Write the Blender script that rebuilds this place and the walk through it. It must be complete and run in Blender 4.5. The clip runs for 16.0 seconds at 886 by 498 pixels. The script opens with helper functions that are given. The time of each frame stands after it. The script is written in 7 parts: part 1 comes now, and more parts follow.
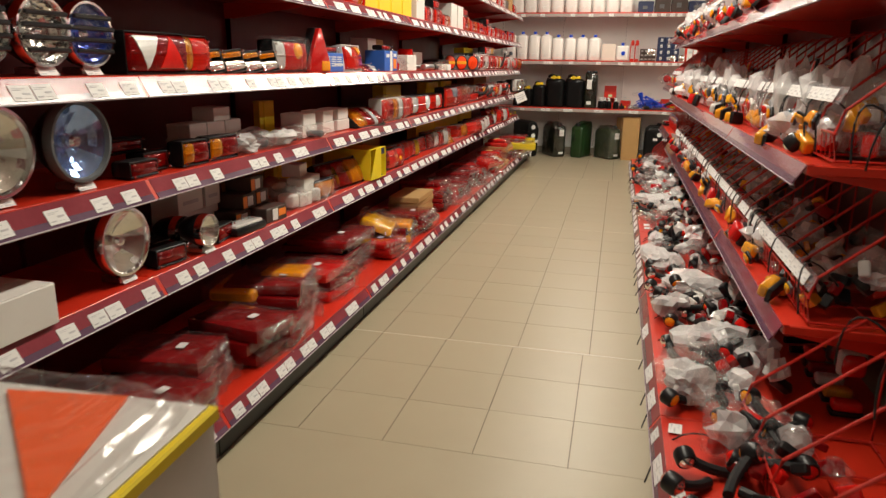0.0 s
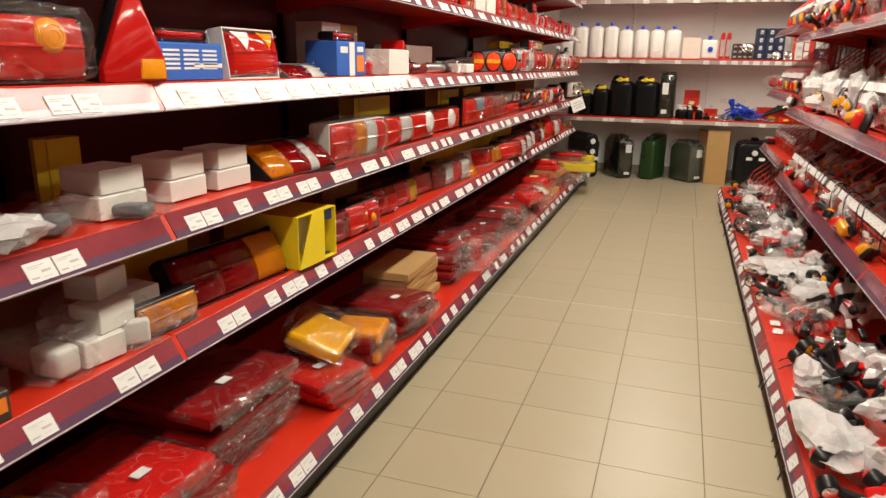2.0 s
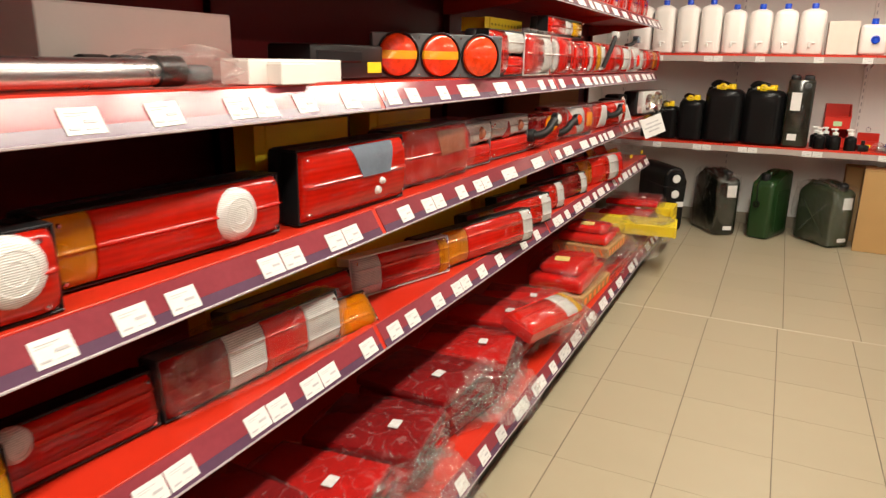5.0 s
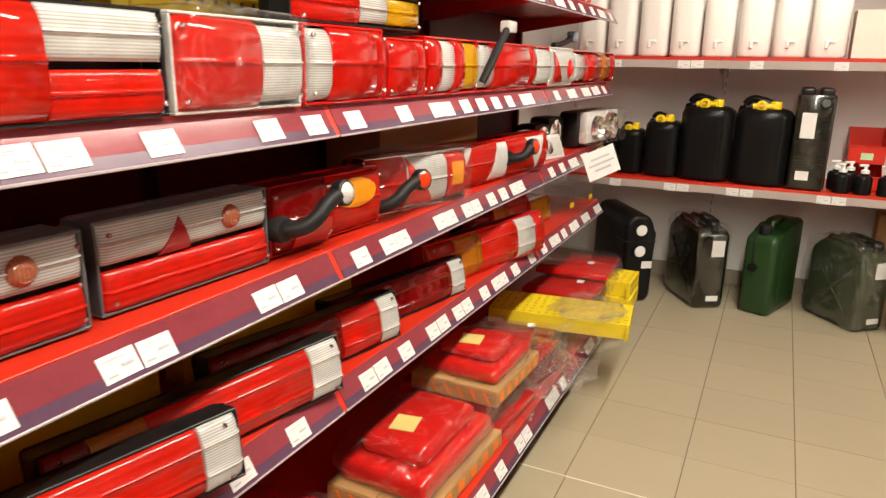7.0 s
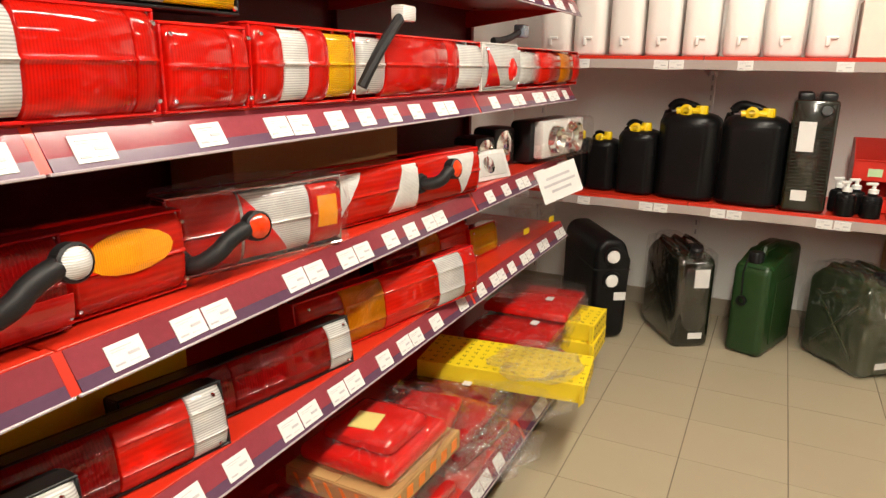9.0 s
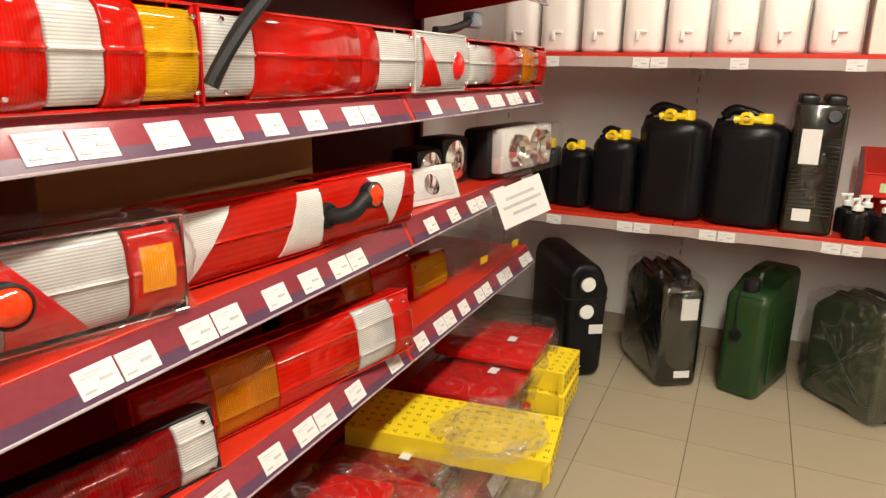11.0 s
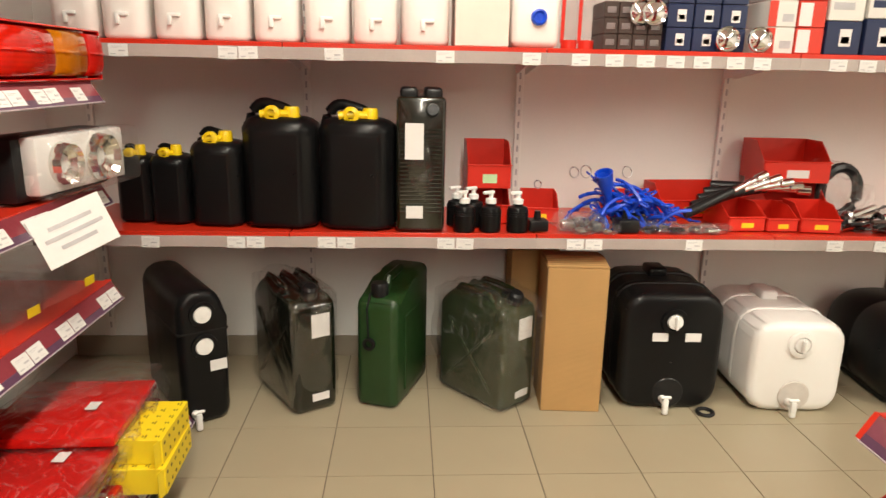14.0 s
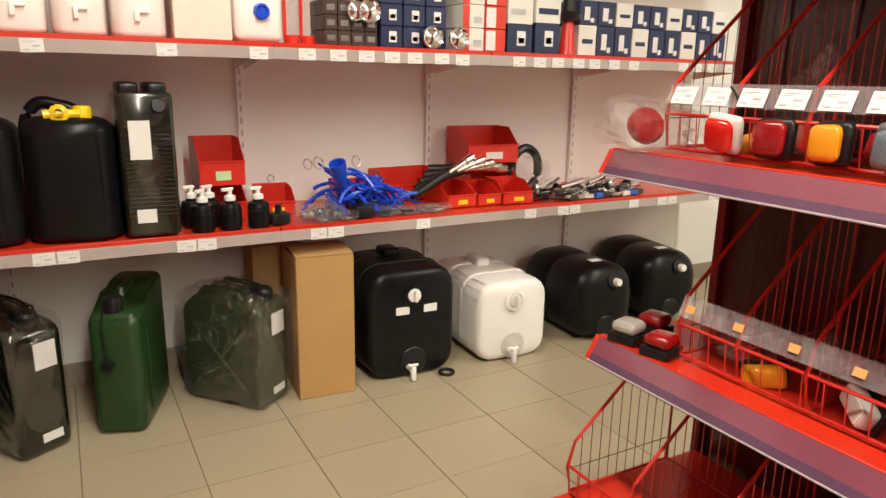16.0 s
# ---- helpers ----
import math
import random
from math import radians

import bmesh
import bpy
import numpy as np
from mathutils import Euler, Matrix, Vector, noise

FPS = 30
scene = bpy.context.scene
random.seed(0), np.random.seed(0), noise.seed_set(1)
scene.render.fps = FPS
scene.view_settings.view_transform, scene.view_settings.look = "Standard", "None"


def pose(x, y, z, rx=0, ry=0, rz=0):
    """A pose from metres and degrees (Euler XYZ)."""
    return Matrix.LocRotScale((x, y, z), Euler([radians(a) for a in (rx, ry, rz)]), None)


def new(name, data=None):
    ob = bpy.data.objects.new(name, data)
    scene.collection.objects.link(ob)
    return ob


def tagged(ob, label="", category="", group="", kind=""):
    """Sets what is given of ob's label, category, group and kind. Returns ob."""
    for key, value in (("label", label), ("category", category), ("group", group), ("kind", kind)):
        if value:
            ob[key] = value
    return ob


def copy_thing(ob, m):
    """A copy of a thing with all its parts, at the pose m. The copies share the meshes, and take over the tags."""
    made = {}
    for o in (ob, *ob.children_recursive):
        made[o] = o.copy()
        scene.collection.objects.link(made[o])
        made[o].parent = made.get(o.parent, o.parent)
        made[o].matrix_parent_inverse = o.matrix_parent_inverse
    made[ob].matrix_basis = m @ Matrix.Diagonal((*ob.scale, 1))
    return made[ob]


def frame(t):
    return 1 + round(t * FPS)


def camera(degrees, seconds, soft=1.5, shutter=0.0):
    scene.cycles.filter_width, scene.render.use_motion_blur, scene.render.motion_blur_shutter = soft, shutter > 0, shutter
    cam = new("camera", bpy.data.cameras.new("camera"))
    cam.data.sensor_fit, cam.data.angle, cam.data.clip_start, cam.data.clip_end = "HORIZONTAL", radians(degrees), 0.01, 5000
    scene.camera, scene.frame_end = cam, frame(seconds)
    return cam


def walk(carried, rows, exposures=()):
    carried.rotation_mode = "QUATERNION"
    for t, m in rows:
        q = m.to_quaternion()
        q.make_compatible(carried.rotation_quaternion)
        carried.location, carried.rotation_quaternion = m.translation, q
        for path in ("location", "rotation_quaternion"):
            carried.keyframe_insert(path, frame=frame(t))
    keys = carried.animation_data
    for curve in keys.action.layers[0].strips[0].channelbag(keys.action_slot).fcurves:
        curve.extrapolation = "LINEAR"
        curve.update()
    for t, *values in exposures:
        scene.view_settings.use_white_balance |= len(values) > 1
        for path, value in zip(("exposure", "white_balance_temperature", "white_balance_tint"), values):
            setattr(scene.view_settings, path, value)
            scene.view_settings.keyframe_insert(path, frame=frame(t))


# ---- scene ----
cam = camera(65.8, 16.0, soft=1.4, shutter=0.18)
METRES, EYE, TILT, LEAN, TURN = 8.0, 1.26, 0.0, 0.0, 13.9
ROWS = [
    (0.0, 0.0, 0.0, 0.0, 0.22, -15.04, -0.82),
    (0.5, 0.0007, 0.0632, 0.0005, 0.27, -15.05, -0.83),
    (1.0, 0.0037, 0.1225, 0.0009, 0.34, -15.09, -0.84),
    (1.5, 0.0129, 0.1782, 0.0009, 1.06, -15.1, -0.84),
    (2.0, 0.0275, 0.2282, 0.0013, 4.99, -15.22, -0.8),
    (2.5, 0.0459, 0.2757, 0.0015, 10.42, -15.34, -0.77),
    (3.0, 0.0607, 0.3235, 0.0014, 12.33, -15.42, -0.86),
    (3.5, 0.0706, 0.374, 0.0011, 12.33, -15.38, -0.88),
    (6.0, 0.0846, 0.6686, 0.0026, 12.0, -15.5, -1.02),
    (6.5, 0.1001, 0.7172, 0.0041, 12.05, -15.44, -1.02),
    (7.0, 0.1175, 0.7575, 0.0054, 11.99, -15.28, -0.91),
    (7.5, 0.1266, 0.78, 0.0054, 12.0, -15.24, -0.88),
    (8.0, 0.1322, 0.7979, 0.0051, 12.0, -15.18, -0.89),
    (8.5, 0.1362, 0.8145, 0.0052, 12.04, -15.16, -0.92),
    (11.0, 0.1431, 0.8904, 0.0028, 10.4, -14.91, -1.03),
    (11.5, 0.1486, 0.9056, 0.0024, 8.18, -14.85, -1.09),
    (12.0, 0.157, 0.9198, 0.0018, 4.68, -14.71, -1.13),
    (12.5, 0.1678, 0.9317, 0.0015, 0.41, -14.65, -1.21),
    (13.0, 0.1748, 0.9379, 0.0011, -4.71, -14.59, -1.19),
    (13.5, 0.1763, 0.9374, 0.0002, -10.31, -14.51, -1.15),
    (14.0, 0.1752, 0.9351, -0.0, -16.81, -14.43, -1.15),
    (14.5, 0.1727, 0.9328, -0.0004, -23.44, -14.3, -1.13),
    (15.0, 0.1673, 0.9323, -0.0012, -30.28, -14.2, -1.13),
    (15.5, 0.1596, 0.9334, -0.0021, -36.58, -14.08, -1.06),
    (16.0, 0.1504, 0.9374, -0.0027, -42.78, -13.98, -1.02),
]
walk(cam, [(t, pose(0, 0, EYE, TILT, LEAN, TURN) @ pose(METRES * x, METRES * y, METRES * z, 90 + pitch, roll, yaw)) for t, x, y, z, yaw, pitch, roll in ROWS],
     [(0.0, -0.70), (1.5, -0.60), (3.5, -0.44), (6.5, -0.16), (8.5, -0.13), (11.0, -0.16), (12.5, -0.08), (14.5, -0.06), (16.0, -0.20)])

# ---- world and lamps ----
world = bpy.data.worlds.new("world")
scene.world = world
world.use_nodes = True
world.node_tree.nodes["Background"].inputs[0].default_value = (1.0, 0.9, 0.8, 1)
world.node_tree.nodes["Background"].inputs[1].default_value = 0.004
LAMP_WATTS, CEILING_Z = 47.0, 2.9
LAMP_SPOTS = [(-0.25, y) for y in (1.75, 3.15, 4.55, 5.95, 7.35)] + [(2.5, y) for y in (3.0, 4.9, 6.8)] + [(-0.25, 8.75), (2.5, 8.3)]
for lx, ly in LAMP_SPOTS:
    data = bpy.data.lights.new("ceiling_light_source", "AREA")
    data.shape, data.size, data.size_y, data.energy, data.color = "RECTANGLE", 0.2, 1.32, LAMP_WATTS, (1.0, 0.93, 0.775)
    lamp = new("ceiling_light_source", data)
    lamp.matrix_world = pose(lx, ly, CEILING_Z - 0.075)

# ---- materials ----
MATS = {}


def mat(name, col, rough=0.5, metal=0.0, vary=0.12, scale=18.0, bump=0.0, fine=160.0, coat=0.0, ribs=0.0, axis="X",
        clear=0.0, chambers=0.00, spec=0.5, tint=0.05):
    """A procedural surface: base colour with two scales of variation, gloss variation and fine relief."""
    if name in MATS:
        return MATS[name]
    m = bpy.data.materials.new(name)
    m.use_nodes = True
    nt = m.node_tree
    n, ln = nt.nodes, nt.links
    b = n["Principled BSDF"]
    tc = n.new("ShaderNodeTexCoord")
    info = n.new("ShaderNodeObjectInfo")
    coarse = n.new("ShaderNodeTexNoise")
    coarse.inputs["Scale"].default_value, coarse.inputs["Detail"].default_value = scale, 3.0
    grain = n.new("ShaderNodeTexNoise")
    grain.inputs["Scale"].default_value, grain.inputs["Detail"].default_value = fine, 2.0
    for t in (coarse, grain):
        ln.new(tc.outputs["Object"], t.inputs["Vector"])
    add = n.new("ShaderNodeMath")
    add.operation = "MULTIPLY_ADD"
    add.inputs[1].default_value = 0.35
    ln.new(grain.outputs["Fac"], add.inputs[0])
    ln.new(coarse.outputs["Fac"], add.inputs[2])
    rnd = n.new("ShaderNodeMath")
    rnd.operation = "MULTIPLY_ADD"
    rnd.inputs[1].default_value = tint * 4
    ln.new(info.outputs["Random"], rnd.inputs[0])
    ln.new(add.outputs[0], rnd.inputs[2])
    mapr = n.new("ShaderNodeMapRange")
    mapr.inputs["From Min"].default_value, mapr.inputs["From Max"].default_value = 0.35, 1.0 + tint * 4
    mapr.inputs["To Min"].default_value, mapr.inputs["To Max"].default_value = 1 - vary, 1 + vary
    ln.new(rnd.outputs[0], mapr.inputs["Value"])
    scl = n.new("ShaderNodeVectorMath")
    scl.operation = "SCALE"
    scl.inputs[0].default_value = col[:3]
    ln.new(mapr.outputs[0], scl.inputs["Scale"])
    colour_out = scl.outputs[0]
    if chambers:
        vor = n.new("ShaderNodeTexVoronoi")
        vor.distance = "CHEBYCHEV"
        vor.inputs["Randomness"].default_value = 0.35
        vor.inputs["Scale"].default_value = 15.0
        ln.new(tc.outputs["Object"], vor.inputs["Vector"])
        mr = n.new("ShaderNodeMapRange")
        mr.inputs["From Max"].default_value = 0.62
        mr.inputs["To Min"].default_value, mr.inputs["To Max"].default_value = 1 + chambers, 1 - chambers
        ln.new(vor.outputs["Distance"], mr.inputs["Value"])
        s2 = n.new("ShaderNodeVectorMath")
        s2.operation = "SCALE"
        ln.new(scl.outputs[0], s2.inputs[0])
        ln.new(mr.outputs[0], s2.inputs["Scale"])
        colour_out = s2.outputs[0]
    ln.new(colour_out, b.inputs["Base Color"])
    rr = n.new("ShaderNodeMapRange")
    rr.inputs["To Min"].default_value, rr.inputs["To Max"].default_value = max(rough - 0.08, 0.02), min(rough + 0.1, 1)
    ln.new(coarse.outputs["Fac"], rr.inputs["Value"])
    ln.new(rr.outputs[0], b.inputs["Roughness"])
    b.inputs["Metallic"].default_value = metal
    b.inputs["Specular IOR Level"].default_value = spec
    b.inputs["Coat Weight"].default_value = coat
    b.inputs["Coat Roughness"].default_value = 0.06
    b.inputs["Transmission Weight"].default_value = clear
    height = None
    if ribs:
        wave = n.new("ShaderNodeTexWave")
        wave.bands_direction = axis
        wave.inputs["Scale"].default_value = ribs
        wave.inputs["Distortion"].default_value = 0.3
        ln.new(tc.outputs["Object"], wave.inputs["Vector"])
        height = wave.outputs["Fac"]
        band = n.new("ShaderNodeMapRange")
        band.inputs["To Min"].default_value, band.inputs["To Max"].default_value = 0.80, 1.14
        ln.new(height, band.inputs["Value"])
        s3 = n.new("ShaderNodeVectorMath")
        s3.operation = "SCALE"
        ln.new(colour_out, s3.inputs[0])
        ln.new(band.outputs[0], s3.inputs["Scale"])
        ln.new(s3.outputs[0], b.inputs["Base Color"])
    elif bump:
        height = add.outputs[0]
    if height is not None:
        bp = n.new("ShaderNodeBump")
        bp.inputs["Strength"].default_value = bump if bump else 0.35
        bp.inputs["Distance"].default_value = 0.004
        ln.new(height, bp.inputs["Height"])
        ln.new(bp.outputs[0], b.inputs["Normal"])
    MATS[name] = m
    return m


def film(name, tone, haze, crease, size=14.0, shine=0.10):
    """Thin crinkled plastic film: see-through, a little milky haze, white crease lines and sharp glints."""
    m = bpy.data.materials.new(name)
    m.use_nodes = True
    n, ln = m.node_tree.nodes, m.node_tree.links
    n.remove(n["Principled BSDF"])
    out = n["Material Output"]
    tc = n.new("ShaderNodeTexCoord")
    noi = n.new("ShaderNodeTexNoise")
    noi.inputs["Scale"].default_value, noi.inputs["Detail"].default_value, noi.inputs["Distortion"].default_value = size, 2.0, 1.6
    ln.new(tc.outputs["Object"], noi.inputs["Vector"])
    off = n.new("ShaderNodeMath")
    off.operation, off.inputs[1].default_value = "SUBTRACT", 0.5
    ln.new(noi.outputs["Fac"], off.inputs[0])
    mag = n.new("ShaderNodeMath")
    mag.operation = "ABSOLUTE"
    ln.new(off.outputs[0], mag.inputs[0])
    hz = n.new("ShaderNodeMapRange")
    hz.inputs["From Min"].default_value, hz.inputs["From Max"].default_value = 0.0, 0.012
    hz.inputs["To Min"].default_value, hz.inputs["To Max"].default_value = crease, haze
    ln.new(mag.outputs[0], hz.inputs["Value"])
    tr = n.new("ShaderNodeBsdfTransparent")
    dif = n.new("ShaderNodeBsdfDiffuse")
    dif.inputs["Color"].default_value = tone + (1,)
    gl = n.new("ShaderNodeBsdfGlossy")
    gl.inputs["Roughness"].default_value = 0.10
    bp = n.new("ShaderNodeBump")
    bp.inputs["Strength"].default_value, bp.inputs["Distance"].default_value = 0.9, 0.02
    ln.new(noi.outputs["Fac"], bp.inputs["Height"])
    ln.new(bp.outputs[0], gl.inputs["Normal"])
    m1 = n.new("ShaderNodeMixShader")
    ln.new(hz.outputs[0], m1.inputs[0])
    ln.new(tr.outputs[0], m1.inputs[1])
    ln.new(dif.outputs[0], m1.inputs[2])
    lw = n.new("ShaderNodeLayerWeight")
    pw = n.new("ShaderNodeMath")
    pw.operation, pw.inputs[1].default_value = "POWER", 3.0
    ln.new(lw.outputs["Facing"], pw.inputs[0])
    fr = n.new("ShaderNodeMapRange")
    fr.inputs["To Min"].default_value, fr.inputs["To Max"].default_value = shine, 0.30 + shine
    ln.new(pw.outputs[0], fr.inputs["Value"])
    m2 = n.new("ShaderNodeMixShader")
    ln.new(fr.outputs[0], m2.inputs[0])
    ln.new(m1.outputs[0], m2.inputs[1])
    ln.new(gl.outputs[0], m2.inputs[2])
    ln.new(m2.outputs[0], out.inputs["Surface"])
    MATS[name] = m
    return m


def lens_plastic(name, col, tint, dense=0.4, ribs=70.0, axis="X", rough=0.05, deep=0.5):
    """Moulded lamp plastic: part see-through in its own tint, part scattering in its ribs, with a clear gloss on top."""
    m = bpy.data.materials.new(name)
    m.use_nodes = True
    n, ln = m.node_tree.nodes, m.node_tree.links
    n.remove(n["Principled BSDF"])
    tc = n.new("ShaderNodeTexCoord")
    info = n.new("ShaderNodeObjectInfo")
    wave = n.new("ShaderNodeTexWave")
    wave.bands_direction = axis
    wave.inputs["Scale"].default_value, wave.inputs["Distortion"].default_value = ribs, 0.2
    noi = n.new("ShaderNodeTexNoise")
    noi.inputs["Scale"].default_value, noi.inputs["Detail"].default_value = 22.0, 3.0
    for k in (wave, noi):
        ln.new(tc.outputs["Object"], k.inputs["Vector"])
    fac = n.new("ShaderNodeMapRange")
    fac.inputs["To Min"].default_value, fac.inputs["To Max"].default_value = dense - 0.16 * deep, dense + 0.2 * deep
    ln.new(wave.outputs["Fac"], fac.inputs["Value"])
    tone = n.new("ShaderNodeMath")
    tone.operation = "MULTIPLY_ADD"
    tone.inputs[1].default_value = 0.35
    ln.new(info.outputs["Random"], tone.inputs[0])
    ln.new(noi.outputs["Fac"], tone.inputs[2])
    rng = n.new("ShaderNodeMapRange")
    rng.inputs["From Min"].default_value, rng.inputs["From Max"].default_value = 0.25, 1.1
    rng.inputs["To Min"].default_value, rng.inputs["To Max"].default_value = 0.78, 1.12
    ln.new(tone.outputs[0], rng.inputs["Value"])
    scl = n.new("ShaderNodeVectorMath")
    scl.operation = "SCALE"
    scl.inputs[0].default_value = col
    ln.new(rng.outputs[0], scl.inputs["Scale"])
    bp = n.new("ShaderNodeBump")
    bp.inputs["Strength"].default_value, bp.inputs["Distance"].default_value = 0.12 * deep, 0.003
    ln.new(wave.outputs["Fac"], bp.inputs["Height"])
    tr = n.new("ShaderNodeBsdfTransparent")
    tr.inputs["Color"].default_value = tuple(tint) + (1,)
    dif = n.new("ShaderNodeBsdfDiffuse")
    ln.new(scl.outputs[0], dif.inputs["Color"])
    ln.new(bp.outputs[0], dif.inputs["Normal"])
    gl = n.new("ShaderNodeBsdfGlossy")
    gl.inputs["Roughness"].default_value = rough
    m1, m2 = n.new("ShaderNodeMixShader"), n.new("ShaderNodeMixShader")
    ln.new(fac.outputs[0], m1.inputs[0])
    ln.new(tr.outputs[0], m1.inputs[1])
    ln.new(dif.outputs[0], m1.inputs[2])
    fr = n.new("ShaderNodeFresnel")
    fr.inputs["IOR"].default_value = 1.5
    ln.new(fr.outputs[0], m2.inputs[0])
    ln.new(m1.outputs[0], m2.inputs[1])
    ln.new(gl.outputs[0], m2.inputs[2])
    ln.new(m2.outputs[0], n["Material Output"].inputs["Surface"])
    MATS[name] = m
    return m


RED = mat("red_paint", (0.57, 0.027, 0.010), 0.32, bump=0.04, vary=0.1, scale=6, fine=300, coat=0.2)
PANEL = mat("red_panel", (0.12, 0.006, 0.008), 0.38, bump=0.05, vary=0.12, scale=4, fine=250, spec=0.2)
# the red panel again, with the shade behind the baskets put into its colour
PANEL_SHADED = mat("shaded_red_panel", (0.06, 0.004, 0.004), 0.3, bump=0.05, vary=0.15, scale=4, fine=250, coat=0.2)
RAIL = mat("rail_plastic", (0.24, 0.042, 0.056), 0.13, vary=0.25, scale=5, fine=90, coat=0.0, spec=0.22)
# shade along the foot of the price rails, painted as a darker purple
RAIL_SHADE = mat("rail_shadow_band", (0.105, 0.05, 0.092), 0.22, vary=0.2, scale=5, fine=90, coat=0.2)
RAIL_RED = mat("rail_plastic_red", (0.21, 0.06, 0.09), 0.2, vary=0.2, scale=5, fine=90, coat=0.9)
RAIL_EDGE = mat("rail_edge", (0.42, 0.36, 0.38), 0.25, vary=0.1)
RAIL_CLEAR = mat("rail_clear", (0.42, 0.36, 0.34), 0.22, vary=0.15, scale=5, coat=0.5)
PAPER = mat("tag_paper", (0.74, 0.73, 0.72), 0.6, vary=0.05, spec=0.25)
INK = mat("tag_ink", (0.48, 0.47, 0.49), 0.6, vary=0.2)
LRED = mat("lens_red", (0.72, 0.010, 0.006), 0.12, vary=0.1, scale=6, ribs=70, bump=0.07, coat=0.8, chambers=0.13, spec=0.25)
LRED2 = mat("lens_red_smooth", (0.60, 0.010, 0.007), 0.06, vary=0.1, scale=5, coat=0.9, chambers=0.11, spec=0.25)
LDARK = mat("lens_deep_red", (0.28, 0.006, 0.008), 0.1, vary=0.35, scale=10, ribs=60, bump=0.08, coat=0.7, chambers=0.14, spec=0.25)
ORANGE_LENS = mat("lens_orange_red", (0.80, 0.05, 0.006), 0.08, vary=0.45, scale=45, fine=150, bump=0.15, coat=0.9, spec=0.25)
LAMB = mat("lens_amber", (0.86, 0.31, 0.006), 0.1, vary=0.1, scale=8, ribs=80, bump=0.3, coat=0.6, chambers=0.10)
LAMY = mat("lens_amber_pale", (0.78, 0.32, 0.012), 0.12, vary=0.3, scale=14, ribs=80, bump=0.3, coat=0.6, chambers=0.10)
LYEL = mat("lens_yellow", (0.85, 0.42, 0.01), 0.1, vary=0.1, scale=14, ribs=80, axis="Z", bump=0.35, coat=0.6, chambers=0.09)
LWHT = mat("lens_clear", (0.70, 0.70, 0.68), 0.1, vary=0.12, scale=16, ribs=90, axis="Z", bump=0.3, coat=0.9, chambers=0.06)
LGRY = mat("lens_grey", (0.16, 0.20, 0.25), 0.14, vary=0.2, ribs=80, bump=0.4, coat=0.5)
LBRN = mat("lens_brown", (0.33, 0.10, 0.05), 0.16, vary=0.2, ribs=60, bump=0.3, coat=0.5)
BLACK = mat("black_plastic", (0.009, 0.009, 0.010), 0.32, spec=0.35, vary=0.3, bump=0.05, fine=400)
RUBBER = mat("black_rubber", (0.012, 0.012, 0.013), 0.5, spec=0.35, vary=0.3, ribs=160, bump=0.15)
MATBLK = mat("black_moulded", (0.006, 0.006, 0.0065), 0.30, spec=0.22, vary=0.25, bump=0.05, fine=500, scale=8)
GREYHSG = mat("grey_housing", (0.10, 0.105, 0.11), 0.45, vary=0.2, bump=0.05)
WHITEHSG = mat("white_housing", (0.62, 0.61, 0.58), 0.35, vary=0.08)
CHROME = mat("chrome", (0.82, 0.82, 0.83), 0.1, metal=1.0, vary=0.08)
FACET = mat("faceted_reflector", (0.86, 0.85, 0.80), 0.1, metal=0.95, vary=0.2, bump=0.25, scale=28, fine=90, coat=1.0)
FACETB = mat("blue_reflector", (0.24, 0.40, 0.80), 0.1, metal=0.9, vary=0.3, bump=0.25, scale=28, fine=90, coat=1.0)
FACETD = mat("deep_blue_lens", (0.02, 0.06, 0.42), 0.1, metal=0.5, vary=0.4, bump=0.25, scale=28, fine=90, coat=1.0)
STEEL = mat("steel", (0.55, 0.55, 0.56), 0.28, metal=1.0, vary=0.2)
CARD = mat("cardboard", (0.46, 0.275, 0.11), 0.75, vary=0.1, scale=7, ribs=140, axis="Z", bump=0.06, spec=0.25)
WCARD = mat("white_card", (0.72, 0.70, 0.66), 0.5, vary=0.06, scale=8)
YCARD = mat("yellow_card", (0.82, 0.62, 0.015), 0.45, vary=0.08, scale=8)
BCARD = mat("blue_card", (0.03, 0.12, 0.48), 0.4, vary=0.12, scale=8)
NCARD = mat("navy_card", (0.012, 0.022, 0.075), 0.42, vary=0.15, scale=8)
RCARD = mat("red_card", (0.62, 0.04, 0.02), 0.4, vary=0.1, scale=8)
OCARD = mat("orange_print", (0.85, 0.22, 0.02), 0.4, vary=0.1)
KCARD = mat("dark_card", (0.05, 0.03, 0.025), 0.45, vary=0.2)
WALL = mat("white_wall_panel", (0.87, 0.865, 0.835), 0.55, vary=0.05, scale=2.5, bump=0.03, fine=120)
SKIRT = mat("skirting_tile", (0.30, 0.255, 0.195), 0.4, vary=0.1, scale=5)
CEIL = mat("ceiling_board", (0.7, 0.69, 0.66), 0.8, vary=0.06, bump=0.1)
TILE = mat("floor_tile", (0.375, 0.322, 0.222), 0.36, spec=0.42, vary=0.07, scale=3.5, bump=0.02, fine=220, tint=0.06)
GROUT = mat("grout", (0.15, 0.12, 0.085), 0.8, vary=0.2, scale=9)
GROUTL = mat("light_grout", (0.68, 0.63, 0.52), 0.7, vary=0.2, scale=9)
OLIVE = mat("olive_paint", (0.020, 0.031, 0.009), 0.34, spec=0.3, vary=0.2)
OLIVED = mat("dark_olive_paint", (0.0065, 0.008, 0.004), 0.16, vary=0.2, coat=0.7)
GREEN = mat("green_plastic", (0.014, 0.048, 0.012), 0.35, vary=0.15, bump=0.06)
HDPE = mat("white_plastic", (0.88, 0.87, 0.85), 0.38, vary=0.04, scale=5)
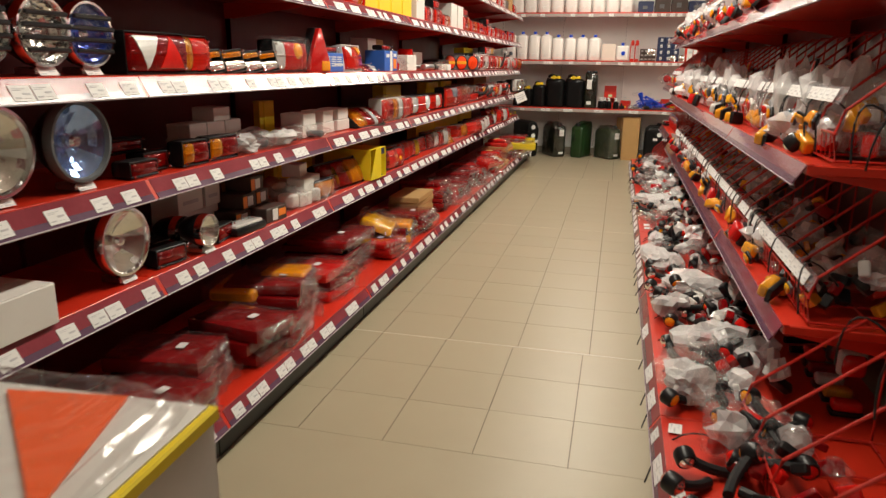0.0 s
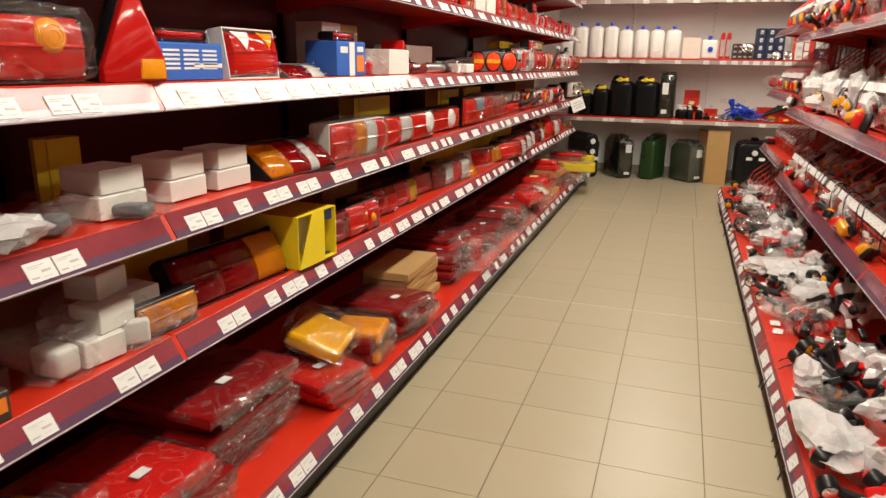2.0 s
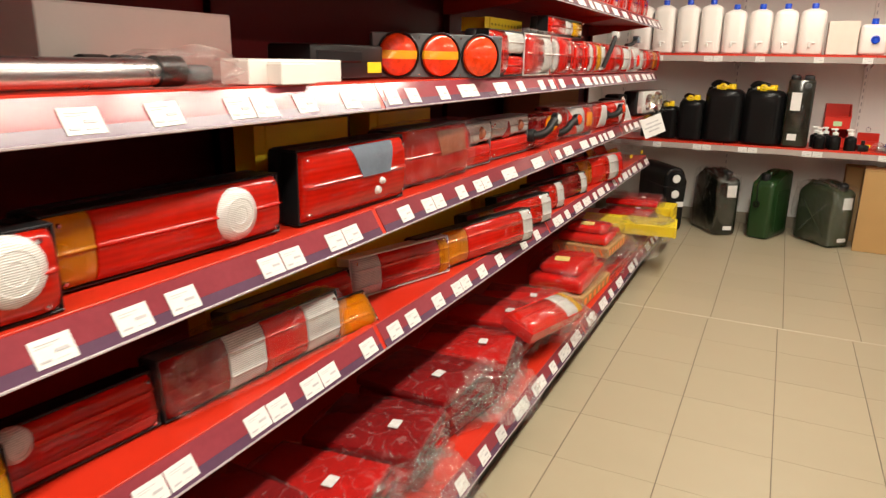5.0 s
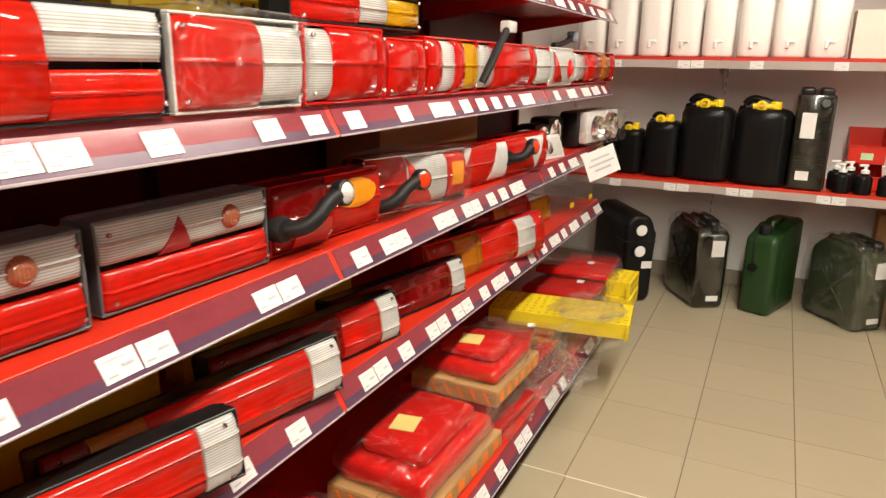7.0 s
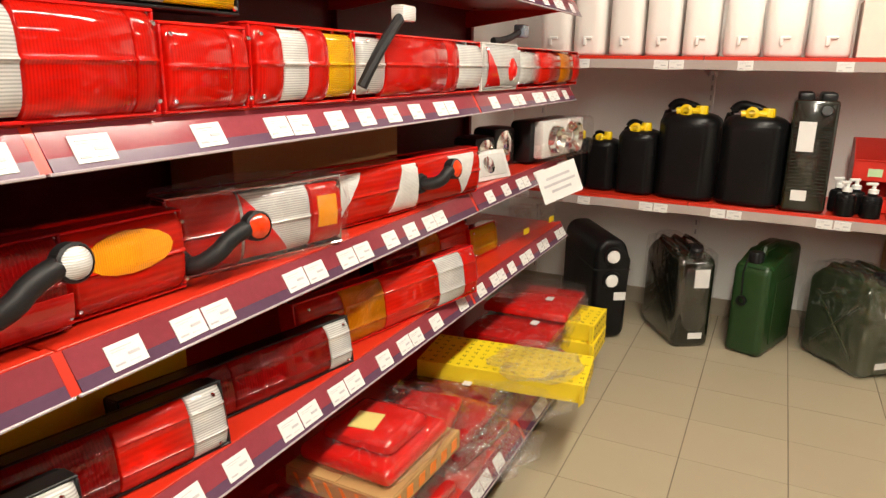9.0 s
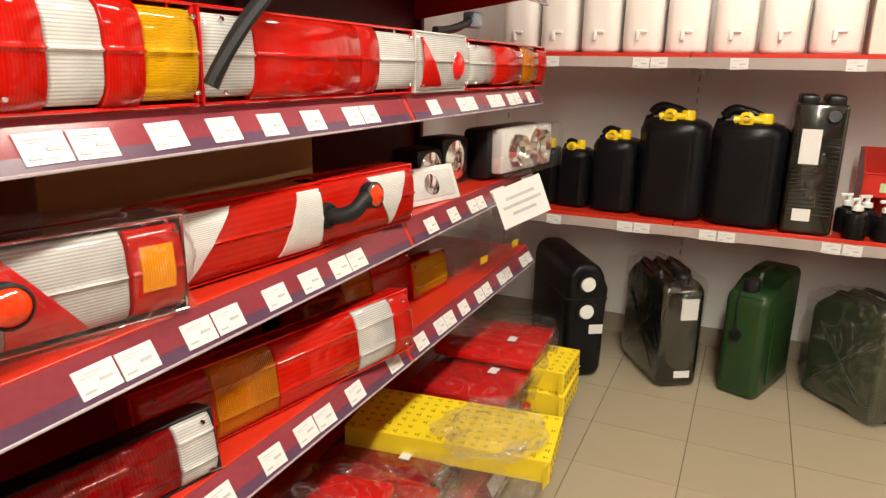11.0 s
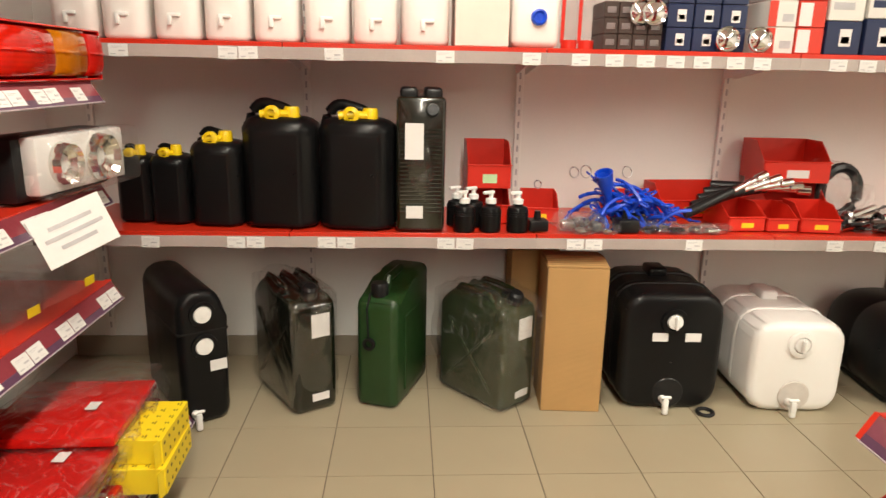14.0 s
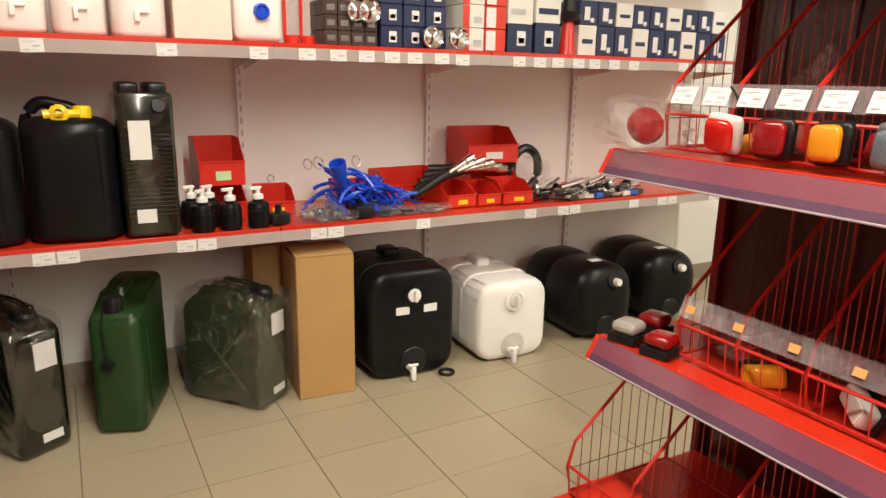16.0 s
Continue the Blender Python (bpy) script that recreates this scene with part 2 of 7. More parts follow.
HDPEP = mat("milky_plastic", (0.86, 0.82, 0.785), 0.42, vary=0.04, scale=5)
YPLA = mat("yellow_plastic", (0.85, 0.60, 0.01), 0.3, vary=0.08)
BPLA = mat("blue_plastic", (0.01, 0.07, 0.62), 0.28, vary=0.15)
RPLA = mat("red_bin_plastic", (0.62, 0.025, 0.012), 0.34, vary=0.1)
WPLA = mat("white_tap_plastic", (0.82, 0.82, 0.80), 0.3, vary=0.05)
WIRE = mat("red_wire", (0.50, 0.02, 0.012), 0.3, vary=0.15, coat=0.4)
WIRED = mat("dark_wire", (0.05, 0.03, 0.02), 0.35, metal=0.6, vary=0.2)
WRAP = film("clear_film", (0.82, 0.81, 0.80), 0.008, 0.12, 9.0, 0.06)
BAGC = film("hazy_film", (0.86, 0.84, 0.82), 0.025, 0.10, 8.0, 0.09)
BAGM = film("milky_film", (0.90, 0.89, 0.89), 0.44, 0.66, 10.0)
BAGJ = film("bag_film", (0.84, 0.84, 0.82), 0.015, 0.20, 9.0, 0.09)
BAGK = film("tight_film", (0.75, 0.75, 0.74), 0.002, 0.04, 6.0, 0.08)
STRIP = film("clear_strip", (0.62, 0.56, 0.60), 0.14, 0.15, 3.0, 0.12)
GLOW = bpy.data.materials.new("lamp_diffuser")
GLOW.use_nodes = True
GLOW.node_tree.nodes["Principled BSDF"].inputs["Emission Color"].default_value = (1.0, 0.9, 0.76, 1)
GLOW.node_tree.nodes["Principled BSDF"].inputs["Emission Strength"].default_value = 6.0


# ---- mesh helpers ----
def box(bm, x0, x1, y0, y1, z0, z1, bev=0.0, seg=1, m=None):
    """A box, bevelled if asked, laid by the matrix m."""
    vs = [bm.verts.new((x, y, z)) for x in (x0, x1) for y in (y0, y1) for z in (z0, z1)]
    fs = [bm.faces.new([vs[i] for i in q]) for q in ((0, 1, 3, 2), (4, 6, 7, 5), (0, 4, 5, 1), (2, 3, 7, 6), (0, 2, 6, 4), (1, 5, 7, 3))]
    if m is not None:
        for v in vs:
            v.co = m @ v.co
    if bev > 0:
        es = list({e for f in fs for e in f.edges})
        bmesh.ops.bevel(bm, geom=es, offset=bev, segments=seg, affect="EDGES", profile=0.5)
    return bm


def prism(bm, pts, y0, y1, bev=0.0, seg=2, m=None):
    """The outline pts (x, z), counter-clockwise seen from -y, drawn out from y0 to y1."""
    a = [bm.verts.new((x, y0, z)) for x, z in pts]
    b = [bm.verts.new((x, y1, z)) for x, z in pts]
    k = len(pts)
    fs = [bm.faces.new(a), bm.faces.new(b[::-1])]
    fs += [bm.faces.new((a[i], b[i], b[(i + 1) % k], a[(i + 1) % k])) for i in range(k)]
    if m is not None:
        for v in a + b:
            v.co = m @ v.co
    if bev > 0:
        es = list({e for f in fs for e in f.edges})
        bmesh.ops.bevel(bm, geom=es, offset=bev, segments=seg, affect="EDGES", profile=0.5)
    bmesh.ops.recalc_face_normals(bm, faces=bm.faces[:])
    return bm


def lathe(bm, prof, n=20, m=None):
    """Turns the profile of (radius, z) about z."""
    rings = []
    for r, z in prof:
        if r < 1e-5:
            rings.append([bm.verts.new((0, 0, z))])
        else:
            rings.append([bm.verts.new((r * math.cos(2 * math.pi * i / n), r * math.sin(2 * math.pi * i / n), z)) for i in range(n)])
    for a, b in zip(rings, rings[1:]):
        for i in range(n):
            j = (i + 1) % n
            if len(a) == 1 and len(b) == 1:
                continue
            if len(a) == 1:
                bm.faces.new((a[0], b[i], b[j]))
            elif len(b) == 1:
                bm.faces.new((a[i], b[0], a[j]))
            else:
                bm.faces.new((a[i], b[i], b[j], a[j]))
    if m is not None:
        for ring in rings:
            for v in ring:
                v.co = m @ v.co
    bmesh.ops.recalc_face_normals(bm, faces=bm.faces[:])
    return bm


def tube(bm, pts, r, n=6, closed=False):
    """A round rod along pts."""
    pts = [Vector(p) for p in pts]
    rings = []
    k = len(pts)
    for i, p in enumerate(pts):
        a = pts[i - 1] if (i or closed) else p
        b = pts[(i + 1) % k] if (i < k - 1 or closed) else p
        d = (b - a).normalized()
        up = Vector((0, 0, 1)) if abs(d.z) < 0.9 else Vector((1, 0, 0))
        s = d.cross(up).normalized()
        u = s.cross(d)
        rings.append([bm.verts.new(p + r * (math.cos(2 * math.pi * j / n) * s + math.sin(2 * math.pi * j / n) * u)) for j in range(n)])
    span = k if closed else k - 1
    for i in range(span):
        a, b = rings[i], rings[(i + 1) % k]
        for j in range(n):
            bm.faces.new((a[j], a[(j + 1) % n], b[(j + 1) % n], b[j]))
    if not closed:
        bm.faces.new(rings[0][::-1])
        bm.faces.new(rings[-1])
    return bm


def loft(bm, rings, m=None):
    """Skins closed rings of equal count and caps both ends."""
    rows = [[bm.verts.new(m @ Vector(p) if m is not None else p) for p in r] for r in rings]
    k = len(rows[0])
    for a, b in zip(rows, rows[1:]):
        for i in range(k):
            bm.faces.new((a[i], a[(i + 1) % k], b[(i + 1) % k], b[i]))
    bm.faces.new(rows[0][::-1])
    bm.faces.new(rows[-1])
    bmesh.ops.recalc_face_normals(bm, faces=bm.faces[:])
    return bm


def squircle(w, d, e=4.0, n=28):
    """Points on a rounded rectangle about the origin; the larger e, the squarer."""
    out = []
    for i in range(n):
        a = 2 * math.pi * (i + 0.5) / n
        c, q = math.cos(a), math.sin(a)
        r = (abs(c) ** e + abs(q) ** e) ** (-1 / e)
        out.append((w / 2 * r * c, d / 2 * r * q))
    return out


def arc(p0, p1, p2, n=8):
    """Points on the soft bend from p0 over p1 to p2."""
    p0, p1, p2 = Vector(p0), Vector(p1), Vector(p2)
    return [(1 - t) ** 2 * p0 + 2 * t * (1 - t) * p1 + t * t * p2 for t in (i / n for i in range(n + 1))]


def mesh_of(name, bm, material, smooth=35):
    me = bpy.data.meshes.new(name)
    bm.to_mesh(me)
    bm.free()
    for mt in material if isinstance(material, (list, tuple)) else (material,):
        me.materials.append(mt)
    if smooth:
        for p in me.polygons:
            p.use_smooth = True
        me.set_sharp_from_angle(angle=radians(smooth))
    return me


def part(name, bm, material, parent, label="", smooth=35):
    ob = new(name, mesh_of(name, bm, material, smooth) if isinstance(bm, bmesh.types.BMesh) else bm)
    ob.parent = parent
    return tagged(ob, label) if label else ob


def thing(name, label, category, group="", m=None):
    ob = new(name)
    ob.empty_display_size = 0.05
    if m is not None:
        ob.matrix_basis = m
    return tagged(ob, label, category, group)


def solid(name, bm, material, label="", category="", kind="structure", smooth=35):
    """A top-level mesh."""
    return tagged(new(name, mesh_of(name, bm, material, smooth)), label, category, "", kind)


def B(*a, **k):
    return box(bmesh.new(), *a, **k)


LEFT, BACK, RIGHT = 90, 0, -90


def spot_left(xf, y0, z, a=0.0, tip=0.0, roll=0.0):
    return pose(xf, y0, z, tip, roll, 90 + a)


def spot_back(x0, yf, z, a=0.0):
    return pose(x0, yf, z, 0, 0, a)


# ---- the room ----
X0, X1, Y0, Y1 = -1.92, 4.2, -2.6, 10.54
b = bmesh.new()
box(b, X0 - 0.15, X1 + 0.15, Y0 - 0.15, Y1 + 0.15, -0.2, -0.003)
FLOOR = solid("floor", b, GROUT, "beige ceramic tiled shop floor with dark joints", "floor")
solid("ceiling", B(X0 - 0.15, X1 + 0.15, Y0 - 0.15, Y1 + 0.15, CEILING_Z, CEILING_Z + 0.15), CEIL, "plain white shop ceiling", "ceiling")
solid("wall_west", B(X0 - 0.15, X0, Y0, Y1, 0, CEILING_Z), WALL, "plain white wall behind the shelving", "wall")
solid("wall_east", B(X1, X1 + 0.15, Y0, Y1, 0, CEILING_Z), WALL, "plain white shop wall", "wall")
solid("wall_south", B(X0 - 0.15, X1 + 0.15, Y0 - 0.15, Y0, 0, CEILING_Z), WALL, "plain white shop wall", "wall")
solid("wall_north", B(X0 - 0.15, X1 + 0.15, Y1, Y1 + 0.15, 0, CEILING_Z), WALL, "white panelled wall at the end of the aisle", "wall")
b = bmesh.new()
for i in range(18):
    x = X0 + 0.02 + i * 0.333
    box(b, x, x + 0.33, Y1 - 0.011, Y1 - 0.001, 0.0, 0.095, 0.002)
solid("baseboard", b, SKIRT, "beige tile skirting along the foot of the wall", "skirting")

lamp0 = thing("ceiling_lamp", "long white fluorescent ceiling lamp", "ceiling lamp", "ceiling lamps")
part("frame", B(-0.11, 0.11, -0.68, 0.68, -0.06, 0.0, 0.006), WHITEHSG, lamp0)
part("diffuser", B(-0.085, 0.085, -0.64, 0.64, -0.07, -0.062, 0.002), GLOW, lamp0)
lamp0.matrix_basis = pose(*LAMP_SPOTS[0], CEILING_Z)
for lx, ly in LAMP_SPOTS[1:]:
    copy_thing(lamp0, pose(lx, ly, CEILING_Z))


# ---- shelving ----
def tag_mesh(w, h):
    """A paper price ticket with bars of print, facing -y."""
    bm = bmesh.new()
    box(bm, 0, w, -0.0012, 0.0, 0, h)
    n0 = len(bm.faces)
    for u0, u1, v0, v1 in ((0.12, 0.7, 0.78, 0.81), (0.12, 0.5, 0.68, 0.70), (0.52, 0.85, 0.40, 0.52), (0.1, 0.36, 0.16, 0.24), (0.5, 0.8, 0.16, 0.18)):
        box(bm, u0 * w, u1 * w, -0.0022, -0.0012, v0 * h, v1 * h)
    bm.faces.ensure_lookup_table()
    for f in bm.faces[n0:]:
        f.material_index = 1
    return mesh_of("price_tag", bm, (PAPER, INK), 0)


TAG = tag_mesh(0.062, 0.040)
TAG_TILT = 30


def shelf_board(parent, length, depth, z, front, rnd, density=0.6, lip=0.05, rail=RAIL, tags=True, thick=0.03):
    """A steel shelf in the bay's frame: x along the bay, y from its front edge backwards. Its price rail leans back."""
    sh = part("shelf", B(0.003, length - 0.003, front + 0.036, front + depth, z - thick, z, 0.004), RED, parent)
    bm = bmesh.new()
    s = math.tan(radians(TAG_TILT)) * lip
    prism(bm, [(0.009, 0), (length - 0.009, 0), (length - 0.009, 1), (0.009, 1)], 0, 1)
    for v in bm.verts:
        t, back = v.co.z, v.co.y
        v.co = Vector((v.co.x, front + s * t + back * 0.004, z - lip + t * lip))
    rl = part("price_rail", bm, rail, sh, "clear purple-red price rail")
    # thin strip over the lower third of the rail that paints its shade
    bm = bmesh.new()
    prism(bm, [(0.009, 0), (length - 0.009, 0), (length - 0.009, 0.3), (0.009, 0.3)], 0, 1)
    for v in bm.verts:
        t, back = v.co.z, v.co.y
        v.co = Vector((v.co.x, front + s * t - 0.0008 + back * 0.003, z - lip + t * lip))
    part("price_rail_band", bm, RAIL_SHADE, sh)
    bm = bmesh.new()
    prism(bm, [(-0.008, 0), (0.008, 0), (0.008, 1), (-0.008, 1)], 0, 1)
    for v in bm.verts:
        t, back = v.co.z, v.co.y
        v.co = Vector((v.co.x, front + s * t + 0.001 + back * 0.006, z - lip + t * lip))
    part("joint_cap", bm, RED, sh, "red steel joint between shelf edges")
    part("price_rail_lip", B(0.003, length - 0.003, front - 0.003, front + 0.006, z - lip - 0.004, z - lip + 0.0005, 0.001), RAIL_EDGE, sh)
    bm = bmesh.new()
    box(bm, 0.002, length - 0.002, front + s + 0.001, front + s + 0.02, z - 0.002, z + 0.0035, 0.001)
    part("shelf_edge", bm, RED, sh)
    if not tags:
        return sh
    x = 0.03 + rnd.random() * 0.08
    while x < length - 0.08:
        if rnd.random() < density:
            for k in range(rnd.choice((1, 1, 2, 2))):
                if x < length - 0.075:
                    tg = part("price_tag", TAG, None, sh)
                    tg.matrix_basis = pose(x, front + 0.0065 * s / lip - 0.0012, z - lip + 0.0065, -TAG_TILT, rnd.uniform(-1.5, 1.5), 0)
                    x += 0.066
        x += rnd.uniform(0.03, 0.12)
    return sh


LEFT_Z = (0.605, 0.912, 1.215, 1.56, 1.91)
LEFT_FRONT, BOTTOM_FRONT, LEFT_BACK = -1.33, -1.14, -1.86
JOINTS = (0.42, 1.77, 3.11, 4.47, 5.85, 7.26, 8.65, 9.72)


def bay(name, label, length, levels, bottom_front, depth, m, rnd, density, panel_h=2.15, rail=RAIL, back=PANEL):
    """A bay of gondola shelving, seen from its front: x along it, y backwards from the upper shelves' front edge."""
    g = thing(name, label, "shelving", "gondola shelving", m)
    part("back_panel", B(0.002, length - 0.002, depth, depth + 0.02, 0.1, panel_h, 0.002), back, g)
    for x in (0.0, length):
        bm = B(x - 0.014, x + 0.014, depth - 0.028, depth, 0.0, panel_h, 0.002)
        part("upright", bm, PANEL, g)
    for z in levels:
        shelf_board(g, length, depth - 0.03, z, 0.0, rnd, density, 0.056, rail)
        for x in (0.012, length - 0.016):
            part("bracket", prism(bmesh.new(), [(0, -0.03), (depth - 0.06, -0.10), (depth - 0.03, -0.10), (depth - 0.03, -0.03)], 0, 0.004,
                                  m=pose(x, 0.03, z, 0, 0, 90)), RED, g)
    shelf_board(g, length, depth - 0.03 - bottom_front, 0.165, bottom_front, rnd, 0.85, 0.052)
    part("kick_plate", B(0.002, length - 0.002, bottom_front + 0.045, bottom_front + 0.065, 0.0, 0.105, 0.002), BLACK, g)
    return g


rs = random.Random(5)
for a, c in zip(JOINTS, JOINTS[1:]):
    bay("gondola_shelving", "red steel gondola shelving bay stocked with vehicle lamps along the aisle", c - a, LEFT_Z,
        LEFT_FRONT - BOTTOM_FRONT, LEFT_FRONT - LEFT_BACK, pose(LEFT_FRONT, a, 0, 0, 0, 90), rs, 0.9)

RIGHT_FRONT, RIGHT_BOTTOM, RIGHT_BACK = 0.50, 0.18, 0.98
RIGHT_JOINTS = (8.83, 7.49, 6.15, 4.81, 3.47, 2.13)
RIGHT_ALL = RIGHT_JOINTS + (0.79,)
R_FAR, R_NEAR = (0.60, 1.08, 1.58), (0.515, 1.0, 1.50)
for i, (a, c) in enumerate(zip(RIGHT_ALL, RIGHT_ALL[1:])):
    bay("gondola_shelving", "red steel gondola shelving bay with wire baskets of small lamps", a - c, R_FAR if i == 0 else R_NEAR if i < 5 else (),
        RIGHT_BOTTOM - RIGHT_FRONT, RIGHT_BACK - RIGHT_FRONT, pose(RIGHT_FRONT, a, 0, 0, 0, -90), rs, 0.0, rail=RAIL_RED, back=PANEL_SHADED)

# the wall shelving at the end of the aisle
BACK_FRONT, BACK_Z = 9.985, (0.70, 1.345, 1.975)
BACK_X = (-1.735, -0.85, 0.035, 0.92, 1.805, 2.69)
for a, c in zip(BACK_X, BACK_X[1:]):
    g = thing("wall_shelving", "red wall shelves on slotted white uprights", "shelving", "wall shelving", pose(a, BACK_FRONT, 0))
    L, D = c - a, Y1 - BACK_FRONT
    up = part("upright", B(-0.015, 0.015, D - 0.022, D - 0.002, 0.10, 2.5, 0.002), WALL, g, "slotted white steel upright")
    bm = bmesh.new()
    for k in range(46):
        z = 0.14 + k * 0.05
        box(bm, -0.004, 0.004, D - 0.0235, D - 0.0215, z, z + 0.026)
    tagged(part("slot_row", bm, INK, up), kind="stuff")
    for z in BACK_Z:
        sh = part("shelf", B(0.002, L - 0.002, 0.004, D - 0.026, z - 0.022, z, 0.003), RED, g)
        bm = bmesh.new()
        box(bm, 0.0, L, -0.002, 0.001, z - 0.052, z - 0.012, 0.0008, m=None)
        part("price_rail", bm, RAIL_CLEAR, sh, "clear grey price rail")
        part("shelf_edge", B(0.002, L - 0.002, 0.0, 0.006, z - 0.022, z + 0.003, 0.0012), RED, sh)
        x = rs.uniform(0.05, 0.2)
        dense = z > 1 and a > 0
        while x < L - 0.07:
            for k in range(1 if dense else rs.choice((1, 1, 2))):
                tg = part("price_tag", TAG, None, sh)
                tg.matrix_basis = pose(x, -0.0045, z - 0.054, 0, rs.uniform(-2, 2), 0)
                x += 0.068
            x += rs.uniform(0.02, 0.05) if dense else rs.uniform(0.1, 0.33)
        for x in (0.02, L - 0.02):
            part("bracket", prism(bmesh.new(), [(0.03, -0.022), (D - 0.03, -0.022), (D - 0.03, -0.085), (D - 0.06, -0.085)][::-1], 0, 0.004,
                                  m=pose(x, 0, z, 0, 0, 90) @ Matrix.Diagonal((1, 1, 1, 1))), WALL, g)

# ---- kinds of goods ----
def crumple(sx, sy, sz, seed, cuts=6, amp=0.10, sag=0.0):
    """A closed, creased film shell of that size, standing on z = 0."""
    bm = bmesh.new()
    bmesh.ops.create_cube(bm, size=1.0)
    bmesh.ops.subdivide_edges(bm, edges=bm.edges[:], cuts=cuts, use_grid_fill=True)
    off = Vector((seed * 3.7, seed * 1.3, seed * 7.1))
    for v in bm.verts:
        p = v.co.copy()
        r = max(abs(p.x), abs(p.y), abs(p.z)) / max(p.length, 1e-4)
        p = p * (0.65 + 0.35 * r)
        nz = noise.noise_vector(p * 3.1 + off) * amp + noise.noise_vector(p * 8.3 + off) * amp * 0.5
        q = p + nz
        v.co = Vector((q.x * sx, q.y * sy, max((q.z + 0.5) * (1 - sag * abs(p.x)), 0.0) * sz))
    return bm


def rag(seed, ridged=0.42):
    """A crushed polythene bag, about one unit across, resting on z = 0."""
    bm = bmesh.new()
    bmesh.ops.create_icosphere(bm, subdivisions=3, radius=0.5)
    bmesh.ops.triangulate(bm, faces=bm.faces[:])
    off = Vector((seed * 5.1, seed * 2.3, seed * 9.7))
    ears = [noise.noise_vector(off + Vector((k * 3.3, 1.7, 0.4))).normalized() for k in (1, 2)]
    for e in ears:
        e.z = abs(e.z)
    for v in bm.verts:
        p = v.co.normalized()
        a = 1 - 2.2 * abs(noise.noise(p * 1.5 + off))
        c = 1 - 2.2 * abs(noise.noise(p * 3.6 + off))
        d = 1 - 2.0 * abs(noise.noise(p * 8.0 + off))
        ear = max(0.0, p.dot(ears[0])) ** 7 + max(0.0, p.dot(ears[1])) ** 7
        rr = 0.5 * (0.42 + ridged * 0.85 * a + ridged * 0.5 * c + 0.05 * d + 0.55 * ear)
        q = p * rr
        v.co = Vector((q.x * 1.15, q.y, max(q.z + 0.33, 0.0) * 0.85))
    return bm


RAGS_W = [mesh_of("crushed_film", rag(i), BAGM, 9) for i in range(5)]
RAGS_C = [mesh_of("crushed_film", rag(i + 9), BAGC, 9) for i in range(5)]
SCREW = mesh_of("screw", lathe(bmesh.new(), [(0, 0.002), (0.003, 0.002), (0.0045, 0.0), (0.0045, -0.003)], 8, pose(0, 0, 0, 90)), CHROME)
GLASS = {
    "r": lens_plastic("red_lens_glass", (0.80, 0.014, 0.006), (0.92, 0.035, 0.015), 0.44, 62, "X"),
    "s": lens_plastic("smooth_red_lens_glass", (0.86, 0.022, 0.008), (0.95, 0.05, 0.02), 0.44, 28, "Z", 0.04, 0.25),
    "d": lens_plastic("deep_red_lens_glass", (0.36, 0.006, 0.006), (0.62, 0.010, 0.010), 0.32, 50, "X"),
    "a": lens_plastic("amber_lens_glass", (0.90, 0.30, 0.006), (1.0, 0.46, 0.02), 0.36, 70, "X"),
    "y": lens_plastic("yellow_lens_glass", (0.90, 0.48, 0.008), (1.0, 0.72, 0.03), 0.38, 75, "Z"),
    "w": lens_plastic("clear_lens_glass", (0.80, 0.80, 0.78), (0.96, 0.96, 0.95), 0.52, 70, "Z", 0.05, 0.8),
    "g": lens_plastic("smoked_lens_glass", (0.20, 0.25, 0.30), (0.5, 0.56, 0.62), 0.5, 70, "X"),
    "n": lens_plastic("brown_lens_glass", (0.36, 0.12, 0.06), (0.6, 0.25, 0.12), 0.5, 50, "X"),
}
SILVER = mat("lamp_reflector", (0.84, 0.83, 0.81), 0.25, metal=0.2, vary=0.1, scale=12)
BULB = mat("lamp_bulb", (0.85, 0.72, 0.55), 0.08, vary=0.05, coat=1.0)
COLOUR = {"r": LRED, "s": LRED2, "d": LDARK, "a": LAMB, "y": LYEL, "w": LWHT, "g": LGRY, "n": LBRN, "k": BLACK, "c": FACET, "h": WHITEHSG}


def bulge(t, h, ridged=False):
    """How far the front of a lens of height h stands at the share t of its height (y, towards the viewer is less)."""
    k = abs(2 * t - 1)
    y = 0.014 - min(0.15 * h, 0.020) * (0.72 * (1 - k ** 6) + 0.28 * (1 - k ** 2))
    if ridged:
        return y - (0.0035 if min(abs(t - 0.28), abs(t - 0.72)) < 0.005 else 0.0)
    return y - 0.0045 * math.exp(-((t - 0.52) / 0.022) ** 2)


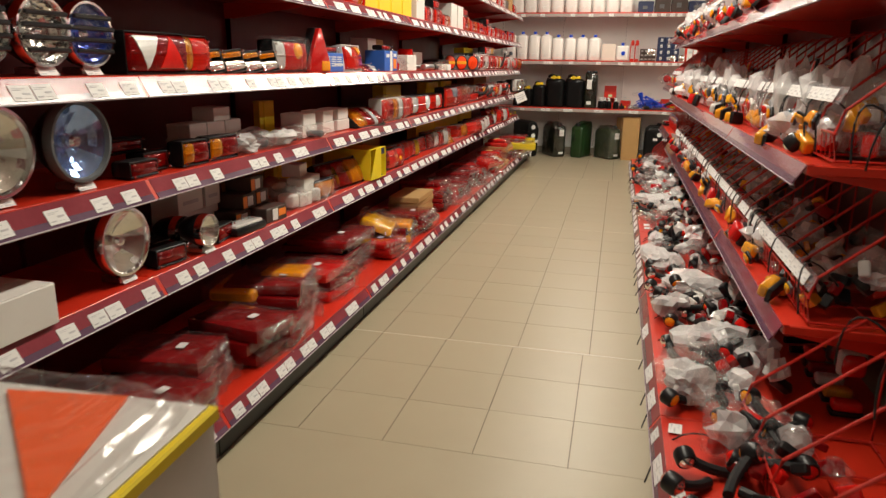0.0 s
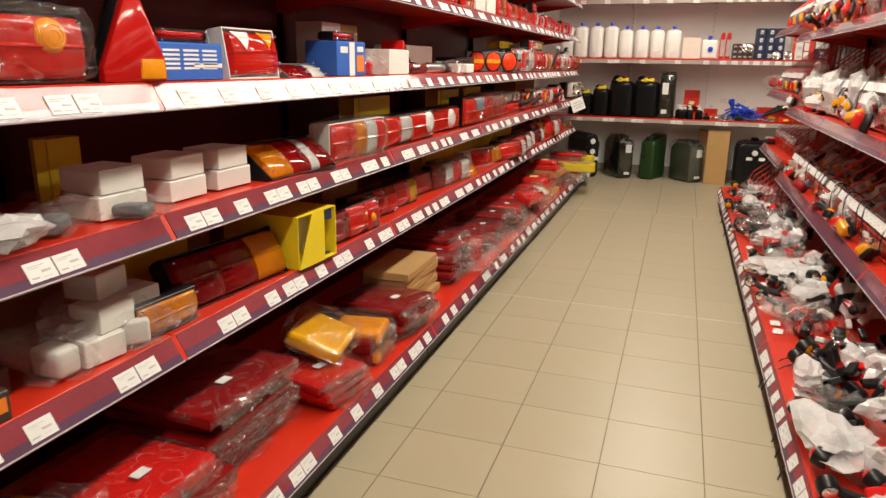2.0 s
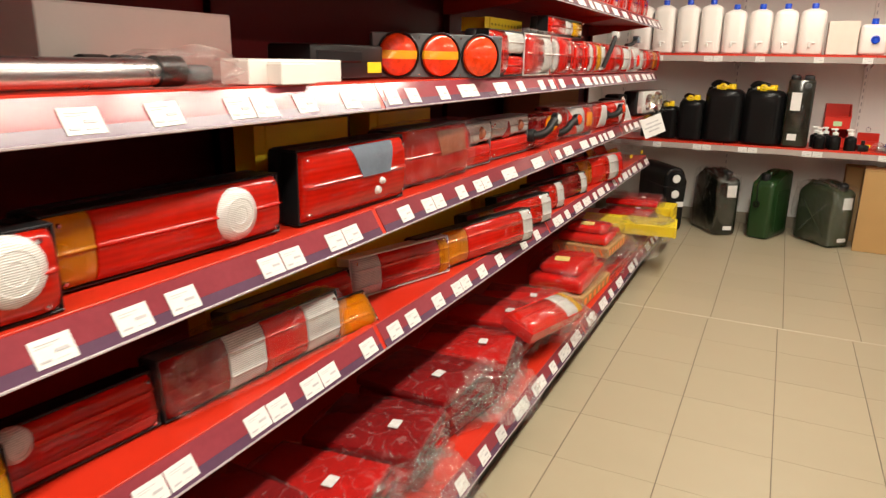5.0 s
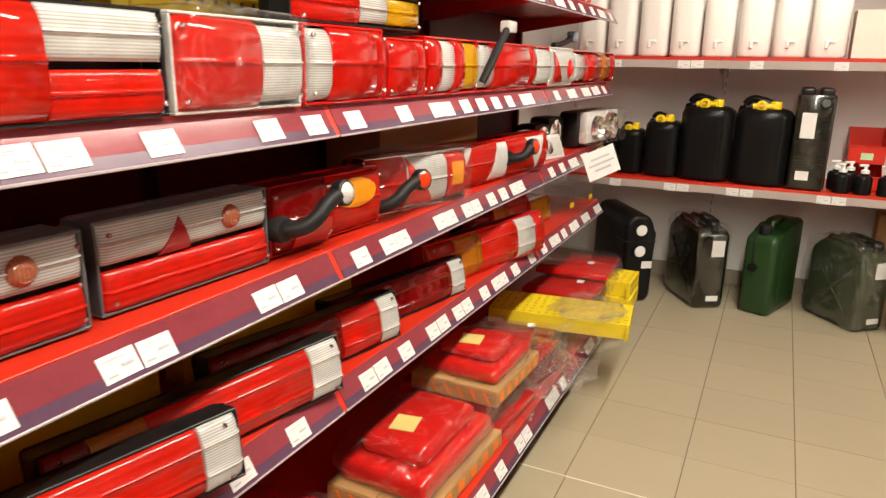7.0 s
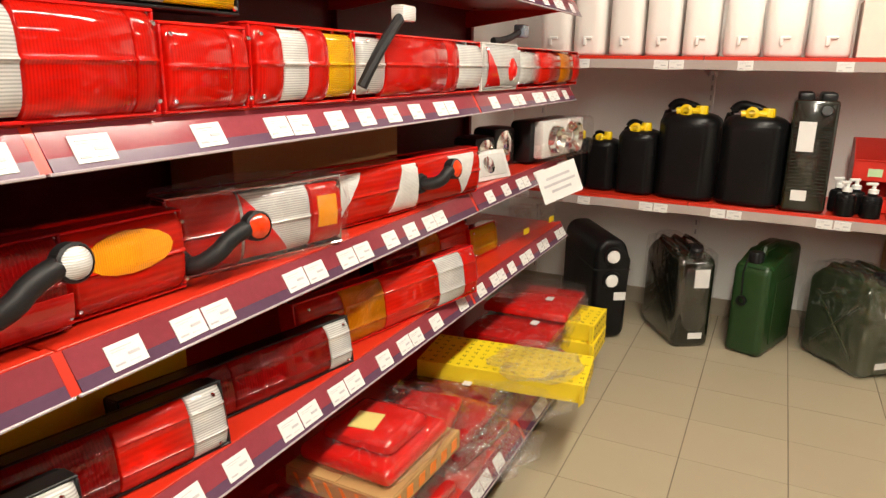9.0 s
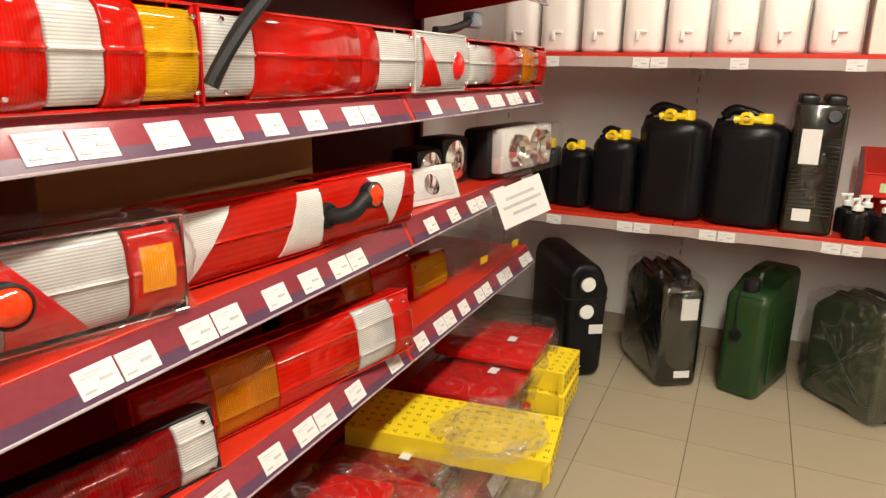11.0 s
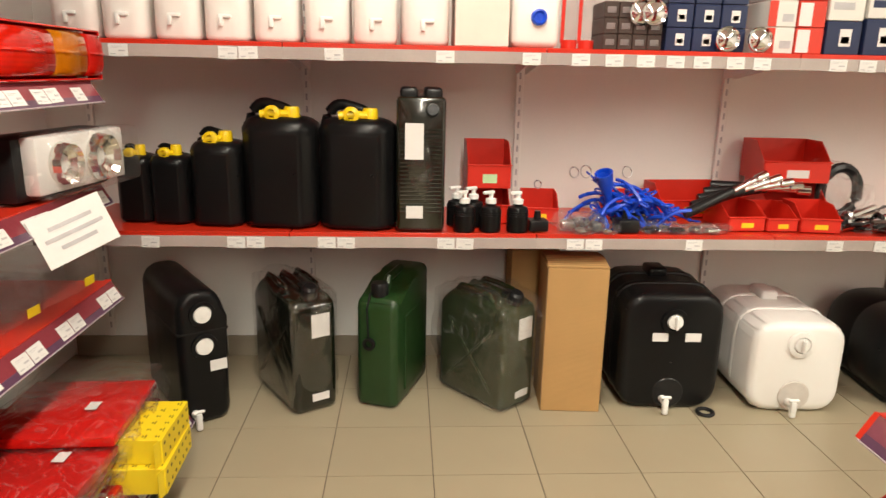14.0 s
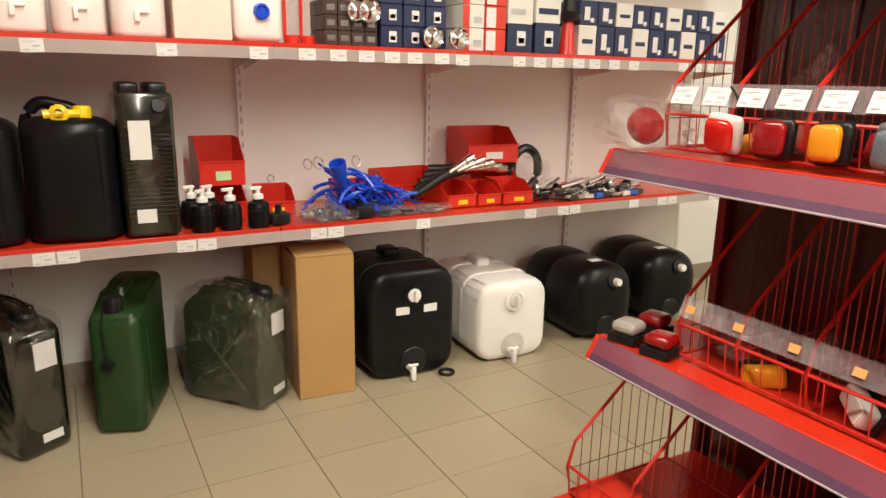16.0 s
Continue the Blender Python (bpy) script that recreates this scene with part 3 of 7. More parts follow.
def lens_block(x0, x1, z0, z1, ridged=False, ends=(True, True)):
    """The shell of a lens with a bulging front and turned-in edges; ridged ones carry two raised lines along them."""
    h = z1 - z0
    lines = (0.28, 0.72) if ridged else (0.52,)
    steps = sorted([0.0, 0.02, 0.05, 0.95, 0.98, 1.0] + [k / 10 for k in range(1, 10) if all(abs(k / 10 - t) > (0.04 if ridged else 0.06) for t in lines)] + [t + d for t in lines for d in ((-0.03, 0.0, 0.03) if ridged else (-0.05, -0.03, -0.015, 0.0, 0.015, 0.03, 0.05))])
    prof = [(bulge(t, h, ridged), z0 + h * t) for t in steps]
    bm = bmesh.new()
    rows = []
    curve = ((0.0, 0.022), (0.0, 0.013), (0.002, 0.008), (0.006, 0.0035), (0.012, 0.001), (0.02, 0.0)), ((0.0, 0.022), (0.0, 0.003), (0.001, 0.0012), (0.0025, 0.0))
    w = x1 - x0
    edge = [[(min(d, w * 0.3), p) for d, p in curve[0 if e and w > 0.03 else 1]] for e in ends]
    for x, push in [(x0 + d, p) for d, p in edge[0]] + [(x1 - d, p) for d, p in edge[1][::-1]]:
        if push > 0.02:
            r = [bm.verts.new((x, 0.024, z)) for y, z in prof]
        else:
            r = [bm.verts.new((x, min(y + push, 0.024), z)) for y, z in prof]
        rows.append([bm.verts.new((x, 0.024, z0))] + r + [bm.verts.new((x, 0.024, z1))])
    n = len(rows[0])
    for r0, r1 in zip(rows, rows[1:]):
        for i in range(n - 1):
            bm.faces.new((r0[i], r1[i], r1[i + 1], r0[i + 1]))
    bmesh.ops.remove_doubles(bm, verts=bm.verts[:], dist=1e-5)
    return bm


def lens_inlay(pts, cell, ridged=False):
    """A flat-edged piece of lens laid over the bulging lens that fills cell (z0, z1)."""
    z0, z1 = cell
    h = z1 - z0
    bm = prism(bmesh.new(), pts, -1.0, 1.0)
    lo, hi = min(z for x, z in pts), max(z for x, z in pts)
    for k in range(1, 8):
        z = z0 + h * k / 8
        if lo + 0.002 < z < hi - 0.002:
            bmesh.ops.bisect_plane(bm, geom=bm.verts[:] + bm.edges[:] + bm.faces[:], plane_co=(0, 0, z), plane_no=(0, 0, 1))
    for v in bm.verts:
        y = bulge(min(max((v.co.z - z0) / h, 0), 1), h)
        v.co.y = y - 0.003 if v.co.y < 0 else y - 0.0005
    return bm


def reflector_tray(x0, x1, z0, z1, depth):
    """The bright bowl behind a lens."""
    bm = bmesh.new()
    w, h = x1 - x0, z1 - z0
    rings = []
    for k, y in ((0.0, 0.019), (0.05, 0.021), (0.16, 0.021 + depth * 0.6), (0.30, 0.021 + depth)):
        i, j = k * min(w, h), k * min(w, h)
        rings.append([bm.verts.new(p) for p in ((x0 + i, y, z0 + j), (x1 - i, y, z0 + j), (x1 - i, y, z1 - j), (x0 + i, y, z1 - j))])
    for a, b in zip(rings, rings[1:]):
        for i in range(4):
            bm.faces.new((a[i], a[(i + 1) % 4], b[(i + 1) % 4], b[i]))
    bm.faces.new(rings[-1])
    return bm


def tail_lamp(L, H, D, cells, m, housing=BLACK, label="red vehicle tail lamp on a red steel shelf", wrap=False, screws=True, name="tail_lamp",
              bev=0.012, arm=None, ridged=False):
    """A tail lamp from its front: x along it, y backwards, z up. cells: (u0, u1, v0, v1, colour), ("c", u, v, r, colour), ("t", outline, colour)."""
    g = thing(name, label, "vehicle lamp", "vehicle lamps", m)
    back = min(0.055, D - 0.012)
    bm = B(0, L, back, D, 0, H, min(bev, (D - back) * 0.45), 2)
    for x0, x1, z0, z1 in ((0, L, 0, 0.005), (0, L, H - 0.005, H), (0, 0.005, 0.005, H - 0.005), (L - 0.005, L, 0.005, H - 0.005)):
        box(bm, x0, x1, 0.012, back + 0.002, z0, z1, 0.0015)
    part("housing", bm, housing, g)
    rects = []

    def field(u, v):
        for r in rects:
            if r[0] - 0.01 <= u <= r[1] + 0.01 and r[2] - 0.01 <= v <= r[3] + 0.01:
                return (r[2] * H + 0.005, r[3] * H - 0.005)
        return (0.005, H - 0.005)

    for c in cells:
        if c[0] == "c":
            _, u, v, r, col = c
            z0, z1 = field(u, v)
            y = bulge((v * H - z0) / (z1 - z0), z1 - z0)
            part("round_lens", lathe(bmesh.new(), [(0, 0.010), (r * 0.3, 0.0085), (r * 0.33, 0.0095), (r * 0.6, 0.007), (r * 0.63, 0.008), (r * 0.92, 0.002), (r, -0.004), (r, -0.012)], 20,
                                     pose(u * L, y, v * H, 90)), COLOUR[col], g)
        elif c[0] == "t":
            _, pts, col = c
            u, v = sum(p[0] for p in pts) / len(pts), sum(p[1] for p in pts) / len(pts)
            part("reflector", lens_inlay([(a * L, b * H) for a, b in pts], field(u, v)), COLOUR[col], g)
        else:
            u0, u1, v0, v1, col = c
            x0, x1 = u0 * L + (0.005 if u0 < 0.001 else 0.0012), u1 * L - (0.005 if u1 > 0.999 else 0.0012)
            z0, z1 = v0 * H + 0.005, v1 * H - 0.005
            if any(r[0] - 0.001 <= u0 and u1 <= r[1] + 0.001 and r[2] - 0.001 <= v0 and v1 <= r[3] + 0.001 for r in rects):
                part("lens", lens_inlay([(x0, z0), (x1, z0), (x1, z1), (x0, z1)], field((u0 + u1) / 2, (v0 + v1) / 2)), COLOUR[col], g)
                continue
            ln = part("lens", lens_block(x0, x1, z0, z1, ridged, (u0 < 0.01, u1 > 0.99)), GLASS.get(col) or COLOUR[col], g, smooth=62)
            rects.append((u0, u1, v0, v1))
            if col in GLASS and back > 0.03:
                k = max(1, round((x1 - x0) / 0.10))
                for i in range(k):
                    part("reflector_bowl", reflector_tray(x0 + (x1 - x0) * i / k, x0 + (x1 - x0) * (i + 1) / k, z0, z1, back - 0.024), SILVER, ln, smooth=0)
                    if screws:
                        part("bulb", lathe(bmesh.new(), [(0, 0.020), (0.007, 0.018), (0.011, 0.010), (0.009, 0.0), (0.006, -0.014)], 10,
                                           pose(x0 + (x1 - x0) * (i + 0.5) / k, back - 0.018, (z0 + z1) / 2, 90)), BULB, ln)
    if screws:
        for u, v in ((0.05, 0.14), (0.95, 0.14), (0.05, 0.86), (0.95, 0.86)):
            sc = part("screw", SCREW, None, g)
            sc.matrix_basis = pose(u * L, -0.001, v * H)
    if arm:
        u, v, k = arm
        x, z = u * L, v * H
        path = arc((x, 0.0, z - 0.03 * k), (x + 0.012 * k, -0.05, z - 0.035 * k), (x + 0.055 * k, -0.06, z), 6) + arc((x + 0.06 * k, -0.06, z + 0.004 * k), (x + 0.085 * k, -0.062, z + 0.03 * k), (x + 0.13 * k, -0.06, z + 0.036 * k), 6)
        ar = part("rubber_arm", tube(bmesh.new(), path, 0.0165, 10), RUBBER, g, smooth=60)
        part("arm_root", lathe(bmesh.new(), [(0, 0.012), (0.024, 0.010), (0.028, 0.0), (0.028, -0.02)], 14, pose(x, -0.006, z - 0.03 * k, 90)), RUBBER, ar)
        part("head", lathe(bmesh.new(), [(0, -0.02), (0.024, -0.018), (0.028, -0.01), (0.028, 0.008), (0.024, 0.012)], 18, pose(x + 0.14 * k, -0.062, z + 0.037 * k, 84, 12)), RUBBER, ar)
        part("marker_lens", lathe(bmesh.new(), [(0, 0.022), (0.014, 0.019), (0.0235, 0.010)], 16, pose(x + 0.14 * k, -0.062, z + 0.037 * k, 84, 12)), LWHT if L < 0.2 else ORANGE_LENS, ar)
    if wrap:
        bm = crumple(L + 0.03, D + 0.035, H + 0.02, L * 10 + H * 50, 9, 0.05)
        for v in bm.verts:
            v.co += Vector((L / 2, D / 2 - 0.012, -0.001))
        part("plastic_wrap", bm, WRAP, g, "clear crinkled plastic wrap")
    return g


def spot_lamp(d, m, lens=FACET, label="round chrome spot lamp standing on a shelf", grille=False):
    """A round driving lamp, facing -y, on a short foot."""
    g = thing("spot_lamp", label, "spot lamp", "spot lamps", m)
    r = d / 2
    z = r + 0.018
    face = pose(0, 0, z, 90)
    part("housing", lathe(bmesh.new(), [(r * 0.98, 0.0), (r * 0.95, -0.03), (r * 0.7, -0.075), (r * 0.35, -0.10), (0, -0.105)], 28, face), BLACK, g)
    part("rim", lathe(bmesh.new(), [(r * 0.86, 0.002), (r * 0.90, 0.014), (r * 0.97, 0.014), (r, 0.004), (r, -0.012), (r * 0.9, -0.014)], 36, face), GREYHSG if lens is FACETB else CHROME, g)
    part("reflector", lathe(bmesh.new(), [(0, -r * 0.42), (r * 0.2, -r * 0.38), (r * 0.38, -r * 0.30), (r * 0.54, -r * 0.2), (r * 0.7, -r * 0.09), (r * 0.88, 0.002)], 22, face), lens, g, smooth=0)
    part("bulb_shield", lathe(bmesh.new(), [(0, -0.004), (r * 0.12, -0.006), (r * 0.17, -0.014), (r * 0.12, -r * 0.38)], 16, face), CHROME, g)
    part("glass", lathe(bmesh.new(), [(0, 0.013), (r * 0.3, 0.012), (r * 0.6, 0.009), (r * 0.88, 0.003)], 28, face), WRAP, g)
    if grille:
        for k in (-0.5, -0.17, 0.17, 0.5):
            h = math.sqrt(1 - k * k) * r * 0.9
            part("grille_bar", B(-h, h, -0.028, -0.018, z + k * r - 0.006, z + k * r + 0.006, 0.003), BLACK, g)
    part("foot", B(-0.03, 0.03, 0.0, 0.07, 0, 0.02, 0.003), STEEL, g)
    t = part("price_tag", TAG, None, g)
    t.matrix_basis = pose(-0.03, -0.012, 0.0, -35) @ Matrix.Diagonal((1, 1, 0.6, 1))
    return g


def carton(w, d, h, m, material=CARD, label="plain brown cardboard carton", prints=(), name="cardboard_box"):
    """A carton from its front. prints: (u0, u1, v0, v1, material) on the front; a seam and a tape line on its top."""
    g = thing(name, label, "box", "cartons", m)
    part("body", B(0, w, 0, d, 0, h, 0.002), material, g)
    part("top_flap", B(0.002, w - 0.002, 0.002, d / 2 - 0.001, h + 0.0002, h + 0.0022), material, g)
    part("top_flap", B(0.002, w - 0.002, d / 2 + 0.001, d - 0.002, h + 0.0002, h + 0.0026), material, g)
    for u0, u1, v0, v1, mt in prints:
        part("print", B(u0 * w, u1 * w, -0.0012, 0.001, v0 * h, v1 * h), mt, g)
    return g


def yellow_box(w, d, h, m, label="yellow printed lamp carton with dark marks"):
    g = thing("cardboard_box", label, "box", "cartons", m)
    part("body", B(0, w, 0, d, 0, h, 0.0015), YCARD, g)
    rr = random.Random(int(w * 1000 + h * 77))
    bm = bmesh.new()
    nu, nv = max(2, int(w / 0.032)), max(1, int(h / 0.03))
    for i in range(nu if h < 0.1 else 0):
        for j in range(nv):
            cx, cz = (i + 0.5) * w / nu, (j + 0.5) * h / nv
            lathe_r = 0.0055
            prism(bm, [(cx + lathe_r * math.cos(a), cz + lathe_r * math.sin(a)) for a in (k * math.pi / 3 for k in range(6))], -0.0008, 0.0)
    nd = max(2, int(d / 0.032))
    for i in range(nu):
        for j in range(nd):
            cx, cy = (i + 0.5) * w / nu, (j + 0.5) * d / nd
            if rr.random() < 0.85:
                hw = 0.004 + 0.005 * ((i + j) % 2)
                box(bm, cx - hw, cx + hw, cy - 0.0055, cy - 0.003, h, h + 0.0008)
                box(bm, cx - 0.004, cx + 0.004, cy + 0.001, cy + 0.005, h, h + 0.0008)
    tagged(part("print", bm, LBRN_PRINT, g), kind="stuff")
    part("end_flap", B(-0.03, 0.0, 0.004, 0.006, 0.0, h, 0.0, m=pose(0, 0, 0, 0, 0, -14)), YCARD, g)
    return g


LBRN_PRINT = mat("brown_print", (0.16, 0.11, 0.012), 0.5, vary=0.2)


def plastic_bag(pos, size, turn=0.0, milky=True, k=0, content=None, label=""):
    """A crushed polybag with a small part in it."""
    g = thing("plastic_bag", label or ("crumpled white plastic bag with a lamp part in it" if milky else "crumpled clear plastic bag with a small lamp in it"),
              "plastic bag", "bagged parts", pose(*pos, 0, 0, turn))
    f = part("film", (RAGS_W if milky else RAGS_C)[k % 5], None, g)
    f.matrix_basis = Matrix.Diagonal((*size, 1))
    if content:
        s = min(size[0], 0.2)
        part("lamp_part", B(-s * 0.22, s * 0.22, -s * 0.16, s * 0.16, 0.004, min(size[2] * 0.4, 0.07), 0.012, 3), content, g)
    return g


STACKED = {"r": mat("stacked_lens_red", (0.46, 0.009, 0.007), 0.1, vary=0.25, scale=8, coat=0.8, spec=0.25), "d": mat("stacked_lens_deep_red", (0.19, 0.005, 0.006), 0.1, vary=0.3, scale=8, coat=0.8, spec=0.25)}
LENS_SLABS = {}
END_FILMS = [mesh_of("film_end", crumple(0.055, 0.16, 0.034, 31 + i, 5, 0.22), WRAP, 45) for i in range(4)]


def flat_lens(m, L, D, t, col, k, top=False, label=""):
    """A flat lamp lens in a plastic sleeve; its long side runs back into the shelf (y)."""
    g = thing("packaged_lens", label or "flat red lamp lens in a clear plastic sleeve", "lamp lens", "packaged lenses", m)
    key = (round(L, 2), round(D, 2), round(t, 3), col)
    if key not in LENS_SLABS:
        LENS_SLABS[key] = mesh_of("lens", B(0, L, 0.012, D, 0, t, min(0.008, t * 0.4), 2), STACKED.get(col) or COLOUR[col])
    part("lens", LENS_SLABS[key], None, g)
    for j in range(2):
        e = part("film_end", END_FILMS[(k + j) % 4], None, g)
        e.matrix_basis = pose(L * (0.28 + 0.46 * j), 0.004, 0, 0, 0, 90 + 8 * ((k * 3) % 5 - 2)) @ Matrix.Diagonal((0.8, L * 2.6, max(t, 0.022) / 0.034, 1))
    if top:
        bm = crumple(L + 0.02, D + 0.02, t + 0.014, k * 3.3, 7, 0.04)
        for v in bm.verts:
            v.co += Vector((L / 2, D / 2, -0.0005))
        part("sleeve", bm, WRAP, g, "clear crinkled sleeve")
        tg = part("label", B(L * 0.4, L * 0.4 + 0.045, D * 0.3, D * 0.3 + 0.03, t + 0.008, t + 0.009), PAPER, g)
    return g


def lens_stack(y0, L, n, t, col="r", xf=-1.19, D=0.34, seed=0, z=0.166, spread=0.02, yaw=0):
    rr = random.Random(seed * 7 + int(y0 * 100))
    for i in range(n):
        a = rr.uniform(-5, 5) + yaw
        flat_lens(spot_left(xf - rr.uniform(0, 0.05), y0 + rr.uniform(-spread, spread), z + i * (t + 0.003), a), L, D, t,
                  col if rr.random() < 0.8 else "d", rr.randrange(9), i == n - 1)


Z1, Z2, Z3, Z4, Z5 = (z + 0.0045 for z in LEFT_Z)
Z0 = 0.1695
WB = "small white cardboard box on a red shelf"

# ---- third shelf ----
for y, ln in ((1.11, FACET), (1.31, FACET), (1.50, FACET), (1.66, FACETD)):
    spot_lamp(0.178, spot_left(-1.42, y, Z3), ln, "round spot lamp with black stone-guard bars", True)
tail_lamp(0.25, 0.125, 0.12, [(0.02, 0.98, 0.03, 0.97, "d"), ("t", [(0.08, 0.9), (0.3, 0.1), (0.5, 0.9)], "w"), ("t", [(0.5, 0.15), (0.7, 0.92), (0.92, 0.15)], "r")],
          spot_left(-1.38, 1.77, Z3, -6), label="dark tail lamp with red and clear triangles")
tail_lamp(0.19, 0.125, 0.07, [(0.02, 0.45, 0.03, 0.97, "a"), (0.45, 0.98, 0.03, 0.97, "s")], spot_left(-1.39, 2.015, Z3), label="square red and amber tail lamp")
for y, w in ((2.215, 0.08), (2.315, 0.12), (2.455, 0.11), (2.58, 0.12)):
    tail_lamp(w, 0.085, 0.09, [(0.05, 0.95, 0.6, 0.95, "a"), (0.05, 0.95, 0.05, 0.58, "c")], spot_left(-1.385, y, Z3, -8, -14, -6), label="front lamp with amber strip over clear ribbed lens")
tail_lamp(0.26, 0.135, 0.09, [(0.02, 0.3, 0.03, 0.97, "w"), (0.3, 0.98, 0.03, 0.97, "s"), ("c", 0.7, 0.66, 0.035, "a")], spot_left(-1.4, 2.70, Z3, -5), wrap=True,
          label="red lamp with round amber lens in clear plastic wrap")
g = thing("warning_lamp", "tall triangular red lamp with an amber foot", "vehicle lamp", "vehicle lamps", spot_left(-1.385, 3.0, Z3, -14))
part("housing", prism(bmesh.new(), [(0, 0), (0.165, 0), (0.165, 0.05), (0.10, 0.20), (0.075, 0.20)], 0.02, 0.07, 0.006, 2), BLACK, g)
part("lens", prism(bmesh.new(), [(0.004, 0.0), (0.16, 0.0), (0.158, 0.05), (0.098, 0.198), (0.078, 0.198), (0.004, 0.03)], 0.0, 0.024, 0.006, 2), STACKED["r"], g)
part("lens", prism(bmesh.new(), [(0.09, 0.006), (0.155, 0.006), (0.152, 0.05), (0.095, 0.05)], -0.004, 0.01, 0.004, 2), LAMB, g)
carton(0.24, 0.11, 0.088, spot_left(-1.39, 3.18, Z3), BCARD, "blue printed lamp box with white lines of print",
       [(0.06 + 0.3 * i, 0.30 + 0.3 * i, 0.78 - 0.12 * j, 0.84 - 0.12 * j, PAPER) for i in range(3) for j in range(5)] + [(0.52, 0.98, 0.34, 0.46, PAPER)])
tail_lamp(0.17, 0.03, 0.09, [(0.02, 0.98, 0.03, 0.97, "r")], spot_left(-1.4, 3.2, Z3 + 0.092, -3))
tail_lamp(0.25, 0.14, 0.07, [(0.06, 0.94, 0.06, 0.94, "s"), ("t", [(0.12, 0.92), (0.3, 0.55), (0.45, 0.92)], "w"), ("t", [(0.62, 0.92), (0.76, 0.6), (0.92, 0.92)], "a")],
          spot_left(-1.385, 3.46, Z3, 0, -8), SILVER, label="red trailer lamp with bright metal frame")
for i, (y, w) in enumerate(((3.70, 0.20), (3.80, 0.24))):
    tail_lamp(w, 0.085, 0.06, [(0.02, 0.6, 0.05, 0.95, "d"), (0.6, 0.98, 0.05, 0.95, "w")], spot_left(-1.40 - 0.06 * (1 - i), y, Z3 + 0.002, 0, -48 - 6 * i), GREYHSG,
              label="flat red and clear tail lamp leaning back")
carton(0.21, 0.13, 0.118, spot_left(-1.385, 4.065, Z3, -3), BCARD, "blue and white lamp box with an orange picture",
       [(0.42, 0.60, 0.0, 1.0, PAPER), (0.68, 0.93, 0.12, 0.62, OCARD), (0.70, 0.92, 0.72, 0.88, PAPER), (0.12, 0.36, 0.68, 0.86, PAPER)])
tail_lamp(0.15, 0.03, 0.08, [(0.02, 0.98, 0.03, 0.97, "s")], spot_left(-1.4, 4.09, Z3 + 0.123, -3))
plastic_bag((-1.44, 4.38, Z3), (0.22, 0.16, 0.13), 20, False, 1, LRED2)
plastic_bag((-1.46, 4.34, Z3), (0.18, 0.13, 0.2), 70, False, 2, GREYHSG)
carton(0.16, 0.12, 0.2, spot_left(-1.60, 4.36, Z3), WCARD, "tall white cardboard box at the back of the shelf")
carton(0.16, 0.12, 0.2, spot_left(-1.62, 4.56, Z3), CARD, "brown carton at the back of the shelf")
carton(0.22, 0.14, 0.10, spot_left(-1.385, 4.53, Z3), WCARD, "plain white cardboard box")
g = thing("warning_lamp", "red wedge-shaped warning lamp", "vehicle lamp", "vehicle lamps", spot_left(-1.42, 4.75, Z3 + 0.001, 10))
part("lens", prism(bmesh.new(), [(0, 0.02), (0.235, 0.02), (0.235, 0.035), (0.06, 0.145), (0.03, 0.145), (0, 0.06)], 0.0, 0.10, 0.006, 2), STACKED["r"], g)
part("foot", B(0, 0.24, 0.0, 0.1, 0, 0.022, 0.004, 2), BLACK, g)
for i in range(3):
    g = thing("work_lamp_tube", "grey metal inspection lamp tube", "work lamp", "inspection lamps", spot_left(-1.40 - 0.07 * i, 4.98, Z3, 3 * i))
    part("tube", lathe(bmesh.new(), [(0, 0), (0.02, 0), (0.022, 0.01), (0.022, 0.26), (0.015, 0.3), (0, 0.3)], 14, pose(0, 0, 0.024, 0, 90)), STEEL, g)
    part("cap", lathe(bmesh.new(), [(0, 0), (0.025, 0), (0.025, 0.05), (0, 0.05)], 14, pose(0.27, 0, 0.026, 0, 90)), BLACK, g)
plastic_bag((-1.42, 5.33, Z3), (0.2, 0.24, 0.09), 10, False, 3, GREYHSG)
carton(0.45, 0.16, 0.135, spot_left(-1.60, 5.2, Z3), WCARD, "long pale grey carton at the back of the shelf")
carton(0.3, 0.07, 0.045, spot_left(-1.38, 5.45, Z3), WCARD, WB)
g = thing("control_box", "black lamp control box with a yellow sticker", "lamp part", "", spot_left(-1.50, 5.80, Z3, -4))
part("body", B(0, 0.30, 0, 0.14, 0, 0.085, 0.01, 2), BLACK, g)
part("sticker", B(0.225, 0.285, -0.002, 0.004, 0.015, 0.042), YCARD, g)
part("cover", B(0.02, 0.2, -0.004, 0.01, 0.04, 0.07, 0.004), BLACK, g)
carton(0.11, 0.05, 0.04, spot_left(-1.345, 5.50, Z3), WCARD, WB)
g = thing("tail_lamp", "grey tail lamp panel with three round red and amber lenses", "vehicle lamp", "vehicle lamps", spot_left(-1.546, 6.146, Z3, -36, 2) @ Matrix.Diagonal((0.75, 0.75, 0.75, 1)))
part("mounting_plate", B(0, 0.575, 0.0, 0.03, 0, 0.165, 0.004), GREYHSG, g)
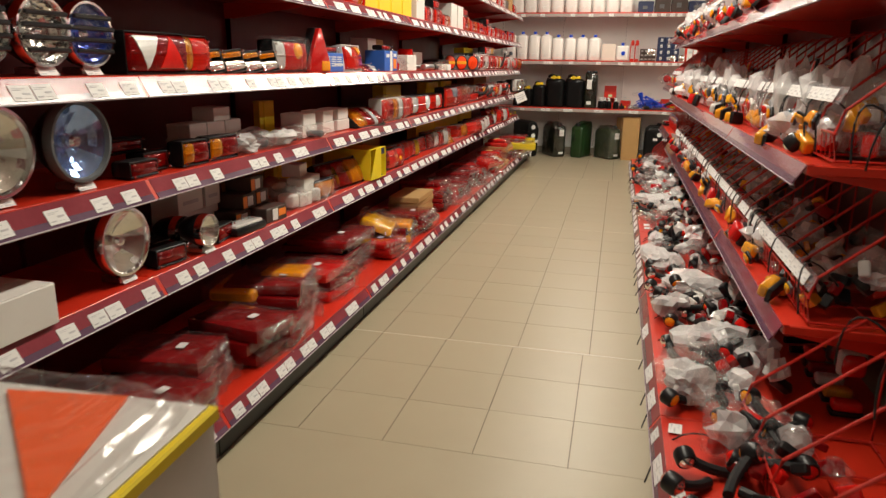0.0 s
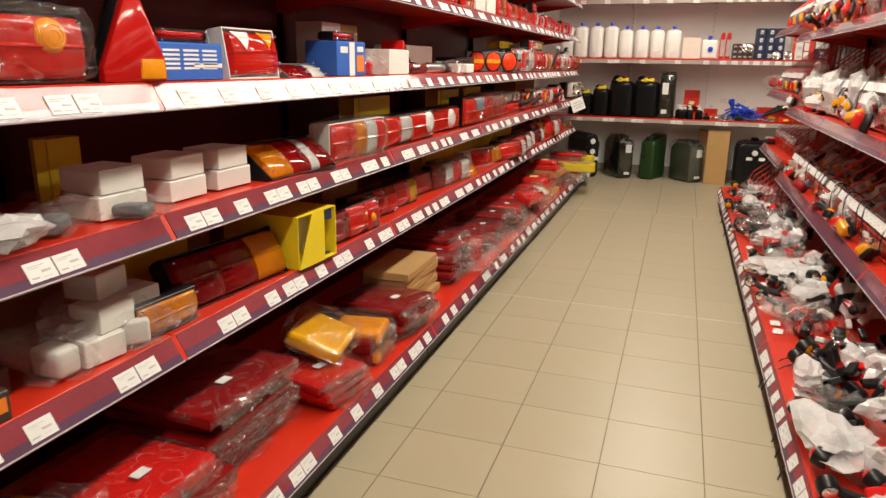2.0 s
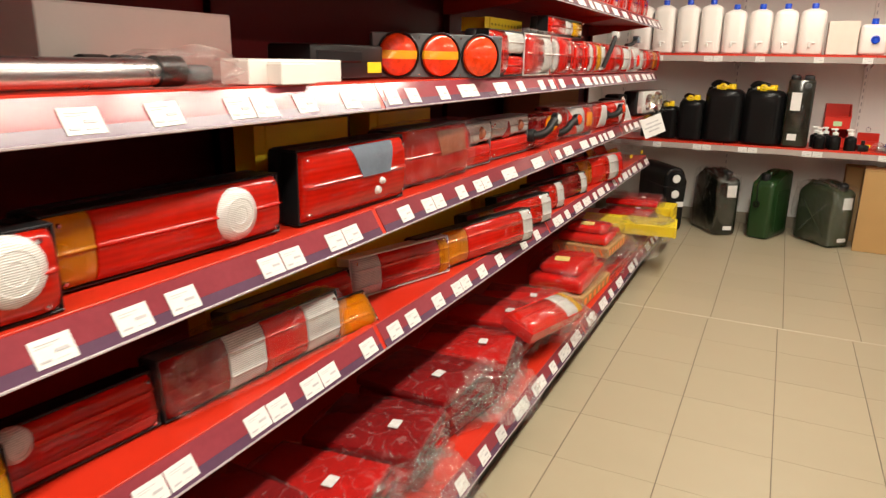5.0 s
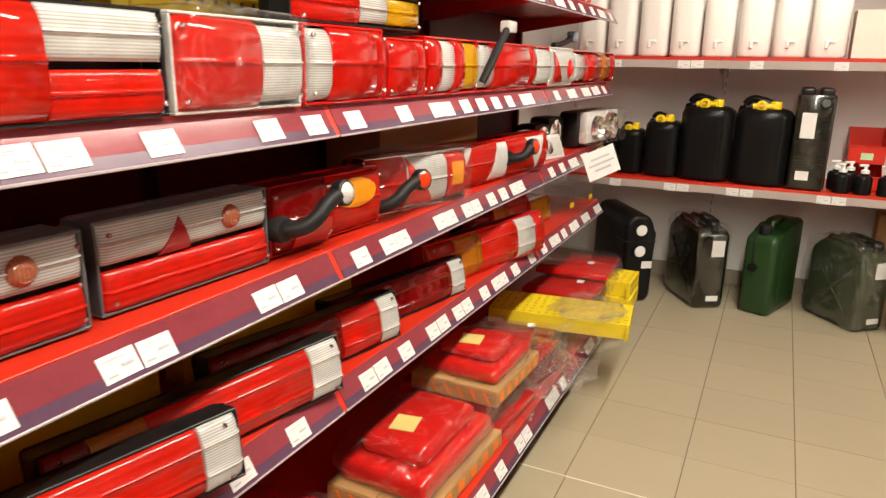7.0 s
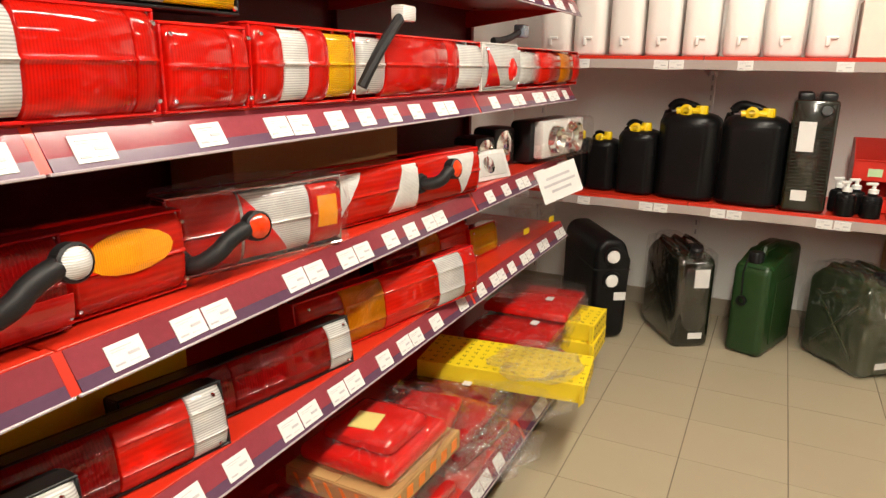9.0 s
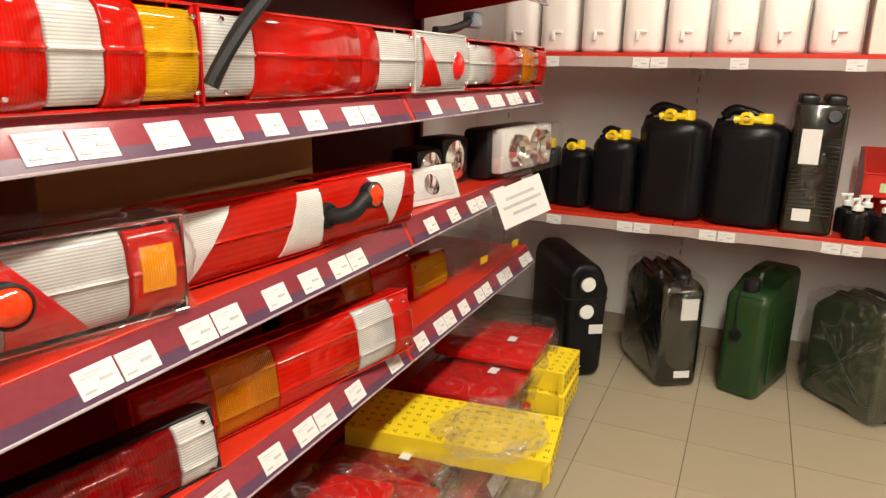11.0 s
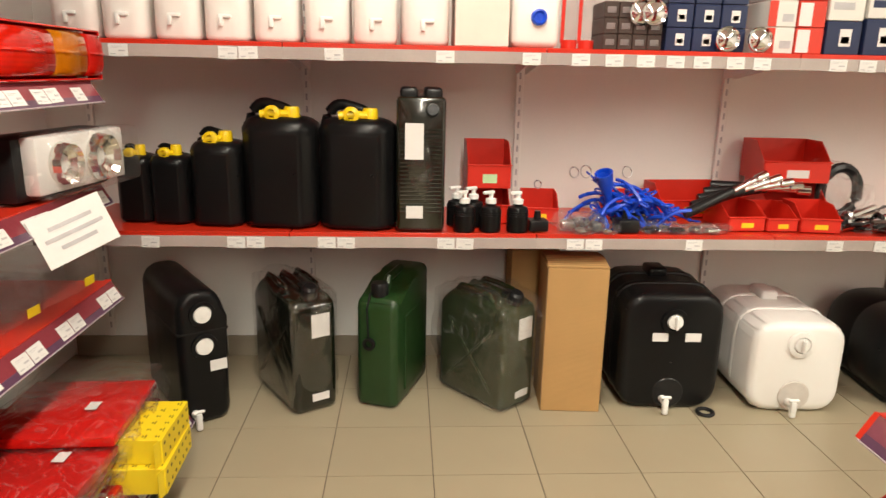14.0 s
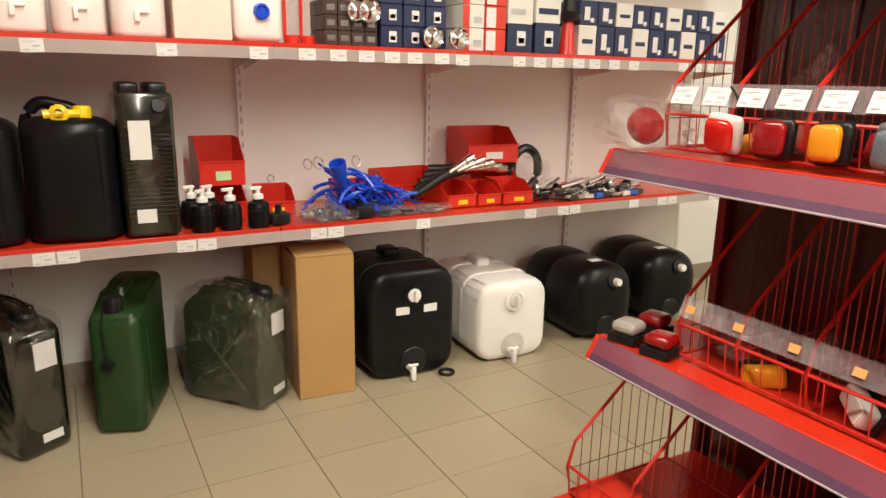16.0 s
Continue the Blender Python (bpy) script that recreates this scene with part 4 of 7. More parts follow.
for i in range(3):
    cx = 0.105 + 0.182 * i
    part("rim", lathe(bmesh.new(), [(0.078, -0.004), (0.084, 0.012), (0.088, 0.008), (0.088, -0.004)], 36, pose(cx, 0, 0.084, 90)), BLACK, g)
    dome = [(0.0, 0.031)] + [(0.004 + 0.0045 * k, 0.031 - 0.021 * (k / 16) ** 2.2 + (0.0009 if k % 2 else 0)) for k in range(17)] + [(0.080, 0.0)]
    ln = part("round_lens", lathe(bmesh.new(), dome, 36, pose(cx, 0, 0.084, 90)), ORANGE_LENS, g, smooth=25)
    if i < 2:
        bm = lathe(bmesh.new(), [(r0 + 0.0006, h0 + 0.0016) for r0, h0 in dome], 36, pose(cx, 0, 0.084, 90))
        for z, clear in ((0.070, False), (0.101, True)):
            bmesh.ops.bisect_plane(bm, geom=bm.verts[:] + bm.edges[:] + bm.faces[:], plane_co=(0, 0, z), plane_no=(0, 0, 1), clear_outer=clear, clear_inner=not clear)
        part("amber_band", bm, LYEL, ln, smooth=25)
    for u, v in ((-0.09, 0.012), (0.09, 0.15), (-0.088, 0.085)):
        s = part("screw", SCREW, None, g)
        s.matrix_basis = pose(cx + u, -0.002, v)
R3 = [
    (6.524, 0.330, 0.15, [(0.0, 0.42, 0, 1, "s"), (0.42, 1, 0.48, 1, "w"), (0.42, 1, 0, 0.48, "s")], BLACK, False),
    (6.865, 0.302, 0.15, [(0, 0.60, 0, 1, "s"), (0.60, 1, 0.05, 0.95, "w")], WHITEHSG, True),
    (7.180, 0.285, 0.15, [(0, 0.24, 0.03, 0.97, "w"), (0.24, 0.82, 0, 1, "r"), (0.82, 1, 0, 1, "r")], LRED2, False),
    (7.472, 0.185, 0.135, [(0, 0.72, 0, 1, "r"), (0.72, 1, 0, 1, "r")], LRED2, False),
    (7.664, 0.318, 0.145, [(0, 0.22, 0, 1, "r"), (0.22, 0.46, 0.03, 0.97, "w"), (0.46, 0.66, 0, 1, "r"), (0.66, 1, 0.04, 0.96, "y")], LRED2, False),
    (7.990, 0.685, 0.145, [(0, 0.15, 0.05, 0.95, "w"), (0.15, 0.62, 0, 1, "r"), (0.62, 0.73, 0, 1, "r"), (0.73, 1, 0.05, 0.95, "w")], LRED2, False),
    (8.690, 0.310, 0.145, [(0, 1, 0, 1, "w"), ("c", 0.7, 0.45, 0.038, "r"), ("t", [(0.02, 0.9), (0.02, 0.1), (0.4, 0.1)], "s")], WHITEHSG, False),
    (9.010, 0.76, 0.14, [(0, 0.27, 0.08, 0.92, "w"), (0.27, 0.6, 0.05, 0.95, "s"), (0.6, 0.84, 0.05, 0.95, "a"), (0.85, 1, 0.05, 0.95, "r")], LRED2, False),
]
for y, L, H, cells, hs, wr in R3:
    tail_lamp(L, H, 0.10, cells, spot_left(-1.337, y, Z3), hs, "long red tail lamp with clear and amber ribbed segments", wr)
tail_lamp(0.5, 0.075, 0.09, [(0, 0.45, 0, 1, "s"), (0.45, 0.68, 0.06, 0.94, "w"), (0.68, 0.97, 0.06, 0.94, "y")], spot_left(-1.35, 7.16, Z3 + 0.152), label="red tail lamp lying on other lamps")
g = thing("marker_lamp", "clearance marker lamp on a ribbed black rubber arm", "vehicle lamp", "marker lamps", spot_left(-1.325, 7.96, Z3))
part("rubber_arm", tube(bmesh.new(), arc((0.02, 0.0, 0.03), (0.05, -0.03, 0.12), (0.16, -0.02, 0.185)), 0.012, 8), RUBBER, g)
part("marker_lens", B(0.14, 0.20, -0.035, 0.0, 0.17, 0.205, 0.006, 2), LWHT, g)
g = thing("marker_lamp", "clearance marker lamp on a black rubber arm", "vehicle lamp", "marker lamps", spot_left(-1.40, 8.95, Z3 + 0.145))
part("rubber_arm", tube(bmesh.new(), arc((0.0, 0.02, 0.012), (0.08, 0.0, 0.012), (0.2, 0.0, 0.05)), 0.012, 8), RUBBER, g)
part("marker_lens", B(0.19, 0.25, -0.02, 0.02, 0.03, 0.075, 0.006, 2), LGRY, g)
for y in (6.95, 8.2, 8.9):
    yellow_box(0.35, 0.12, 0.05, spot_left(-1.52, y, Z3 + 0.16 if y < 7.5 else Z3), "yellow lamp carton lying behind tail lamps")

# ---- second shelf ----
spot_lamp(0.225, spot_left(-1.41, 1.30, Z2), FACET, "large round clear spot lamp on a shelf")
spot_lamp(0.225, spot_left(-1.40, 1.56, Z2), FACETB, "large round blue spot lamp on a shelf")
spot_lamp(0.225, spot_left(-1.41, 1.04, Z2), FACET, "large round clear spot lamp on a shelf")
for i, (y, w, h) in enumerate(((1.74, 0.12, 0.05), (1.87, 0.11, 0.06), (1.72, 0.2, 0.045))):
    tail_lamp(w, h, 0.09, [(0.03, 0.97, 0.05, 0.95, "d")], spot_left(-1.38 - 0.05 * i, y, Z2 + (0.062 if i == 2 else 0), -4), label="small dark red lamp in a black housing")
for y, w in ((2.0, 0.13), (2.16, 0.16)):
    tail_lamp(w, 0.085, 0.08, [(0.03, 0.4, 0.05, 0.95, "a"), (0.4, 0.97, 0.05, 0.95, "d")], spot_left(-1.38, y, Z2, -6), label="amber and dark red indicator lamp")
for i, (y, z) in enumerate(((2.44, 0), (2.57, 0), (2.45, 0.055), (2.58, 0.055), (2.5, 0.11), (2.32, 0.0), (2.33, 0.055))):
    carton(0.12, 0.1, 0.052, spot_left(-1.58, y, Z2 + z, (i * 37) % 9 - 4), WCARD, WB)
for i, (x, y, s) in enumerate(((-1.42, 2.42, 0.17), (-1.44, 2.58, 0.2), (-1.42, 2.74, 0.18), (-1.43, 2.87, 0.17), (-1.52, 2.68, 0.2))):
    plastic_bag((x, y, Z2), (s, s, 0.1), 40 * i, i % 2 == 0, i, GREYHSG)
for i, (y, z, w) in enumerate(((2.99, 0, 0.14), (3.0, 0.057, 0.13), (3.22, 0, 0.145), (3.23, 0.057, 0.135), (3.41, 0, 0.15), (3.42, 0.057, 0.135))):
    carton(w, 0.12, 0.053, spot_left(-1.425, y, Z2 + z, (i * 23) % 7 - 3), WCARD, WB)
plastic_bag((-1.40, 3.06, Z2), (0.2, 0.12, 0.08), 15, False, 2, GREYHSG)
yellow_box(0.1, 0.06, 0.16, spot_left(-1.68, 3.1, Z2), "yellow lamp carton standing at the back")
tail_lamp(0.365, 0.165, 0.08, [(0.02, 0.34, 0.04, 0.96, "a"), (0.34, 0.62, 0.04, 0.96, "d"), (0.62, 0.76, 0.04, 0.96, "w"), (0.76, 0.98, 0.04, 0.96, "d")], spot_left(-1.365, 3.605, Z2 + 0.012, -4, -52), label="amber, red and clear tail lamp tilted back in a black housing")
R2 = [
    (3.985, 0.425, 0.14, [(0, 0.4, 0, 1, "s"), (0.4, 0.6, 0, 1, "a"), (0.6, 0.8, 0, 1, "w"), (0.8, 1, 0, 1, "s")], WHITEHSG, True, -3, None, -1.37),
    (4.43, 0.60, 0.13, [(0, 0.12, 0, 1, "a"), (0.12, 0.36, 0, 1, "s"), (0.36, 0.56, 0.03, 0.97, "w"), (0.56, 1, 0, 1, "s"), ("c", 0.88, 0.6, 0.05, "w")], BLACK, False, -3, None, -1.39),
    (5.05, 0.50, 0.125, [(0, 0.16, 0, 1, "a"), (0.16, 1, 0, 1, "s"), ("c", 0.74, 0.5, 0.052, "w")], BLACK, False, -4, None, -1.43),
    (5.60, 0.42, 0.165, [(0, 1, 0, 1, "s"), ("t", [(0.42, 0.95), (0.5, 0.5), (0.78, 0.5), (0.84, 0.95)], "g"), ("c", 0.66, 0.25, 0.012, "w"), ("c", 0.7, 0.38, 0.01, "w")], BLACK, False, -3, None, -1.385),
    (6.06, 0.43, 0.165, [(0, 1, 0, 1, "s"), ("t", [(0.5, 0.9), (0.55, 0.45), (0.9, 0.5), (0.9, 0.9)], "n")], BLACK, True, -4, None, -1.42),
    (6.40, 0.335, 0.15, [(0, 1, 0.5, 1, "w"), (0, 1, 0, 0.5, "s"), ("t", [(0.3, 0.5), (0.48, 0.5), (0.41, 0.9)], "d"), ("c", 0.72, 0.75, 0.022, "n")], GREYHSG, False, -3, None, -1.42),
    (6.765, 0.365, 0.15, [(0, 1, 0.5, 1, "w"), (0, 1, 0, 0.5, "s"), ("t", [(0.3, 0.5), (0.48, 0.5), (0.41, 0.9)], "d"), ("c", 0.72, 0.75, 0.022, "n")], GREYHSG, False, -3, None, -1.42),
    (7.145, 0.178, 0.145, [(0, 1, 0, 1, "d"), (0.3, 1, 0.02, 0.45, "s")], LDARK, False, -3, (0.1, 0.6, 0.9), -1.41),
    (7.328, 0.215, 0.14, [(0, 1, 0, 1, "s"), ("t", [(0.47 + 0.36 * math.cos(k * math.pi / 8), 0.66 + 0.24 * math.sin(k * math.pi / 8)) for k in range(16)], "a")], LRED2, False, -4, None, -1.415),
    (7.545, 0.40, 0.15, [(0, 0.35, 0, 1, "s"), (0.35, 0.76, 0.04, 0.96, "w"), (0.77, 0.97, 0.05, 0.95, "s"), (0.80, 0.93, 0.3, 0.8, "a"), ("t", [(0.36, 0.95), (0.36, 0.1), (0.62, 0.1)], "s")], CHROME, True, -15, (0.02, 0.4, 0.9), -1.445),
    (7.945, 0.39, 0.14, [(0, 1, 0, 1, "s"), ("t", [(0.06, 0.92), (0.12, 0.08), (0.38, 0.92)], "w"), ("t", [(0.66, 0.08), (0.80, 0.92), (0.95, 0.92), (0.95, 0.08)], "w")], LRED2, False, -8, None, -1.422),
    (8.29, 0.37, 0.14, [(0, 1, 0, 1, "s"), ("t", [(0.50, 0.92), (0.72, 0.08), (0.88, 0.92)], "w")], LRED2, False, -8, (0.12, 0.62, 0.55), -1.38),
]
for y, L, H, cells, hs, wr, a, ar, xf in R2:
    tail_lamp(L, H, 0.10, cells, spot_left(xf, y, Z2, a), hs, "red tail lamp with clear and coloured segments" + (" in plastic wrap" if wr else ""), wr, arm=ar)
g = thing("headlamp", "narrow clear lamp in a bright metal frame", "vehicle lamp", "vehicle lamps", spot_left(-1.465, 8.56, Z2, -14, -22))
part("frame", B(0, 0.46, 0, 0.05, 0, 0.105, 0.006, 2), SILVER, g)
part("lens", B(0.02, 0.44, -0.004, 0.02, 0.014, 0.09, 0.006, 2), LWHT, g)
for k in range(3):
    part("reflector", lathe(bmesh.new(), [(0, 0.004), (0.02, 0.006), (0.03, 0.002)], 18, pose(0.10 + 0.12 * k, -0.004, 0.052, 90)), CHROME, g)
for y, s in ((8.97, 0.13), (9.15, 0.15)):
    g = thing("headlamp", "black fog lamp with a clear round lens", "vehicle lamp", "vehicle lamps", spot_left(-1.47, y, Z2, -12))
    part("housing", B(0, s, 0.01, 0.12, 0, s, 0.02, 2), BLACK, g)
    part("lens", lathe(bmesh.new(), [(0, 0.014), (s * 0.25, 0.012), (s * 0.42, 0.0)], 24, pose(s / 2, 0.01, s / 2, 90)), FACET, g)
    part("bracket", B(-0.02, s + 0.02, 0.03, 0.045, 0, 0.012), BLACK, g)
g = thing("headlamp", "large clear rectangular headlamp jutting past the shelf end", "vehicle lamp", "vehicle lamps", spot_left(-1.335, 9.31, Z2, -8))
part("housing", B(0.0, 0.42, 0.06, 0.16, 0.0, 0.17, 0.02, 2), BLACK, g)
part("lens", B(0.02, 0.44, -0.03, 0.07, 0.012, 0.175, 0.02, 3), WRAP, g, "clear moulded glass")
part("reflector_plate", B(0.03, 0.43, 0.02, 0.066, 0.02, 0.168, 0.01, 2), SILVER, g)
part("reflector", lathe(bmesh.new(), [(0, -0.01), (0.03, 0.002), (0.05, 0.014), (0.062, 0.03), (0.068, 0.0)], 20, pose(0.30, 0.02, 0.093, 90)), FACET, g, smooth=0)
part("reflector", lathe(bmesh.new(), [(0, -0.01), (0.03, 0.002), (0.045, 0.014), (0.052, 0.03), (0.058, 0.0)], 20, pose(0.13, 0.02, 0.093, 90)), FACET, g, smooth=0)
carton(0.75, 0.2, 0.22, spot_left(-1.62, 7.9, Z2), CARD, "long brown carton at the back of the shelf")
for y in (4.6, 5.7, 6.2):
    yellow_box(0.34, 0.1, 0.2, spot_left(-1.56, y, Z2), "yellow lamp carton standing behind tail lamps")
g = thing("shelf_notice", "white paper notice with lines of print hanging off the shelf edge", "notice", "", pose(-1.345, 9.24, 0.895, -16, -14, 58))
part("sheet", B(0, 0.20, -0.002, 0, -0.13, 0.0), PAPER, g)
for i, (a, c) in enumerate(((0.04, 0.16), (0.02, 0.18), (0.05, 0.15))):
    part("print", B(a, c, -0.0032, -0.002, -0.045 - i * 0.026, -0.035 - i * 0.026), INK, g)

# ---- first shelf ----
carton(0.34, 0.2, 0.105, spot_left(-1.345, 1.02, Z1), WCARD, "long white cardboard box at the shelf edge")
spot_lamp(0.215, spot_left(-1.41, 1.70, Z1), FACET, "large round clear spot lamp on a shelf")
spot_lamp(0.12, spot_left(-1.37, 2.07, Z1), FACET, "small round clear lamp")
spot_lamp(0.11, spot_left(-1.46, 2.05, Z1), FACET, "small round clear lamp")
for i, (x, y) in enumerate(((-1.39, 1.83), (-1.46, 1.92), (-1.50, 2.05), (-1.38, 2.18))):
    tail_lamp(0.13, 0.06, 0.10, [(0.05, 0.95, 0.06, 0.94, "d")], spot_left(x, y, Z1, -10 + 6 * i), label="small dark red lamp in a black housing")
for i, (y, z, w) in enumerate(((2.18, 0, 0.17), (2.19, 0.092, 0.16), (2.36, 0, 0.1), (2.37, 0.092, 0.1))):
    carton(w, 0.12, 0.09, spot_left(-1.56, y, Z1 + z, (i * 31) % 7 - 3), WCARD, "white cardboard box with dark print", [(0.2, 0.8, 0.35, 0.5, INK)])
for i, (y, z) in enumerate(((2.42, 0), (2.53, 0), (2.64, 0), (2.48, 0.062), (2.59, 0.062), (2.55, 0.124))):
    carton(0.105, 0.12, 0.058, spot_left(-1.46, y, Z1 + z, (i * 29) % 7 - 3), KCARD, "small dark printed lamp box with a white label", [(0.35, 0.75, 0.15, 0.85, PAPER), (0.0, 0.3, 0.1, 0.9, OCARD)])
carton(0.15, 0.12, 0.06, spot_left(-1.38, 2.52, Z1, -6), KCARD, "small dark printed lamp box with a white label", [(0.3, 0.55, 0.1, 0.9, PAPER), (0.6, 0.95, 0.3, 0.8, OCARD)])
g = thing("marker_lamp", "flat white and black lamp", "vehicle lamp", "vehicle lamps", spot_left(-1.375, 2.28, Z1, -5))
part("housing", B(0, 0.2, 0.0, 0.1, 0, 0.03, 0.008, 2), BLACK, g)
part("lens", B(0.01, 0.19, 0.01, 0.09, 0.024, 0.042, 0.008, 2), LWHT, g)
for i, (x, y, s, mk) in enumerate(((-1.44, 2.84, 0.19, False), (-1.42, 3.03, 0.2, False), (-1.50, 2.96, 0.2, True), (-1.42, 3.16, 0.16, False))):
    plastic_bag((x, y, Z1), (s, s, 0.17 if i < 3 else 0.1), 50 * i, mk, i + 1, WHITEHSG)
for i, (x, y, z) in enumerate(((-1.40, 2.88, 0), (-1.41, 2.99, 0), (-1.40, 2.93, 0.062), (-1.42, 3.03, 0.062), (-1.44, 2.97, 0.124))):
    carton(0.105, 0.09, 0.058, spot_left(x, y, Z1 + z, (i * 41) % 15 - 7), WCARD, "small white box in a loose stack of boxes")
tail_lamp(0.45, 0.165, 0.08, [(0.02, 0.36, 0.04, 0.96, "d"), (0.36, 0.68, 0.04, 0.96, "d"), (0.68, 0.98, 0.04, 0.96, "a")], spot_left(-1.42, 3.24, Z1, -6, -26), label="dark red and amber lamp tilted back")
tail_lamp(0.2, 0.09, 0.07, [(0.02, 0.98, 0.04, 0.96, "a")], spot_left(-1.385, 3.03, Z1, -4), label="amber indicator lamp on a shelf")
g = thing("cardboard_box", "open yellow lamp carton with its end cut away", "box", "cartons", spot_left(-1.352, 3.70, Z1, -4))
W5, D5, H5 = 0.23, 0.3, 0.175
part("side_panel", B(0, 0.003, 0, D5, 0, H5), YCARD, g)
part("side_panel", B(W5 - 0.003, W5, 0, D5, 0, H5), YCARD, g)
part("top_panel", B(0.003, W5 - 0.003, 0, D5, H5 - 0.003, H5), YCARD, g)
part("bottom_panel", B(0.003, W5 - 0.003, 0, D5, 0, 0.003), YCARD, g)
part("back_panel", B(0.003, W5 - 0.003, 0.12, 0.123, 0.003, H5 - 0.003), WCARD, g)
part("front_flap", prism(bmesh.new(), [(0.0, 0.0), (0.15, 0.0), (0.15, H5), (0.08, H5)], -0.004, -0.001), YCARD, g)
part("print", B(0.16, 0.226, 0.02, 0.05, 0.0035, 0.006), NCARD, g)
part("print", B(0.155, 0.2, -0.0015, 0.0, H5 - 0.04, H5 - 0.004), NCARD, g)
yellow_box(0.4, 0.1, 0.17, spot_left(-1.62, 3.1, Z1), "long yellow lamp carton behind lamps")
R1 = [
    (3.99, 0.38, 0.125, [(0, 0.35, 0, 1, "d"), (0.35, 0.72, 0, 1, "s"), (0.72, 1, 0, 1, "s"), ("c", 0.82, 0.45, 0.018, "a")], BLACK, False, -5, -1.385, -6),
    (4.29, 0.40, 0.125, [(0, 0.5, 0, 1, "d"), (0.5, 0.75, 0, 1, "s"), (0.75, 1, 0, 1, "s")], BLACK, False, -6, -1.45, -6),
    (4.55, 0.40, 0.12, [(0, 0.45, 0, 1, "d"), (0.45, 0.78, 0, 1, "s"), (0.78, 1, 0, 1, "y")], BLACK, False, -6, -1.45, -6),
    (4.82, 0.42, 0.11, [(0, 1, 0, 1, "s"), ("c", 0.4, 0.75, 0.03, "w")], BLACK, False, -6, -1.48, -8),
    (5.24, 0.50, 0.125, [(0, 0.3, 0, 1, "d"), (0.3, 0.5, 0, 1, "w"), (0.5, 0.75, 0, 1, "s"), (0.75, 1, 0, 1, "w")], BLACK, True, -6, -1.43, -5),
    (5.50, 0.42, 0.12, [(0, 0.25, 0, 1, "a"), (0.25, 1, 0, 1, "s")], BLACK, False, -6, -1.50, -8),
    (5.53, 0.36, 0.10, [(0, 0.5, 0, 1, "d"), (0.5, 1, 0, 1, "a")], BLACK, False, -12, -1.43, -38),
    (5.97, 0.41, 0.12, [(0, 0.26, 0, 1, "w"), (0.26, 0.86, 0, 1, "s"), (0.86, 1, 0, 1, "a")], WHITEHSG, False, -17, -1.50, -6),
    (6.255, 0.66, 0.125, [(0, 0.18, 0, 1, "d"), (0.18, 0.36, 0, 1, "a"), (0.36, 0.88, 0, 1, "s"), (0.88, 1, 0, 1, "w")], BLACK, False, -13, -1.43, -8),
    (6.642, 0.62, 0.125, [(0, 0.12, 0, 1, "d"), (0.12, 0.28, 0, 1, "a"), (0.28, 0.85, 0, 1, "s"), (0.85, 1, 0, 1, "w")], BLACK, False, -11, -1.435, -8),
    (7.022, 0.56, 0.125, [(0, 0.3, 0, 1, "d"), (0.3, 0.62, 0, 1, "d"), (0.62, 0.86, 0, 1, "s"), (0.86, 1, 0, 1, "w")], BLACK, False, -12, -1.468, -10),
    (7.436, 0.56, 0.115, [(0, 0.4, 0, 1, "d"), (0.4, 0.86, 0, 1, "d"), (0.86, 1, 0, 1, "w")], BLACK, False, -12, -1.466, -10),
    (7.90, 0.72, 0.150, [(0, 0.2, 0, 1, "s"), (0.2, 0.40, 0, 1, "a"), (0.40, 0.72, 0, 1, "s"), (0.72, 0.89, 0, 1, "w"), (0.89, 1, 0, 1, "r")], LRED2, False, -12, -1.445, -8),
    (8.42, 0.55, 0.15, [(0, 0.4, 0, 1, "d"), (0.4, 0.62, 0, 1, "a"), (0.62, 1, 0, 1, "s")], BLACK, False, -8, -1.55, -10),
    (8.92, 0.2, 0.115, [(0, 1, 0, 1, "y")], LRED2, False, -6, -1.45, -8),
]
for y, L, H, cells, hs, wr, a, xf, tip in R1:
    tail_lamp(L, H, 0.075, cells, spot_left(xf, y, Z1 + 0.0005, a, tip), hs, "long red and amber tail lamp leaning back at the shelf edge", wr, ridged=True)
for i, (x, y, w) in enumerate(((-1.42, 9.12, 0.3), (-1.40, 9.38, 0.32))):
    g = thing("lamp_cover", "clear moulded plastic lamp cover", "lamp cover", "clear lamp covers", spot_left(x, y, Z1, -6, 0))
    bm = crumple(w, 0.26, 0.12, 70 + i, 8, 0.03)
    for v in bm.verts:
        v.co += Vector((w / 2, 0.13, 0))
    part("cover", bm, WRAP, g)
    part("sticker", B(w * 0.6, w * 0.6 + 0.05, -0.004, -0.002, 0.02, 0.045), YCARD, g)
for y, w in ((5.55, 0.5), (6.1, 0.5), (7.1, 0.6), (6.6, 0.4)):
    yellow_box(w, 0.1, 0.22, spot_left(-1.60, y, Z1), "long yellow lamp carton behind tail lamps")
for y in (2.9, 3.35, 3.85, 4.5):
    carton(0.36, 0.12, 0.17, spot_left(-1.70, y, Z1), CARD, "brown carton at the back of the shelf")

